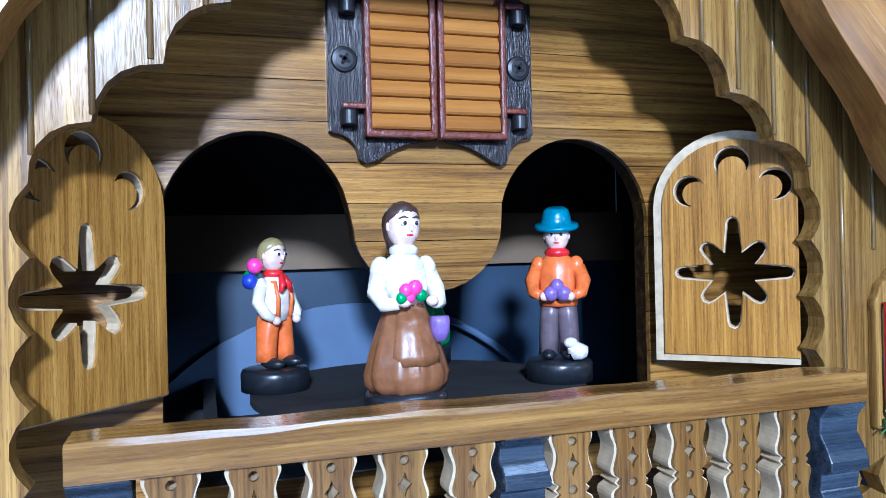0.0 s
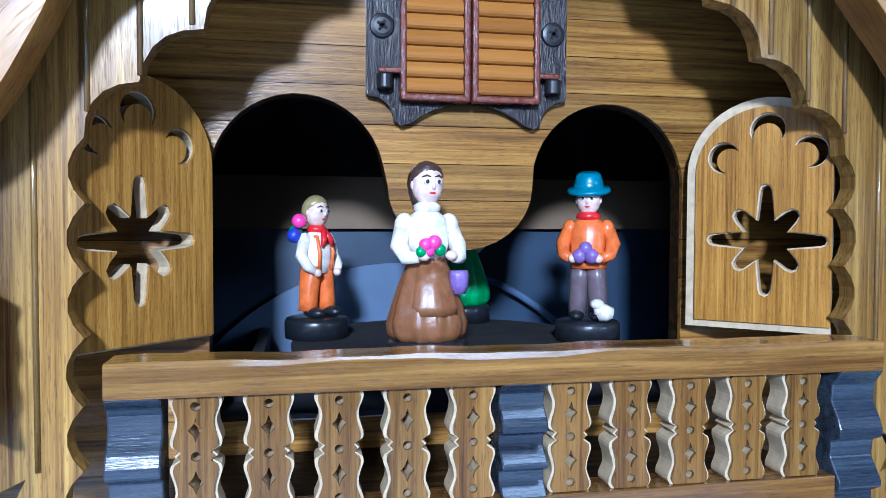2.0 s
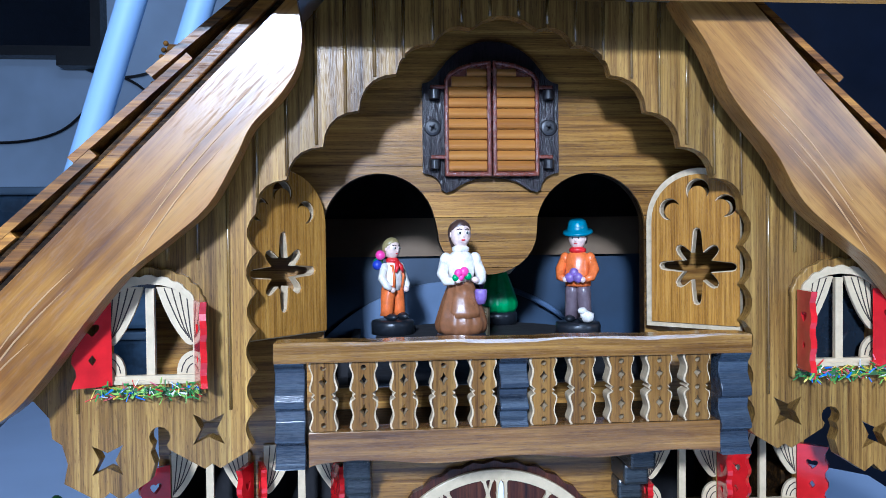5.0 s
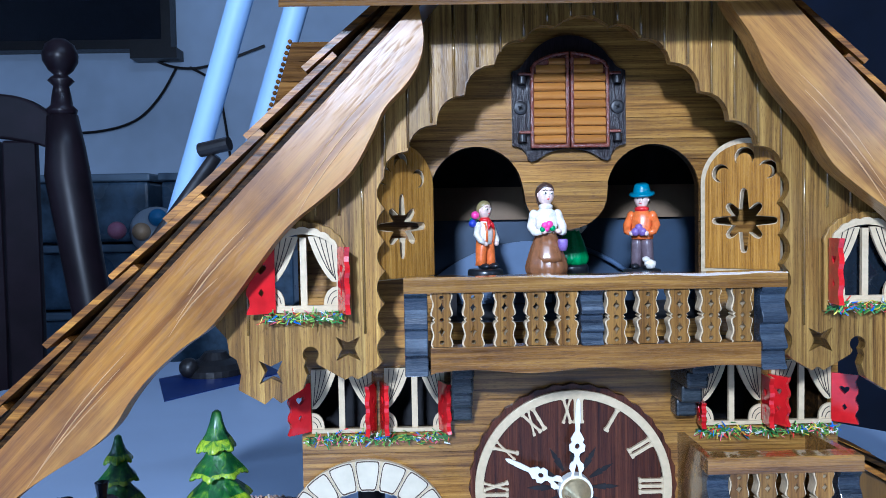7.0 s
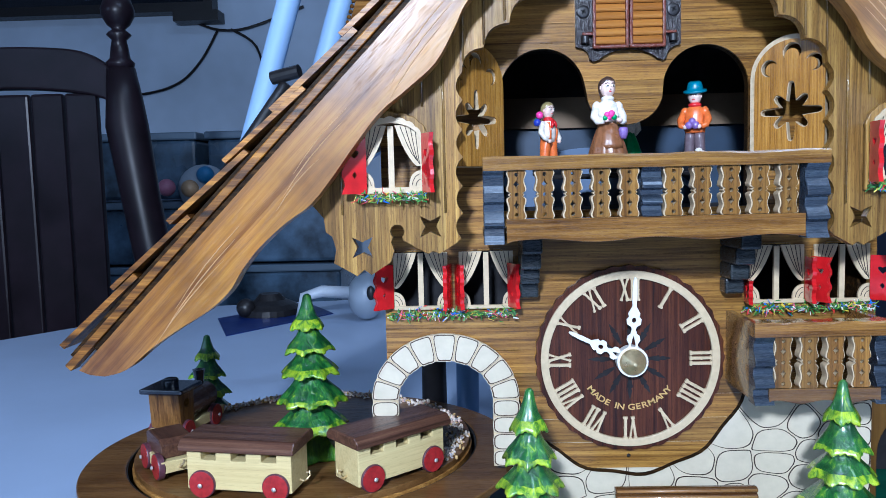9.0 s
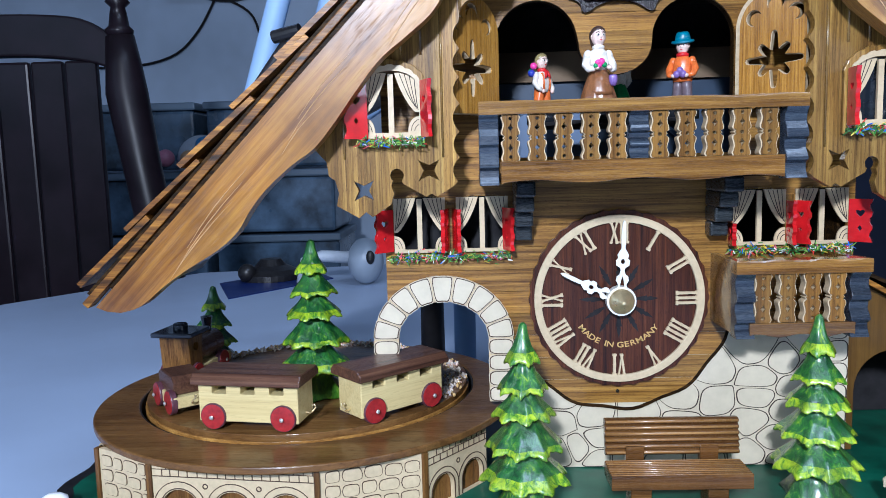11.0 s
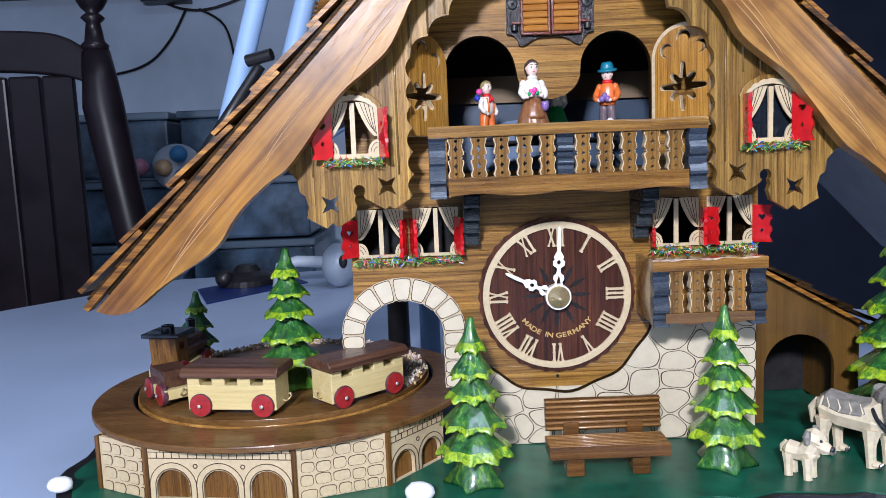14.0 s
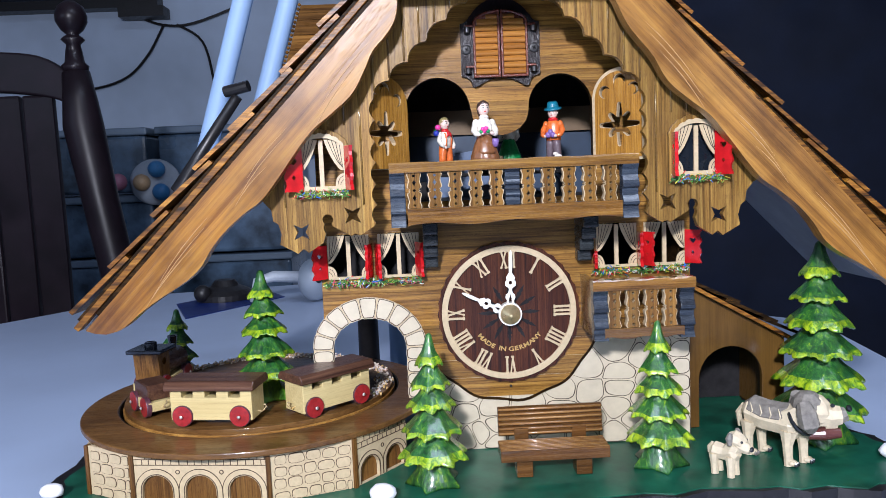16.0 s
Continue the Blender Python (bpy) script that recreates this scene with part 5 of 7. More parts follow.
# ---- wooden train ----
PALEWOOD = wood("pale_train_wood", (0.56, 0.41, 0.27), (0.62, 0.47, 0.33), (0.66, 0.52, 0.38), "x", 0.4, 0.3, 0.15, 0.1, False, 0.0, 0.25)
ROOFBROWN = wood("roof_stain_brown", (0.042, 0.017, 0.017), (0.092, 0.040, 0.038), (0.155, 0.074, 0.066), "x", 0.35, 0.8, 0.35, 0.25, False, 0.0, 0.5)
WHEELRED = plain("wheel_red", (0.30, 0.016, 0.018), 0.36, 0.3, 300, coat=0.2)
AXLE = plain("axle_steel", (0.62, 0.60, 0.56), 0.35, 0.1, metal=0.7)
WHEELDARK = plain("wheel_edge", (0.085, 0.030, 0.042), 0.4, 0.3, 300)
CABWOOD = wood("cab_walnut", (0.10, 0.04, 0.015), (0.20, 0.09, 0.035), (0.30, 0.15, 0.06), "z", 0.35, 0.8)
BOILER = wood("boiler_stain", (0.060, 0.032, 0.040), (0.105, 0.062, 0.075), (0.165, 0.105, 0.125), "x", 0.25, 0.7, 0.4, 0.6)
INK = plain("blue_black_lacquer", (0.010, 0.013, 0.022), 0.22, 0.3, coat=0.5)


def wheels(t, xs, half, r=0.0082):
    for x in xs:
        for s in (-1, 1):
            m = Matrix.Translation((x, s * half, r)) @ Matrix.Rotation(radians(90 * s), 4, "X")
            w = part("wheel", lathe([(r * 0.94, -0.0032), (r, -0.0027), (r, 0.0004), (r * 0.965, 0.0009), (r * 0.9, 0.0009)], (0, 0, 0), 32, m=m @ Matrix.Diagonal((1, 1, -1, 1))), WHEELDARK, t, "dark red wheel")
            part("wheel_face", lathe([(r * 0.93, 0.0008), (r * 0.92, 0.0013), (0, 0.0013)], (0, 0, 0), 32, m=m @ Matrix.Diagonal((1, 1, -1, 1))), WHEELRED, w, "red wheel face")
            part("axle_cap", ball((x, s * (half + 0.0032), r), 0.0014, 10, squash=(1, 0.6, 1)), AXLE, w)


def hook(t, x, d):
    part("hook", tube([(x, 0, 0.0085), (x + d * 0.003, 0.0005, 0.0080), (x + d * 0.005, 0.0015, 0.0095), (x + d * 0.0065, 0.0, 0.0115), (x + d * 0.0055, -0.0012, 0.0130), (x + d * 0.0038, -0.0008, 0.0125)], 0.0006, 6), BRASS, t, "small brass hook")


def wagon():
    t = thing("train_wagon", (0, 0, 0), "pale wooden train wagon with brown roof and red wheels", "toy train", "train wagons")
    body = [(-0.0320, 0.0048), (0.0320, 0.0048), (0.0320, 0.0280)]
    for c in (0.0185, 0.0, -0.0185):
        body += [(c + 0.0045, 0.0280), (c + 0.0045, 0.0222), (c - 0.0045, 0.0222), (c - 0.0045, 0.0280)]
    body += [(-0.0320, 0.0280)]
    part("body", plate([body], -0.0125, 0.0125), PALEWOOD, t, bevel=0.0006)
    r = plate([[(-0.0165, 0.0281), (0.0165, 0.0281), (0.0168, 0.0312), (0.0130, 0.0350), (-0.0130, 0.0350), (-0.0168, 0.0312)]], -0.0350, 0.0350, SWAP)
    bmesh.ops.recalc_face_normals(r, faces=r.faces)
    part("roof", r, ROOFBROWN, t, "stained brown roof", bevel=0.0008)
    wheels(t, (-0.0225, 0.0225), 0.0130)
    for s in (-1, 1):
        hook(t, s * 0.0318, s)
    return t


def locomotive():
    t = thing("train_engine", (0, 0, 0), "wooden steam engine with black cab roof and chimney", "toy train")
    part("chassis", box(-0.0330, 0.0330, -0.0120, 0.0120, 0.0050, 0.0120), PALEWOOD, t, bevel=0.0006)
    m = Matrix.Translation((0.0080, 0, 0.0215)) @ Matrix.Rotation(radians(90), 4, "Y")
    part("boiler", lathe([(0, -0.022), (0.0102, -0.022), (0.0102, 0.006), (0.0097, 0.0066), (0.0102, 0.0072), (0.0102, 0.0185), (0.0085, 0.0215), (0, 0.0222)], (0, 0, 0), 28, m=m), BOILER, t, "glossy brown boiler")
    part("chimney", lathe([(0.0028, 0.0285), (0.0036, 0.036), (0.0046, 0.0425), (0.0034, 0.0425), (0, 0.041)], (0.0190, 0, 0), 18), INK, t, "blue-black chimney")
    cab = plate([[(-0.0285, 0.0120), (-0.0115, 0.0120), (-0.0095, 0.0370), (-0.0305, 0.0370)], disc(-0.0200, 0.0285, 0.0032, 14)], -0.0115, 0.0115)
    part("cab", cab, CABWOOD, t, "walnut cab", bevel=0.0005)
    r = box(-0.0345, -0.0055, -0.0160, 0.0160, 0.0371, 0.0408)
    part("cab_roof", r, INK, t, "blue-black cab roof", bevel=0.0010)
    part("roof_knob", lathe([(0.0052, 0.0409), (0.0054, 0.0445), (0.0046, 0.0455), (0.0020, 0.0452), (0, 0.0448)], (-0.0200, 0, 0), 20), INK, t)
    wheels(t, (-0.0215, 0.0185), 0.0125)
    hook(t, -0.0328, -1)
    return t


def tender():
    t = thing("train_tender", (0, 0, 0), "small wooden coal tender on dark wheels", "toy train")
    part("chassis", box(-0.0200, 0.0200, -0.0115, 0.0115, 0.0050, 0.0125), PALEWOOD, t, bevel=0.0006)
    part("coal_box", plate([[(-0.0150, 0.0126), (0.0150, 0.0126), (0.0165, 0.0230), (0.0100, 0.0255), (-0.0120, 0.0245), (-0.0165, 0.0215)]], -0.0100, 0.0100), ROOFBROWN, t, "brown coal load", bevel=0.0008)
    wheels(t, (-0.0125, 0.0125), 0.0120)
    for s in (-1, 1):
        hook(t, s * 0.0198, s)
    return t


def on_table(ob, angle, r):
    """Stands a vehicle on the turntable, travelling clockwise."""
    a = radians(angle)
    ob.matrix_basis = Matrix.Translation((TC[0] + r * math.cos(a), TC[1] + r * math.sin(a), 0.0302)) @ Matrix.Rotation(a - math.pi / 2, 4, "Z")


w1 = wagon()
w2 = copy_thing(w1, Matrix())
on_table(w1, 261.0, 0.0960)
on_table(w2, 312.0, 0.1000)
on_table(tender(), 218.0, 0.0960)
on_table(locomotive(), 171.0, 0.0930)

# ---- stone arch and stone wall ----
ZA, XA = 0.0745, -0.1130
LEG = 0.0412   # foot of the free leg, above the turntable
archpanel = thing("stone_arch", (XA, 0.038, 0.032), "cream tunnel arch of outlined stones", "arch")
RO, RI = (0.0452, 0.0410), (0.0293, 0.0245)   # half width and rise of the outer and inner curve


def bow(r, a0, a1, n):
    return [(XA + r[0] * math.cos(radians(a0 + (a1 - a0) * i / n)), ZA + r[1] * math.sin(radians(a0 + (a1 - a0) * i / n))) for i in range(n + 1)]


def soften(loop, n=1, k=0.12):
    for _ in range(n):
        out = []
        for (x0, z0), (x1, z1) in zip(loop, loop[1:] + loop[:1]):
            out += [(x0 * (1 - k) + x1 * k, z0 * (1 - k) + z1 * k), (x0 * k + x1 * (1 - k), z0 * k + z1 * (1 - k))]
        loop = out
    return loop


def inset(loop, d):
    cu, cv = sum(x for x, _ in loop) / len(loop), sum(z for _, z in loop) / len(loop)
    size = sum(math.hypot(x - cu, z - cv) for x, z in loop) / len(loop)
    return [(cu + (x - cu) * (1 - d / size), cv + (z - cv) * (1 - d / size)) for x, z in loop]


outer = [(XA - RO[0], LEG)] + bow(RO, 180, 0, 40) + [(XA + RO[0], 0.0320), (XA + RI[0], 0.0320)] + bow(RI, 0, 180, 30) + [(XA - RI[0], LEG)]
part("arch_board", plate([outer], 0.0376, 0.0445), CREAM, archpanel, "cream plywood arch board")
lines = bmesh.new()
stones = []
for k in range(9):
    a0, a1 = 180 - 20 * k - 0.6, 180 - 20 * (k + 1) + 0.6
    stones.append(bow((RO[0] + 0.0004, RO[1] + 0.0004), a0, a1, 3) + bow((RI[0] - 0.0003, RI[1] - 0.0003), a1, a0, 2))
for s, zs_ in ((-1, (0.0742, 0.0638, 0.0532, 0.0426, LEG)), (1, (0.0742, 0.0636, 0.0530, 0.0425, 0.0320))):
    for za, zb in zip(zs_, zs_[1:]):
        x0, x1 = sorted((XA + s * (RI[0] - 0.0003), XA + s * (RO[0] + 0.0004)))
        stones.append([(x0, zb + 0.0002), (x1, zb + 0.0002), (x1, za - 0.0002), (x0, za - 0.0002)])
for lp in stones:
    lp = soften(lp, 2, 0.18)
    part("voussoir", plate([lp], 0.0368, 0.0377), STONEWHITE, archpanel)
    plate([inset(lp, 0.0004), inset(lp, 0.0011)], 0.03665, 0.0370, None, lines)
tagged(part("outline", lines, OUTLINE, archpanel), kind="stuff")

stonewall = thing("stone_plinth", (0.05, WALL, G), "white plinth panel with outlined rubble stones", "stone panel")
bound = [(-0.0690, G + 0.0004), (0.1487, G + 0.0004), (0.1487, 0.0850), (-0.0690, 0.0850)]
SEEDS = "-60 45 -58 20 -61 -2 -37 32 -39 16 -50 -1 -38 -5 -26 -2 -15 19 -12.5 4 -11 -10 3 -10 14 19 22 4 31 -11 42 14 44 31 57 -11.5 62 49 63 29 66 7 89 62 107 55 92 43 91 31 87 15 110 22 102 3 86 -8 114 36 127 48 139 76 139 60 139 46 139 32 139 17 139 0 126 -7 108 -14 126 66"
seeds = [float(v) / 1000 for v in SEEDS.split()]
seeds = [Vector(p) for p in zip(seeds[::2], seeds[1::2])]


def clip(loop, p, n):
    """Keeps the side of the line through p that n points away from."""
    out = []
    for a, b in zip(loop, loop[1:] + loop[:1]):
        da, db = (Vector(a) - p).dot(n), (Vector(b) - p).dot(n)
        if da <= 0:
            out.append(a)
        if da * db < 0:
            u = da / (da - db)
            out.append((a[0] + (b[0] - a[0]) * u, a[1] + (b[1] - a[1]) * u))
    return out


part("panel", plate([bound], WALL + 0.0002, WALL + 0.0011), STONEWHITE, stonewall)
lines = bmesh.new()
for i, sd in enumerate(seeds):
    cell = bound
    for j, o in enumerate(seeds):
        if i != j and (o - sd).length < 0.09 and cell:
            d = o - sd
            n = Vector((d.x * 0.62, d.y)).normalized()
            cell = clip(cell, (sd + o) / 2 - n * 0.00035, n)
    if len(cell) > 2:
        xs_ = [x for x, _ in cell]
        if max(xs_) - min(xs_) > 0.004:
            cell = soften(cell, 3, 0.20)
            part("stone", plate([cell], WALL - 0.0001, WALL + 0.0003), STONEWHITE, stonewall)
            plate([inset(cell, 0.0001), inset(cell, 0.0007)], WALL - 0.0003, WALL, None, lines)
tagged(part("outline", lines, SCORCH, stonewall), kind="stuff")

# wall planks, cut round the openings and the dial arc
arc_pts = [((0.0738 + 0.0011 * math.sin(a * 0.21)) * math.cos(radians(a)), DZ + (0.0738 + 0.0011 * math.sin(a * 0.21)) * math.sin(radians(a))) for a in range(-14, -167, -4)]
plank_edge = [(-0.149, 0.113), (-0.149, 0.30), (-0.07, 0.375), (0.07, 0.375), (0.149, 0.30), (0.149, 0.0818)] + arc_pts + [(-0.0690, 0.0818)] + bow((0.0385, 0.0340), 12, 162, 14) + [(-0.149, 0.092)]
cuts = [0.0285, 0.045, 0.060, 0.075, 0.0895, 0.104, 0.1185, 0.133, 0.1475, 0.162, 0.1765, 0.191, 0.2055, 0.2185, 0.231, 0.2435, 0.2555, 0.2665, 0.278, 0.2895, 0.301, 0.3125, 0.324, 0.3355, 0.347, 0.376]
rnd = random.Random(12)
for lo, hi in zip(cuts, cuts[1:]):
    dy = rnd.uniform(-0.0001, 0.0002)
    bm = plate([plank_edge, stage] + [casement(x) for x in LOWWIN], WALL - 0.0008 + dy, WALL + 0.0010)
    for z, nrm in ((lo + 0.00012, -1), (hi - 0.00012, 1)):
        bmesh.ops.bisect_plane(bm, geom=bm.verts[:] + bm.edges[:] + bm.faces[:], plane_co=(0, 0, z), plane_no=(0, 0, nrm), clear_outer=True)
    if len(bm.faces):
        pieces("plank", bm, WALLWOOD, house)
    else:
        bm.free()

# ---- lean-to shed beside the house ----
shed = thing("shed", (0.20, 0.10, G), "small brown lean-to shed with an arched doorway", "shed")
SHEDWOOD = wood("shed_walnut", (0.085, 0.040, 0.012), (0.115, 0.055, 0.017), (0.145, 0.072, 0.023), "z", 0.36, 0.25, 0.6, 0.3, False, 0.0, 0.22)
door = [(0.1650, G + 0.0004), (0.1650, 0.0270)] + arc(0.1925, 0.0270, 0.0275, 180, 0, 16)[1:-1] + [(0.2200, 0.0270), (0.2200, G + 0.0004)]
part("front", plate([[(0.1495, G + 0.0004)] + door + [(0.2390, G + 0.0004), (0.2390, 0.0600), (0.1495, 0.1110)]], 0.0650, 0.0700), SHEDWOOD, shed, "brown front with an arch", bevel=0.0005)
part("side", box(0.2350, 0.2390, 0.0700, 0.1500, G + 0.0004, 0.0600), SHEDWOOD, shed)
# near-black rear gives the doorway its shade by colour
part("rear", plate([[(0.1495, G + 0.0004), (0.2350, G + 0.0004), (0.2350, 0.0600), (0.1495, 0.1080)]], 0.1460, 0.1500), SHADEBLACK, shed)
scorched = [(x, z) for x, z in arc_pts]
rimline = [(x * k, DZ + (z - DZ) * k) for k, row in ((0.985, scorched), (1.012, scorched[::-1])) for x, z in row]
part("scorched_edge", plate([rimline], WALL - 0.0011, WALL - 0.0002), BURNT, house)
sl = Vector((0.2390 - 0.1495, 0, 0.0600 - 0.1110)).normalized()
su = Vector((-sl.z, 0, sl.x))


def shed_slab(u0, u1, h0, h1, y0, y1, tilt=0.0):
    bm = bmesh.new()
    o = Vector((0.1495, 0, 0.1110))
    c = []
    for y in (y0, y1):
        for u, h in ((u0, h0), (u1, h0 + tilt), (u1, h1 + tilt), (u0, h1)):
            pnt = o + sl * u + su * h
            c.append(bm.verts.new((pnt.x, y, pnt.z)))
    for f in ((0, 1, 2, 3), (7, 6, 5, 4), (0, 4, 5, 1), (1, 5, 6, 2), (2, 6, 7, 3), (3, 7, 4, 0)):
        bm.faces.new([c[i] for i in f])
    bmesh.ops.recalc_face_normals(bm, faces=bm.faces)
    return bm


part("roof_board", shed_slab(-0.001, 0.116, 0.0003, 0.0035, 0.0560, 0.1520), SHINGLEWOOD, shed, bevel=0.0004)
rnd = random.Random(6)
for r in range(3):
    y = 0.0545
    while y < 0.150:
        w = rnd.uniform(0.022, 0.032)
        u0 = 0.0 + r * 0.036 + rnd.uniform(-0.003, 0.003)
        part("shingle", shed_slab(u0, u0 + 0.045 + rnd.uniform(0, 0.004), 0.0038, 0.0062, y, y + w - 0.0008, rnd.uniform(0.003, 0.005)), BURNT if rnd.random() < 0.45 else SHINGLEWOOD, shed)
        y += w


# ---- carousel figures ----
PAINT = {n: plain("figure_" + n, c, 0.34, 0.22, 420, coat=0.25, relief=0.45) for n, c in (("skin", (0.74, 0.55, 0.47)), ("white", (0.75, 0.70, 0.62)), ("green", (0.01, 0.26, 0.07)), ("red", (0.60, 0.015, 0.02)), ("orange", (0.68, 0.15, 0.03)), ("brown", (0.22, 0.09, 0.035)), ("hair", (0.055, 0.03, 0.022)), ("teal", (0.01, 0.16, 0.24)), ("grey", (0.13, 0.095, 0.11)), ("greyhair", (0.12, 0.095, 0.10)), ("pink", (0.75, 0.05, 0.30)), ("blue", (0.03, 0.05, 0.40)), ("violet", (0.20, 0.12, 0.35)), ("black", (0.012, 0.014, 0.018)), ("straw", (0.30, 0.24, 0.10)))}


class Carved:
    """One mesh of many painted lumps."""

    def __init__(self, facets=False):
        self.bm, self.mats, self.facets = bmesh.new(), [], facets

    def paint(self, mat):
        if mat not in self.mats:
            self.mats.append(mat)
        for f in self.bm.faces:
            if f.material_index == 0 and not f.tag:
                f.material_index = self.mats.index(mat)
                f.smooth = not self.facets
            f.tag = True

    def turned(self, prof, at, mat, n=16, m=None):
        lathe(prof, at, n, self.bm, m)
        self.paint(mat)

    def lump(self, at, r, mat, squash=(1, 1, 1), n=12):
        ball(at, r, n, self.bm, squash)
        self.paint(mat)

    def loft(self, rows, mat, n=20, folds=0, amp=0.0):
        """A body through level ovals (height, half width, half depth, middle x, middle y) with upright folds."""
        bm, rings = self.bm, []
        for k, (z, rx, ry, mx, my) in enumerate(rows):
            deep = amp * (1 - 0.75 * k / len(rows))
            ring = []
            for i in range(n):
                a = 2 * math.pi * i / n
                w = 1 + deep * (math.sin(folds * a + 0.25 * k) + 0.5 * math.sin((folds + 4) * a + 1.3))
                ring.append(bm.verts.new((mx + rx * w * math.cos(a), my + ry * w * math.sin(a), z)))
            rings.append(ring)
        for p, q in zip(rings, rings[1:]):
            for i in range(n):
                bm.faces.new((p[i], p[(i + 1) % n], q[(i + 1) % n], q[i]))
        bm.faces.new(rings[0][::-1])
        bm.faces.new(rings[-1])
        self.paint(mat)

    def limb(self, pts, radii, mat):
        tube(pts, radii, 8, self.bm)
        self.paint(mat)

    def block(self, pts, mat):
        """A tapered hexahedron from eight corners."""
        v = [self.bm.verts.new(p) for p in pts]
        fs = [self.bm.faces.new([v[i] for i in f]) for f in ((3, 2, 1, 0), (4, 5, 6, 7), (0, 1, 5, 4), (1, 2, 6, 5), (2, 3, 7, 6), (3, 0, 4, 7))]
        self.paint(mat)
        for f in fs:
            f.smooth = False

    def done(self, name, place, turn_deg, scale, label, category, group=""):
        me = bpy.data.meshes.new(name)
        bmesh.ops.recalc_face_normals(self.bm, faces=self.bm.faces)
        self.bm.to_mesh(me)
        self.bm.free()
        for mt in self.mats:
            me.materials.append(mt)
        ob = new(name, me)
        ob.matrix_basis = Matrix.Translation(place) @ Matrix.Rotation(radians(turn_deg), 4, "Z") @ Matrix.Scale(scale, 4)
        return tagged(ob, label, category, group)


P = PAINT


def common(c):
    c.turned([(0.0098, 0), (0.0099, 0.0050), (0.0094, 0.0060), (0.0082, 0.0064), (0, 0.0064)], (0, 0, 0), P["black"], 28)


def head(c, z, r, hair, long_hair=False):
    """A face with eyes, brows, nose, cheeks and mouth under a cap of hair; it looks to -y."""
    c.lump((0, 0, z), r, P["skin"], (0.88, 0.92, 1.16), 18)
    c.lump((0, -r * 0.10, z - r * 0.52), r * 0.66, P["skin"], (0.95, 1.0, 0.85), 14)
    c.loft([(z - r * (1.25 if long_hair else 0.35), r * 0.62, r * 0.42, 0, r * 0.50), (z - r * 0.55, r * 0.86, r * 0.58, 0, r * 0.44), (z, r * 0.99, r * 0.72, 0, r * 0.34), (z + r * 0.45, r * 0.98, r * 0.86, 0, r * 0.18), (z + r * 0.85, r * 0.80, r * 0.80, 0, r * 0.06), (z + r * 1.14, r * 0.46, r * 0.50, 0, r * 0.06), (z + r * 1.26, r * 0.12, r * 0.14, 0, r * 0.06)], hair, 26, 13, 0.035)
    for s in (-1, 1):
        c.lump((s * r * 0.34, -r * 0.84, z + r * 0.10), r * 0.17, P["white"], (1.2, 0.45, 0.9), 8)
        c.lump((s * r * 0.33, -r * 0.91, z + r * 0.10), r * 0.105, P["black"], (1, 0.5, 1.1), 8)
        c.limb([(s * r * 0.12, -r * 0.86, z + r * 0.36), (s * r * 0.34, -r * 0.85, z + r * 0.44), (s * r * 0.58, -r * 0.70, z + r * 0.34)], [r * 0.03, r * 0.055, r * 0.03], P["hair"])
        c.lump((s * r * 0.86, r * 0.02, z - r * 0.05), r * 0.19, P["skin"], (0.5, 0.8, 1.3), 8)
    c.lump((0, -r * 0.94, z - r * 0.14), r * 0.15, P["skin"], (0.8, 0.9, 1.3), 8)
    c.lump((0, -r * 0.80, z - r * 0.50), r * 0.15, P["red"], (1.3, 0.5, 0.5), 8)


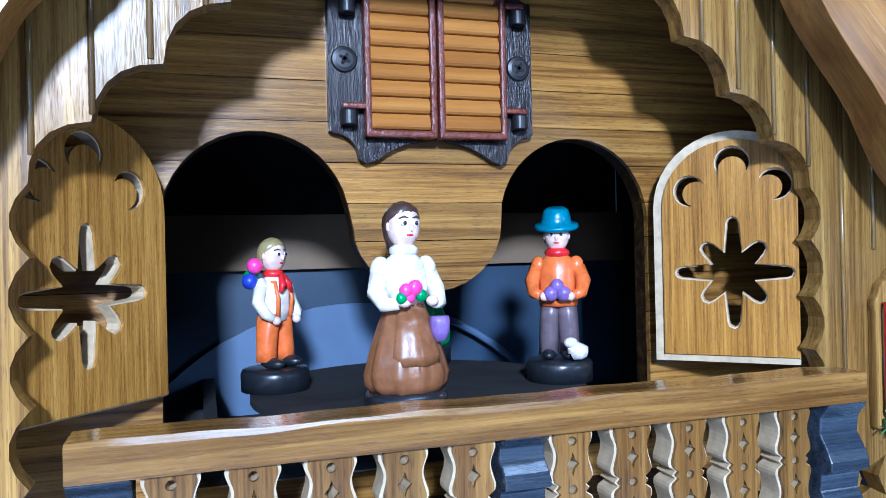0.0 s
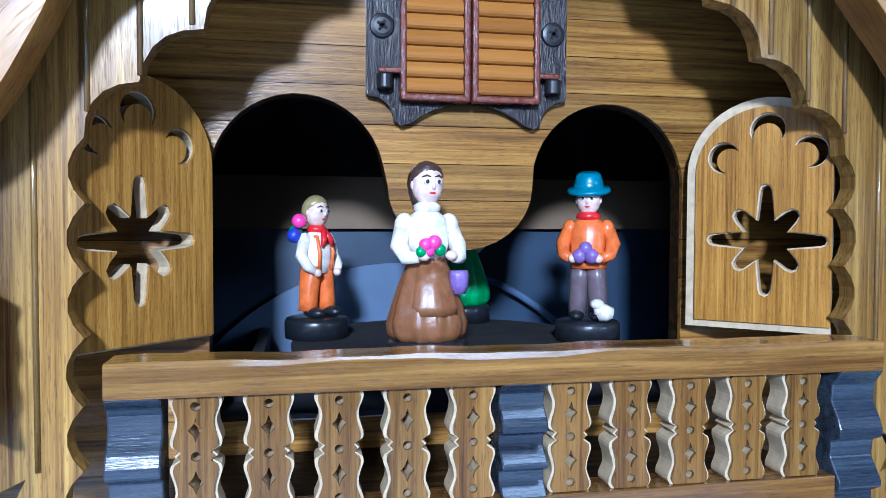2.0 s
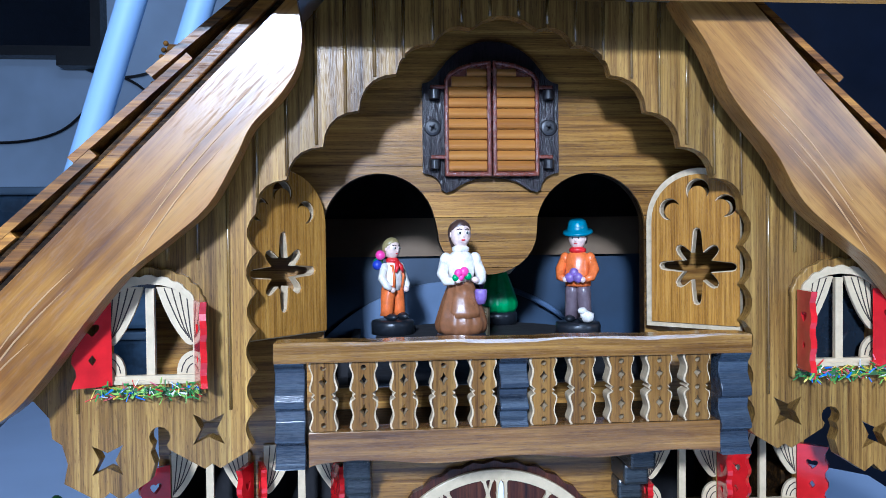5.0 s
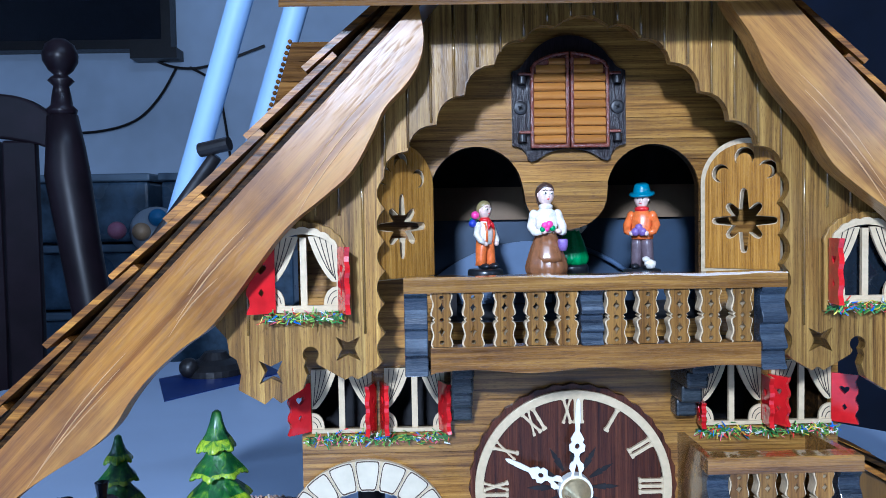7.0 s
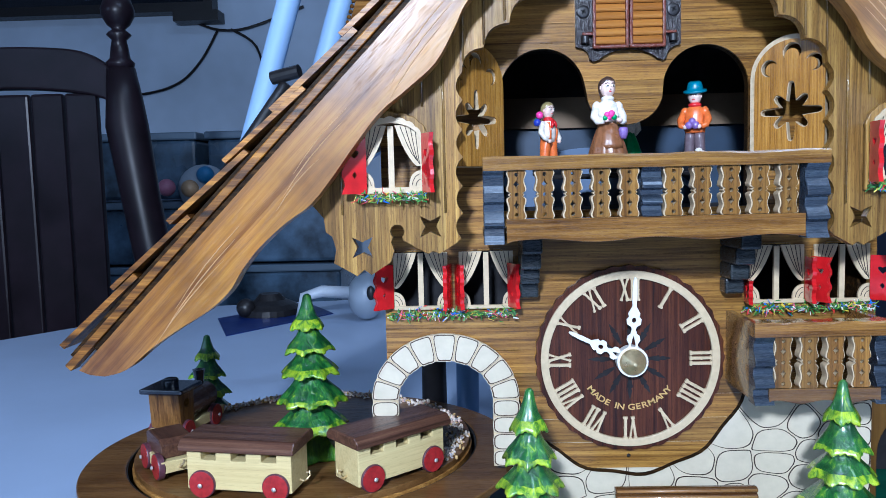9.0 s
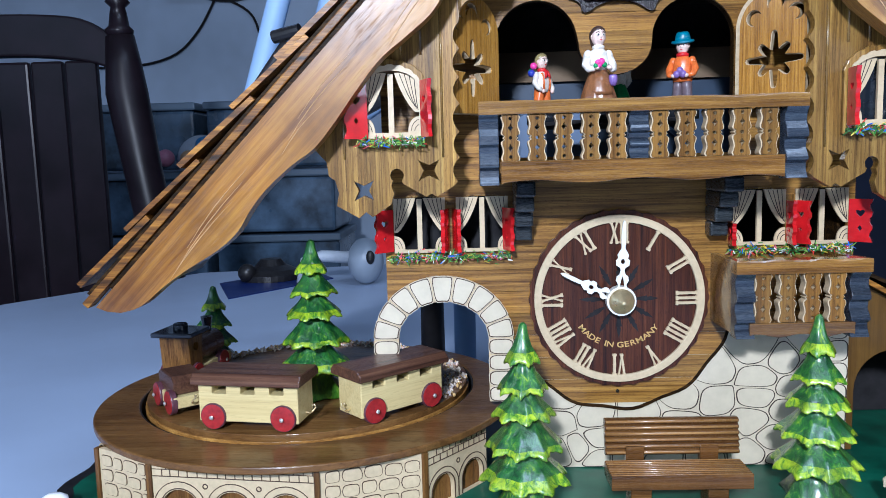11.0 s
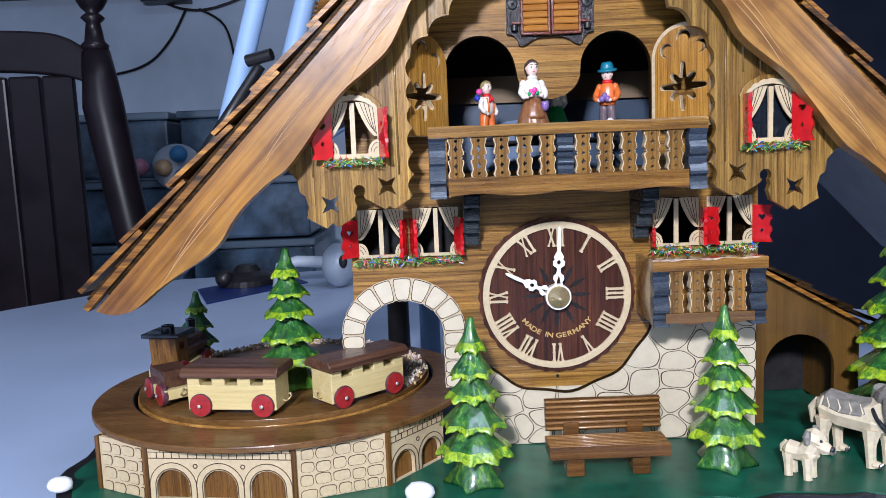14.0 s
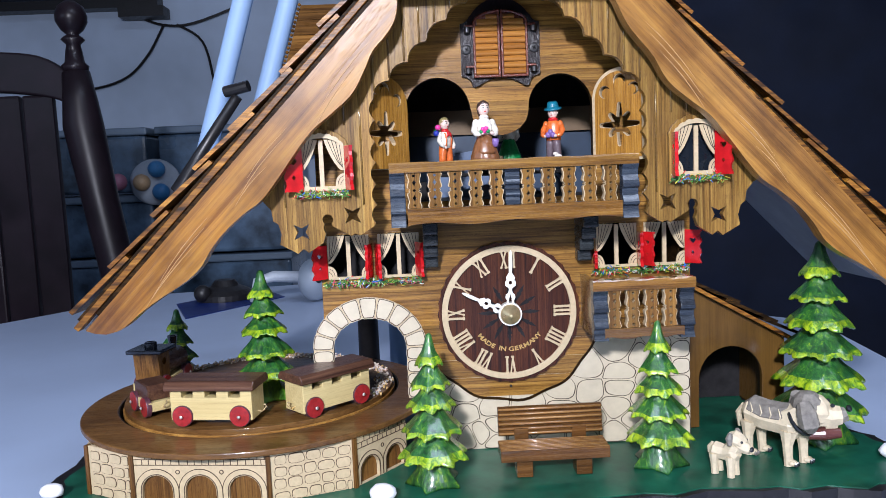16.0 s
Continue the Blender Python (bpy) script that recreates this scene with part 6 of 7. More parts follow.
def woman(skirt, apron, posy, hair, scarf):
    c = Carved()
    common(c)
    c.loft([(0.0062, 0.0084, 0.0078, 0, 0), (0.0080, 0.0096, 0.0088, 0, 0), (0.0105, 0.0100, 0.0090, 0, 0), (0.0150, 0.0088, 0.0078, 0, 0), (0.0205, 0.0070, 0.0062, 0, 0), (0.0250, 0.0052, 0.0047, 0, 0), (0.0272, 0.0044, 0.0040, 0, 0)], skirt, 44, 11, 0.055)
    c.loft([(0.0128, 0.0062, 0.0050, 0, -0.0040), (0.0150, 0.0066, 0.0052, 0, -0.0036), (0.0200, 0.0054, 0.0044, 0, -0.0028), (0.0255, 0.0040, 0.0034, 0, -0.0018)], apron, 30, 7, 0.05)
    c.loft([(0.0262, 0.0046, 0.0041, 0, 0), (0.0300, 0.0053, 0.0047, 0, -0.0004), (0.0335, 0.0056, 0.0044, 0, 0), (0.0365, 0.0050, 0.0036, 0, 0), (0.0382, 0.0030, 0.0026, 0, 0), (0.0396, 0.0018, 0.0018, 0, 0)], P["white"], 26, 7, 0.035)
    for s in (-1, 1):
        c.lump((s * 0.0060, 0.0002, 0.0345), 0.0027, P["white"], (0.95, 0.95, 1.25), 12)
        c.limb([(s * 0.0066, 0, 0.0335), (s * 0.0079, -0.0012, 0.0295), (s * 0.0070, -0.0040, 0.0268), (s * 0.0046, -0.0064, 0.0270)], [0.0022, 0.0023, 0.0019, 0.0014], P["white"])
        c.lump((s * 0.0036, -0.0072, 0.0274), 0.0014, P["skin"], (1.2, 1, 0.9), 8)
    for dx, dz, rr, mt in ((-0.0034, 0.0300, 0.0018, posy), (-0.0012, 0.0306, 0.0019, posy), (-0.0046, 0.0284, 0.0014, P["green"]), (0.0004, 0.0288, 0.0015, P["green"]), (-0.0026, 0.0286, 0.0015, posy)):
        c.lump((dx, -0.0078, dz), rr, mt, (1, 0.8, 1), 10)
    c.loft([(0.0178, 0.0016, 0.0015, 0.0062, -0.0058), (0.0200, 0.0024, 0.0021, 0.0062, -0.0058), (0.0226, 0.0025, 0.0022, 0.0062, -0.0058), (0.0236, 0.0022, 0.0019, 0.0062, -0.0058)], P["violet"], 18, 9, 0.08)
    c.turned([(0.0024, 0.0376), (0.0034, 0.0386), (0.0034, 0.0397), (0.0022, 0.0406)], (0, 0, 0), scarf, 16)
    head(c, 0.0450, 0.0046, hair, True)
    return c


def boy():
    c = Carved()
    common(c)
    for s in (-1, 1):
        c.lump((s * 0.0034, -0.0026, 0.0080), 0.0027, P["black"], (0.85, 1.6, 0.62), 12)
        c.loft([(0.0085, 0.0029, 0.0030, s * 0.0036, 0), (0.0115, 0.0028, 0.0029, s * 0.0036, -0.0002), (0.0160, 0.0030, 0.0032, s * 0.0031, 0), (0.0200, 0.0031, 0.0037, s * 0.0024, 0), (0.0222, 0.0028, 0.0036, s * 0.0020, 0)], P["orange"], 18, 5, 0.05)
        c.limb([(s * 0.0024, -0.0040, 0.0212), (s * 0.0028, -0.0046, 0.0265), (s * 0.0026, -0.0032, 0.0312), (s * 0.0026, 0.0030, 0.0312), (s * 0.0018, 0.0042, 0.0215)], [0.0006] * 5, P["orange"])
        c.lump((s * 0.0048, 0, 0.0300), 0.0021, P["white"], (0.95, 0.95, 1.2), 10)
        c.limb([(s * 0.0052, 0, 0.0296), (s * 0.0066, -0.0004, 0.0255), (s * 0.0062, -0.0030, 0.0222), (s * 0.0046, -0.0044, 0.0208)], [0.0019, 0.0019, 0.0016, 0.0012], P["white"])
        c.lump((s * 0.0040, -0.0050, 0.0203), 0.0013, P["skin"], n=8)
    c.loft([(0.0200, 0.0044, 0.0038, 0, 0), (0.0235, 0.0047, 0.0041, 0, 0), (0.0280, 0.0047, 0.0041, 0, 0), (0.0312, 0.0043, 0.0034, 0, 0), (0.0328, 0.0024, 0.0022, 0, 0), (0.0342, 0.0016, 0.0016, 0, 0)], P["white"], 22, 6, 0.03)
    c.turned([(0.0022, 0.0322), (0.0031, 0.0331), (0.0030, 0.0341), (0.0020, 0.0348)], (0, 0, 0), P["red"], 14)
    for s in (-1, 1):
        c.limb([(0, -0.0034, 0.0330), (s * 0.0012, -0.0048, 0.0305), (s * 0.0022, -0.0050, 0.0282)], [0.0010, 0.0011, 0.0004], P["red"])
    head(c, 0.0388, 0.0042, P["straw"])
    for d, mt in (((-0.0058, 0.0014, 0.0360), P["pink"]), ((-0.0070, 0.0022, 0.0316), P["blue"]), ((-0.0048, 0.0042, 0.0326), P["green"])):
        c.lump(d, 0.0023, mt, n=14)
    return c


def man():
    c = Carved()
    common(c)
    for s in (-1, 1):
        c.lump((s * 0.0030, -0.0022, 0.0078), 0.0027, P["black"], (0.85, 1.5, 0.6), 12)
        c.loft([(0.0075, 0.0030, 0.0031, s * 0.0031, 0), (0.0125, 0.0029, 0.0030, s * 0.0030, 0), (0.0190, 0.0031, 0.0034, s * 0.0026, 0), (0.0240, 0.0030, 0.0036, s * 0.0022, 0)], P["grey"], 18, 5, 0.06)
        c.lump((s * 0.0056, 0, 0.0342), 0.0025, P["orange"], (0.95, 0.95, 1.2), 10)
        c.limb([(s * 0.0060, 0, 0.0338), (s * 0.0076, -0.0010, 0.0295), (s * 0.0068, -0.0042, 0.0262), (s * 0.0048, -0.0062, 0.0256)], [0.0022, 0.0023, 0.0019, 0.0014], P["orange"])
        c.lump((s * 0.0038, -0.0070, 0.0254), 0.0014, P["skin"], n=8)
    c.loft([(0.0222, 0.0056, 0.0048, 0, 0), (0.0240, 0.0058, 0.0050, 0, 0), (0.0290, 0.0055, 0.0047, 0, 0), (0.0335, 0.0054, 0.0042, 0, 0), (0.0362, 0.0046, 0.0034, 0, 0), (0.0378, 0.0024, 0.0022, 0, 0), (0.0390, 0.0016, 0.0016, 0, 0)], P["orange"], 26, 7, 0.04)
    c.turned([(0.0026, 0.0366), (0.0038, 0.0377), (0.0036, 0.0388), (0.0022, 0.0396)], (0, 0, 0), P["red"], 16)
    for dx, dz, rr in ((-0.0018, 0.0262, 0.0023), (0.0018, 0.0262, 0.0023), (0.0, 0.0285, 0.0021)):
        c.lump((dx, -0.0072, dz), rr, P["violet"], (1, 0.8, 1), 10)
    head(c, 0.0432, 0.0042, P["hair"])
    m = Matrix.Translation((0, 0.0006, 0.0458)) @ Matrix.Rotation(radians(12), 4, "X")
    c.turned([(0.0060, -0.0006), (0.0067, 0.0), (0.0064, 0.0010), (0.0046, 0.0012), (0.0043, 0.0030), (0.0037, 0.0052), (0.0026, 0.0060), (0, 0.0056)], (0, 0, 0), P["teal"], 22, m)
    c.limb([(0.0036, -0.0064, 0.0082), (0.0060, -0.0062, 0.0094), (0.0080, -0.0056, 0.0090)], [0.0018, 0.0028, 0.0018], P["white"])
    c.lump((0.0036, -0.0070, 0.0118), 0.0018, P["white"], (1.2, 1.1, 0.9), 10)
    c.limb([(0.0042, -0.0066, 0.0090), (0.0038, -0.0069, 0.0114)], [0.0018, 0.0013], P["white"])
    return c


CF = (-0.0020, 0.0540)
carousel = thing("carousel_plate", (*CF, 0.2087), "dark round carousel plate behind the railing", "carousel")
part("plate", slabz([disc(*CF, 0.0510, 48)], 0.2088, 0.2112), SHADEBLACK, carousel, bevel=0.0004)
part("spindle", lathe([(0.0030, 0.2112), (0.0030, 0.2240), (0.0, 0.2245)], (*CF, 0), 14), BRASS, carousel)
for fig, a, spin, sc, lab in ((woman(P["brown"], P["brown"], P["pink"], P["hair"], P["white"]), 250, 12, 1.06, "painted figurine of a woman in white blouse and brown skirt"), (man(), 346, -28, 1.04, "painted figurine of a man in orange jacket and teal hat"), (woman(P["green"], P["red"], P["pink"], P["greyhair"], P["red"]), 72, 190, 1.02, "painted figurine of a woman in green skirt and red apron"), (boy(), 166, 40, 1.05, "painted figurine of a boy in orange trousers with balloons")):
    r = 0.0440
    fig.done("figurine", (CF[0] + r * math.cos(radians(a)), CF[1] + r * math.sin(radians(a)), 0.2113), spin, sc, lab, "figurine", "carousel figures")

# ---- carved dogs ----
DOGWHITE = plain("dog_cream", (0.62, 0.52, 0.36), 0.45, 0.14, 160, coat=0.1)
DOGGREY = plain("dog_grey", (0.20, 0.18, 0.155), 0.45, 0.35, 200)
KEG = plain("keg_brown", (0.10, 0.03, 0.025), 0.3, 0.2)


c = Carved(True)
for x, y, toe in ((-0.0200, -0.0068, DOGGREY), (-0.0170, 0.0068, P["black"]), (0.0120, -0.0072, P["black"]), (0.0160, 0.0074, P["black"])):
    c.limb([(x + 0.0008, y, 0.0), (x, y, 0.0060), (x - 0.0006, y, 0.0150), (x - 0.0004, y * 0.85, 0.0260)], [0.0038, 0.0033, 0.0038, 0.0064], DOGWHITE)
    c.lump((x + 0.0030, y, 0.0026), 0.0038, DOGWHITE, (1.15, 1.0, 0.68), 10)
    for k in (-1, 0, 1):
        c.lump((x + 0.0068, y + 0.0020 * k, 0.0022), 0.0014, toe, (0.7, 0.7, 1.3), 6)
c.limb([(-0.0275, 0, 0.0330), (-0.0225, 0, 0.0335), (-0.0100, 0, 0.0310), (0.0040, 0, 0.0310), (0.0135, 0, 0.0310), (0.0190, 0, 0.0310)], [0.0050, 0.0105, 0.0112, 0.0112, 0.0125, 0.0080], DOGWHITE)
c.limb([(-0.0265, 0, 0.0365), (-0.0205, 0, 0.0362), (-0.0080, 0, 0.0338), (0.0060, 0, 0.0345), (0.0130, 0, 0.0380)], [0.0036, 0.0098, 0.0109, 0.0106, 0.0085], DOGGREY)
for k in range(4):
    for s in (-1, 1):
        c.limb([(-0.0180 + 0.0075 * k, s * 0.0080, 0.0415), (-0.0150 + 0.0075 * k, s * 0.0104, 0.0365), (-0.0160 + 0.0075 * k, s * 0.0108, 0.0335)], [0.0003, 0.0006, 0.0002], DOGWHITE)
c.limb([(-0.0275, 0, 0.0350), (-0.0325, 0, 0.0290), (-0.0320, 0, 0.0180)], [0.0034, 0.0030, 0.0014], DOGWHITE)
c.limb([(0.0110, 0, 0.0330), (0.0180, 0, 0.0370), (0.0225, 0, 0.0410)], [0.0120, 0.0115, 0.0105], DOGWHITE)
m = Matrix.Translation((0.0180, 0, 0.0345)) @ Matrix.Rotation(radians(52), 4, "Y")
c.turned([(0.0124, -0.0013), (0.0128, 0.0), (0.0124, 0.0013), (0.0110, 0.0013), (0.0110, -0.0013)], (0, 0, 0), P["black"], 22, m)
neck_and_body = set(c.bm.verts)
c.lump((0.0262, 0, 0.0440), 0.0128, DOGWHITE, (1.0, 0.92, 1.0), 10)
c.lump((0.0222, 0, 0.0478), 0.0122, DOGGREY, (0.95, 1.0, 0.92), 10)
c.limb([(0.0280, 0, 0.0420), (0.0365, 0, 0.0400), (0.0445, 0, 0.0408)], [0.0104, 0.0088, 0.0070], DOGWHITE)
c.limb([(0.0340, 0, 0.0365), (0.0420, 0, 0.0355)], [0.0070, 0.0052], DOGWHITE)
c.limb([(0.0440, 0, 0.0410), (0.0482, 0, 0.0425)], [0.0066, 0.0050], DOGGREY)
c.lump((0.0500, 0, 0.0462), 0.0028, P["black"], (0.8, 1.2, 0.9), 8)
for s in (-1, 1):
    c.limb([(0.0170, s * 0.0105, 0.0530), (0.0185, s * 0.0138, 0.0460), (0.0205, s * 0.0140, 0.0370), (0.0215, s * 0.0130, 0.0320)], [0.0046, 0.0068, 0.0072, 0.0034], DOGGREY)
    c.lump((0.0375, s * 0.0062, 0.0500), 0.0016, P["black"], n=8)
m = Matrix.Translation((0.0330, -0.0030, 0.0275)) @ Matrix.Rotation(radians(84), 4, "Y")
c.turned([(0, -0.0115), (0.0036, -0.0110), (0.0050, 0.0), (0.0036, 0.0110), (0, 0.0115)], (0, 0, 0), KEG, 14, m)
swing = Matrix.Translation((0.0190, 0, 0)) @ Matrix.Rotation(radians(40), 4, "Z") @ Matrix.Translation((-0.0190, 0, -0.0015))
for v in c.bm.verts:
    if v not in neck_and_body:
        v.co = swing @ v.co
c.done("carved_dog", (0.1975, -0.0100, G + 0.0003), -55, 1.0, "carved wooden mountain dog, cream and grey with a keg", "dog figure")

c = Carved(True)
for x, y in ((-0.0082, -0.0042), (-0.0082, 0.0042), (0.0052, -0.0042), (0.0052, 0.0042)):
    c.limb([(x + 0.0006, y, 0.0), (x + 0.0004, y, 0.0030), (x, y, 0.0090), (x - 0.0004, y * 0.85, 0.0160)], [0.0031, 0.0030, 0.0031, 0.0044], DOGWHITE)
c.limb([(-0.0122, 0, 0.0185), (-0.0095, 0, 0.0180), (-0.0010, 0, 0.0175), (0.0060, 0, 0.0195), (0.0085, 0, 0.0215)], [0.0040, 0.0070, 0.0066, 0.0073, 0.0055], DOGWHITE)
c.limb([(0.0045, 0, 0.0205), (0.0080, 0, 0.0265)], [0.0070, 0.0066], DOGWHITE)
c.limb([(0.0030, 0, 0.0300), (0.0070, 0, 0.0302), (0.0112, 0, 0.0288), (0.0136, 0, 0.0268)], [0.0052, 0.0074, 0.0066, 0.0050], DOGWHITE)
c.limb([(0.0110, 0, 0.0262), (0.0160, 0, 0.0242), (0.0190, 0, 0.0234)], [0.0055, 0.0046, 0.0030], DOGWHITE)
c.lump((0.0202, 0, 0.0246), 0.0022, P["black"], (0.8, 1.2, 0.9), 8)
for s in (-1, 1):
    c.limb([(0.0060, s * 0.0060, 0.0362), (0.0058, s * 0.0080, 0.0320), (0.0064, s * 0.0080, 0.0270)], [0.0018, 0.0030, 0.0016], DOGGREY)
    c.lump((0.0142, s * 0.0042, 0.0302), 0.0011, P["black"], n=8)
c.limb([(-0.0110, 0, 0.0225), (-0.0145, 0, 0.0190), (-0.0148, 0, 0.0145)], [0.0022, 0.0018, 0.0010], DOGWHITE)
c.done("carved_puppy", (0.1480, -0.0330, G + 0.0003), -48, 0.92, "small carved cream wooden puppy with grey ears", "dog figure")

# ---- white lumps on the base ----
for (x, y), r, sd in (((-0.1035, -0.0465), 0.0085, 1), ((-0.3500, -0.0120), 0.0075, 2), ((0.2800, -0.0200), 0.0080, 3)):
    rnd = random.Random(sd)
    bm = bmesh.new()
    bmesh.ops.create_icosphere(bm, subdivisions=2, radius=r)
    for v in bm.verts:
        v.co = Vector((v.co.x * 1.2, v.co.y * 0.9, v.co.z * 0.75)) * rnd.uniform(0.90, 1.06)
    lift = -min(v.co.z for v in bm.verts)
    bmesh.ops.translate(bm, verts=bm.verts, vec=(x, y, G + lift + 0.0001))
    tagged(part("foam_lump", bm, plain("foam_white", (0.8, 0.8, 0.82), 0.6, 0.05), None, smooth=True), "white foam packing lump on the base", "foam", "foam lumps")

# ---- things behind the clock ----
STAND = plain("pale_blue_tube", (0.29, 0.43, 0.66), 0.55, 0.05, 8)
for dx, dy, lab in ((0.0, 0.0, ""), (0.046, 0.03, "")):
    st = thing("white_pole", (-0.10 + dx, 0.34 + dy, -0.036), "pale blue-white plastic pole leaning behind the clock", "pole", "leaning poles")
    line = [(-0.10, -0.0355), (-0.10, 0.10), (-0.105, 0.24), (-0.15, 0.288), (-0.22, 0.262), (-0.285, 0.222), (-0.312, 0.222), (-0.3155, 0.245), (-0.240, 0.485), (-0.08, 1.01)]
    part("pole", tube([(x + dx, 0.34 + dy, z) for x, z in line], 0.0115, 18), STAND, st, smooth=True)
tri = thing("phone_arm", (-0.13, 0.25, -0.036), "black folding phone arm reaching from behind the clock", "phone holder")
part("arm", tube([(-0.13, 0.25, -0.0355), (-0.13, 0.26, 0.18), (-0.17, 0.28, 0.25), (-0.27, 0.30, 0.205), (-0.325, 0.30, 0.188), (-0.340, 0.30, 0.205), (-0.262, 0.287, 0.305)], [0.012, 0.010, 0.008, 0.008, 0.008, 0.0070, 0.0058], 12), BLACK, tri, smooth=True)
part("clamp", tube([(-0.275, 0.286, 0.310), (-0.248, 0.280, 0.315)], 0.0062, 12), BLACK, tri)
cam_base = thing("black_stand", (-0.49, 1.03, -0.034), "black ribbed stand foot on a blue mat", "stand")
part("foot", lathe([(0.060, -0.0335), (0.060, -0.022), (0.048, -0.014), (0.030, -0.006), (0.020, 0.006), (0, 0.008)], (-0.485, 1.03, 0), 28), BLACK, cam_base)
part("dial_knob", ball((-0.52, 0.985, -0.015), 0.018, 14), BLACK, cam_base, smooth=True)
mat = thing("blue_mat", (-0.48, 1.0, -0.0358), "dark blue plastic mat on the table", "mat")
part("sheet", slabz([[(-0.575, 0.985), (-0.505, 0.815), (-0.36, 1.02), (-0.44, 1.16)]], -0.0358, -0.0338), plain("mat_blue", (0.008, 0.022, 0.13), 0.35, 0.1, 20), mat)
robot = thing("toy_dog", (-0.30, 0.95, -0.036), "white and grey plastic toy dog on the table", "toy")
part("body", ball((-0.285, 0.95, 0.008), 0.034, 20, squash=(1.0, 1.0, 1.28)), plain("toy_greywhite", (0.36, 0.41, 0.48), 0.4, 0.06, 20), robot, smooth=True)
part("arm", tube([(-0.405, 0.93, -0.028), (-0.395, 0.93, 0.012), (-0.365, 0.94, 0.020), (-0.300, 0.95, 0.014)], [0.008, 0.010, 0.011, 0.012], 14), plain("toy_paleblue", (0.42, 0.46, 0.52), 0.4, 0.05), robot, smooth=True)
part("eye", ball((-0.272, 0.918, 0.018), 0.010, 12, squash=(0.8, 0.5, 1.3)), BLACK, robot, smooth=True)

CHAIRWOOD = plain("chair_dark_mahogany", (0.011, 0.007, 0.010), 0.36, 0.4, 12, coat=0.0, relief=0.1)
CHAIRWOOD.node_tree.nodes["Principled BSDF"].inputs["Specular IOR Level"].default_value = 0.28
chair = thing("dining_chair", (-0.95, 1.15, -0.76), "dark mahogany dining chair with turned finials and slats", "chair")
for x, dirn in ((-0.788, 1), (-1.30, -1)):
    m = Matrix.Translation((x, 1.104, 0.42))
    part("finial", lathe([(0.019, 0.455), (0.026, 0.462), (0.028, 0.470), (0.020, 0.478), (0.017, 0.500), (0.014, 0.515), (0.024, 0.525), (0.020, 0.530), (0.012, 0.536), (0.022, 0.545), (0.0315, 0.562), (0.0325, 0.575), (0.026, 0.594), (0.012, 0.605), (0, 0.607)], (x, 1.104, 0), 24), CHAIRWOOD, chair, smooth=True)
    part("back_post", tube([(x, 1.104, 0.458), (x + dirn * 0.004, 1.104, 0.40), (x + dirn * 0.008, 1.100, 0.345), (x + dirn * 0.030, 1.095, 0.20), (x + dirn * 0.080, 1.085, -0.10), (x + dirn * 0.12, 1.075, -0.35), (x + dirn * 0.125, 1.09, -0.757)], [0.028, 0.035, 0.041, 0.038, 0.036, 0.034, 0.028], 20), CHAIRWOOD, chair, smooth=True)
part("crest_rail", plate([smooth_line([(-1.30, 0.385), (-1.24, 0.407), (-1.14, 0.420), (-1.044, 0.423), (-0.95, 0.420), (-0.85, 0.407), (-0.79, 0.385)], 4) + smooth_line([(-0.79, 0.452), (-0.815, 0.468), (-0.862, 0.494), (-0.94, 0.504), (-1.044, 0.507), (-1.15, 0.504), (-1.226, 0.494), (-1.275, 0.468), (-1.30, 0.452)], 4)], 1.09, 1.12), CHAIRWOOD, chair, bevel=0.008)
for k in range(6):
    x = -1.221 + 0.070 * k
    part("slat", plate([[(x - 0.030, -0.32), (x + 0.030, -0.32), (x + 0.0335, 0.05), (x + 0.0325, 0.412), (x - 0.0325, 0.412), (x - 0.0335, 0.05)]], 1.095, 1.112), CHAIRWOOD, chair, bevel=0.005)
part("seat_rail", box(-1.36, -0.70, 1.06, 1.11, -0.38, -0.32), CHAIRWOOD, chair, bevel=0.004)
part("seat", box(-1.38, -0.68, 1.11, 1.58, -0.36, -0.31), CHAIRWOOD, chair, bevel=0.01)
for x in (-1.36, -0.70):
    part("leg", box(x - 0.02, x + 0.02, 1.53, 1.57, -0.757, -0.36), CHAIRWOOD, chair)

tv = thing("television", (-1.7, 2.98, 0.95), "black flat television hung on the wall", "television")
part("screen", box(-2.70, -1.22, 2.93, 2.96, 1.03, 1.90), plain("tv_glass", (0.008, 0.010, 0.016), 0.15, 0.1, 3, coat=0.4), tv)
part("bezel", plate([[(-2.73, 1.00), (-1.19, 1.00), (-1.19, 1.93), (-2.73, 1.93)], [(-2.69, 1.04), (-1.23, 1.04), (-1.23, 1.89), (-2.69, 1.89)]], 2.92, 2.999), BLACK, tv)
part("speaker_bar", box(-1.36, -1.16, 2.90, 2.99, 0.955, 1.00), BLACK, tv)
cable = thing("wall_cable", (-0.95, 2.98, 0.6), "thin dark cable drooping along the wall", "cable")
part("cord", tube([(-1.34, 2.985, 1.0)] + [(x, 2.985, z) for x, z in smooth_line([(-1.30, 0.97), (-1.19, 0.93), (-1.05, 0.935), (-0.80, 1.02)], 5)], 0.006, 6), BLACK, cable)
part("cord", tube([(x, 2.985, z) for x, z in smooth_line([(-1.19, 0.93), (-1.27, 0.80), (-1.38, 0.70), (-1.55, 0.655), (-1.80, 0.65)], 6)], 0.006, 6), BLACK, cable)
part("cord", tube([(x, 2.985, z) for x, z in smooth_line([(-1.13, 0.93), (-1.02, 0.85), (-0.98, 0.66), (-0.96, 0.45)], 5)], 0.006, 6), BLACK, cable)
CLEAR = plain("storage_box_blue", (0.075, 0.120, 0.185), 0.3, 0.75, 9, coat=0.2)
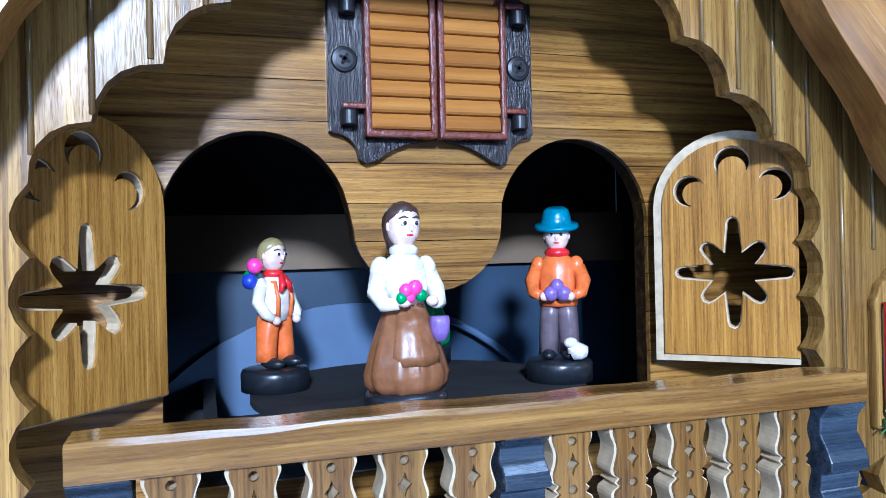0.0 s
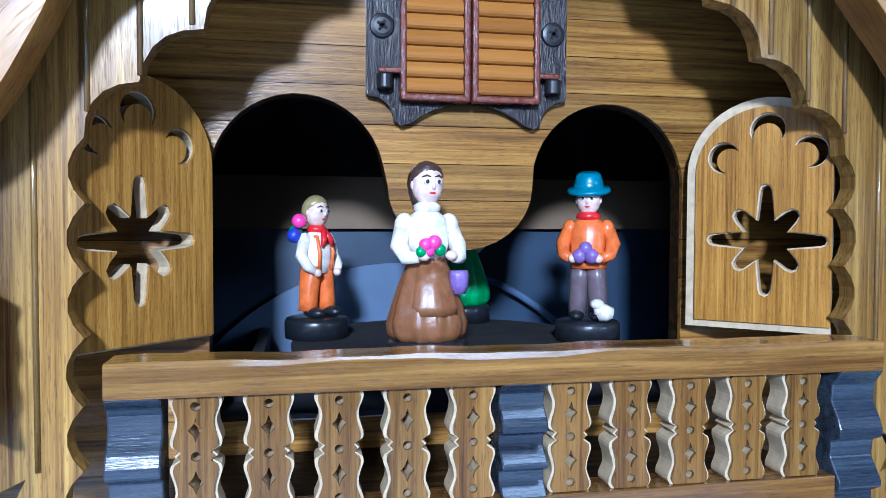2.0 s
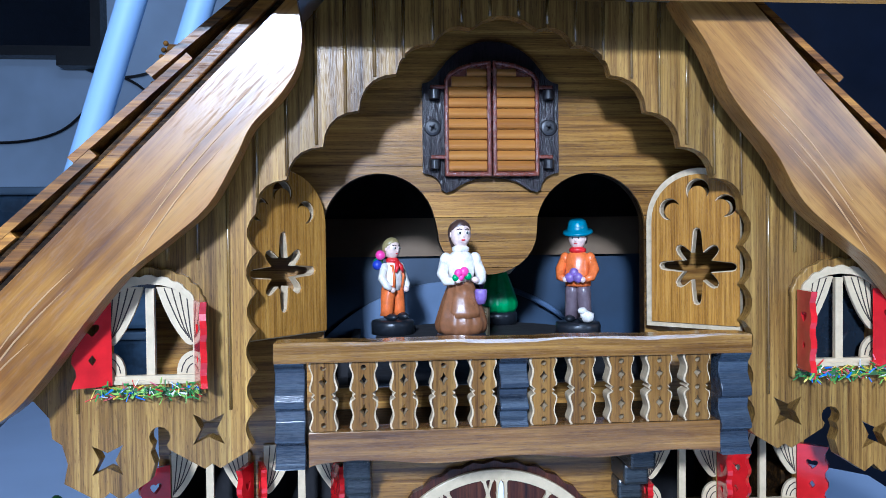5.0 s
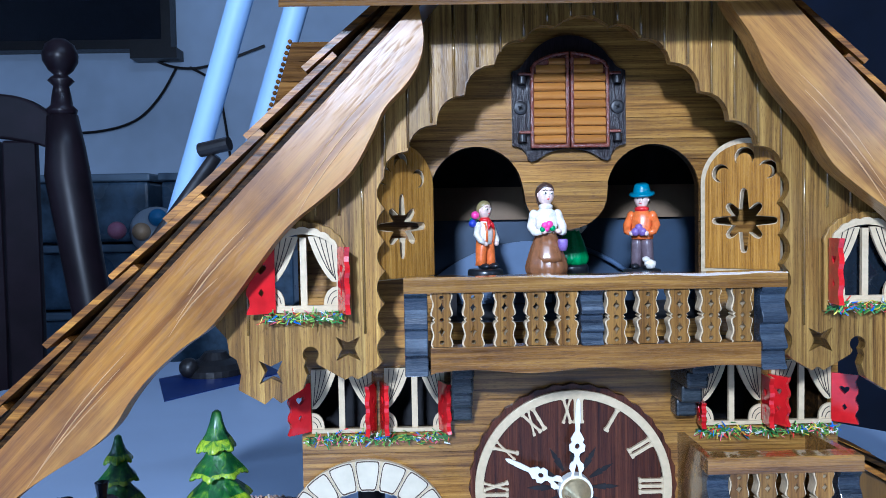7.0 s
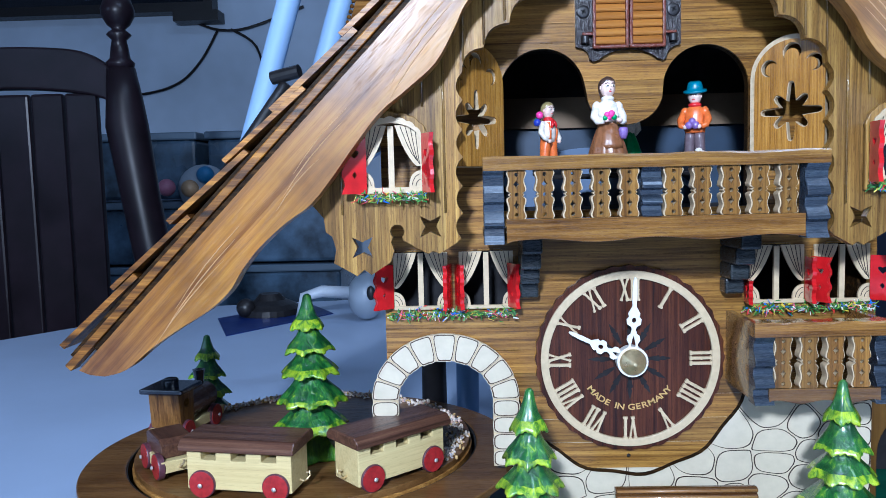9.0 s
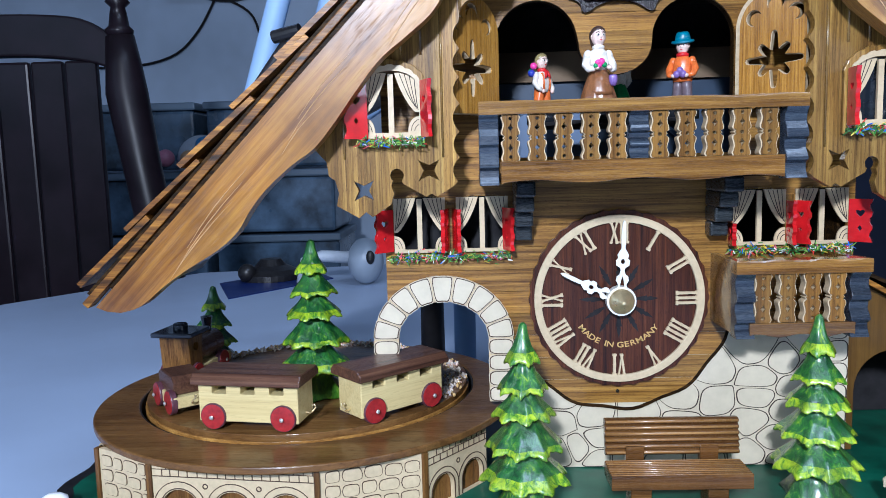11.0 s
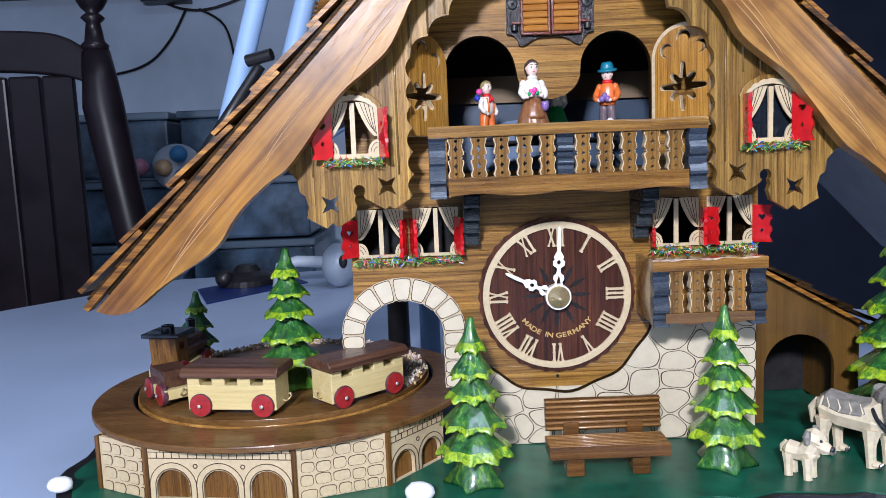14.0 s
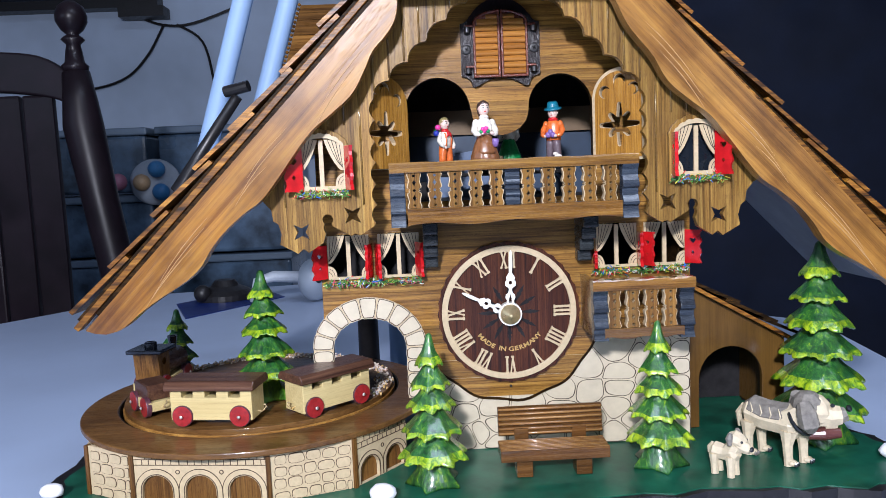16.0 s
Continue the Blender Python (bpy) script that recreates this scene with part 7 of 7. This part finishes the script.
BOXRIM = plain("box_rim", (0.110, 0.155, 0.215), 0.4, 0.15, 6)
CLEAR2 = plain("storage_box_dark", (0.050, 0.085, 0.135), 0.3, 0.8, 11, coat=0.2)
rnd = random.Random(4)
for r, (z0, z1) in enumerate(((-0.76, -0.52), (-0.515, -0.28), (-0.275, -0.05), (-0.045, 0.18), (0.185, 0.42))):
    for cidx in range(3):
        x0 = -1.95 + 0.48 * cidx + rnd.uniform(-0.01, 0.01)
        bx = thing("storage_box", (x0 + 0.22, 2.35, z0), "bluish plastic storage drawer in a stack", "storage box", "stacked storage boxes")
        part("drawer", box(x0, x0 + 0.44, 2.20, 2.60, z0, z1 - 0.03), CLEAR if (r + cidx) % 2 else CLEAR2, bx, bevel=0.012)
        part("rim", box(x0 - 0.008, x0 + 0.448, 2.19, 2.605, z1 - 0.03, z1 - 0.003), BOXRIM, bx, bevel=0.006)
balls = thing("toy_ball_set", (-1.05, 2.15, 0.12), "white toy with blue and pink balls in front of boxes", "toy")
part("holder", ball((-1.00, 2.16, 0.22), 0.075, 18, squash=(1.2, 0.4, 1.1)), plain("toy_white", (0.40, 0.45, 0.52), 0.5, 0.05), balls, smooth=True)
for dx, dz, col, nm in ((0.02, 0.045, (0.06, 0.24, 0.50), "blue"), (0.03, -0.035, (0.05, 0.20, 0.44), "blue"), (-0.035, 0.0, (0.42, 0.28, 0.16), "beige"), (-0.115, 0.005, (0.40, 0.16, 0.24), "pink")):
    part("ball", ball((-1.00 + dx, 2.12, 0.22 + dz), 0.030, 14), plain("ball_" + nm, col, 0.4, 0.1), balls, smooth=True)

# dormer roof glimpsed behind the slope
DORMERWOOD = wood("dormer_shingle", (0.045, 0.018, 0.007), (0.13, 0.058, 0.020), (0.21, 0.10, 0.036), "x", 0.6, 0.5, 0.5, 0.0, True, 0.0, 0.7, 0.06)
dorm = thing("roof_dormer", (-0.15, 0.13, 0.33), "small shingled dormer roof with toothed edge", "roof")
part("slope", plate([[(-0.185, 0.300), (-0.120, 0.300), (-0.120, 0.365), (-0.165, 0.365)]], 0.130, 0.140), DORMERWOOD, dorm)
for k in range(5):
    part("batten", plate([[(-0.185 + 0.004 * k, 0.300 + 0.013 * k), (-0.120, 0.300 + 0.013 * k), (-0.120, 0.3125 + 0.013 * k), (-0.181 + 0.004 * k, 0.3125 + 0.013 * k)]], 0.1255 + 0.0006 * k, 0.1298), DORMERWOOD, dorm)
for k in range(18):
    z = 0.300 + 0.0037 * k
    part("tooth", ball((-0.1865 + 0.0012 * k, 0.1275, z + 0.002), 0.0015, 8), DORMERWOOD, dorm)
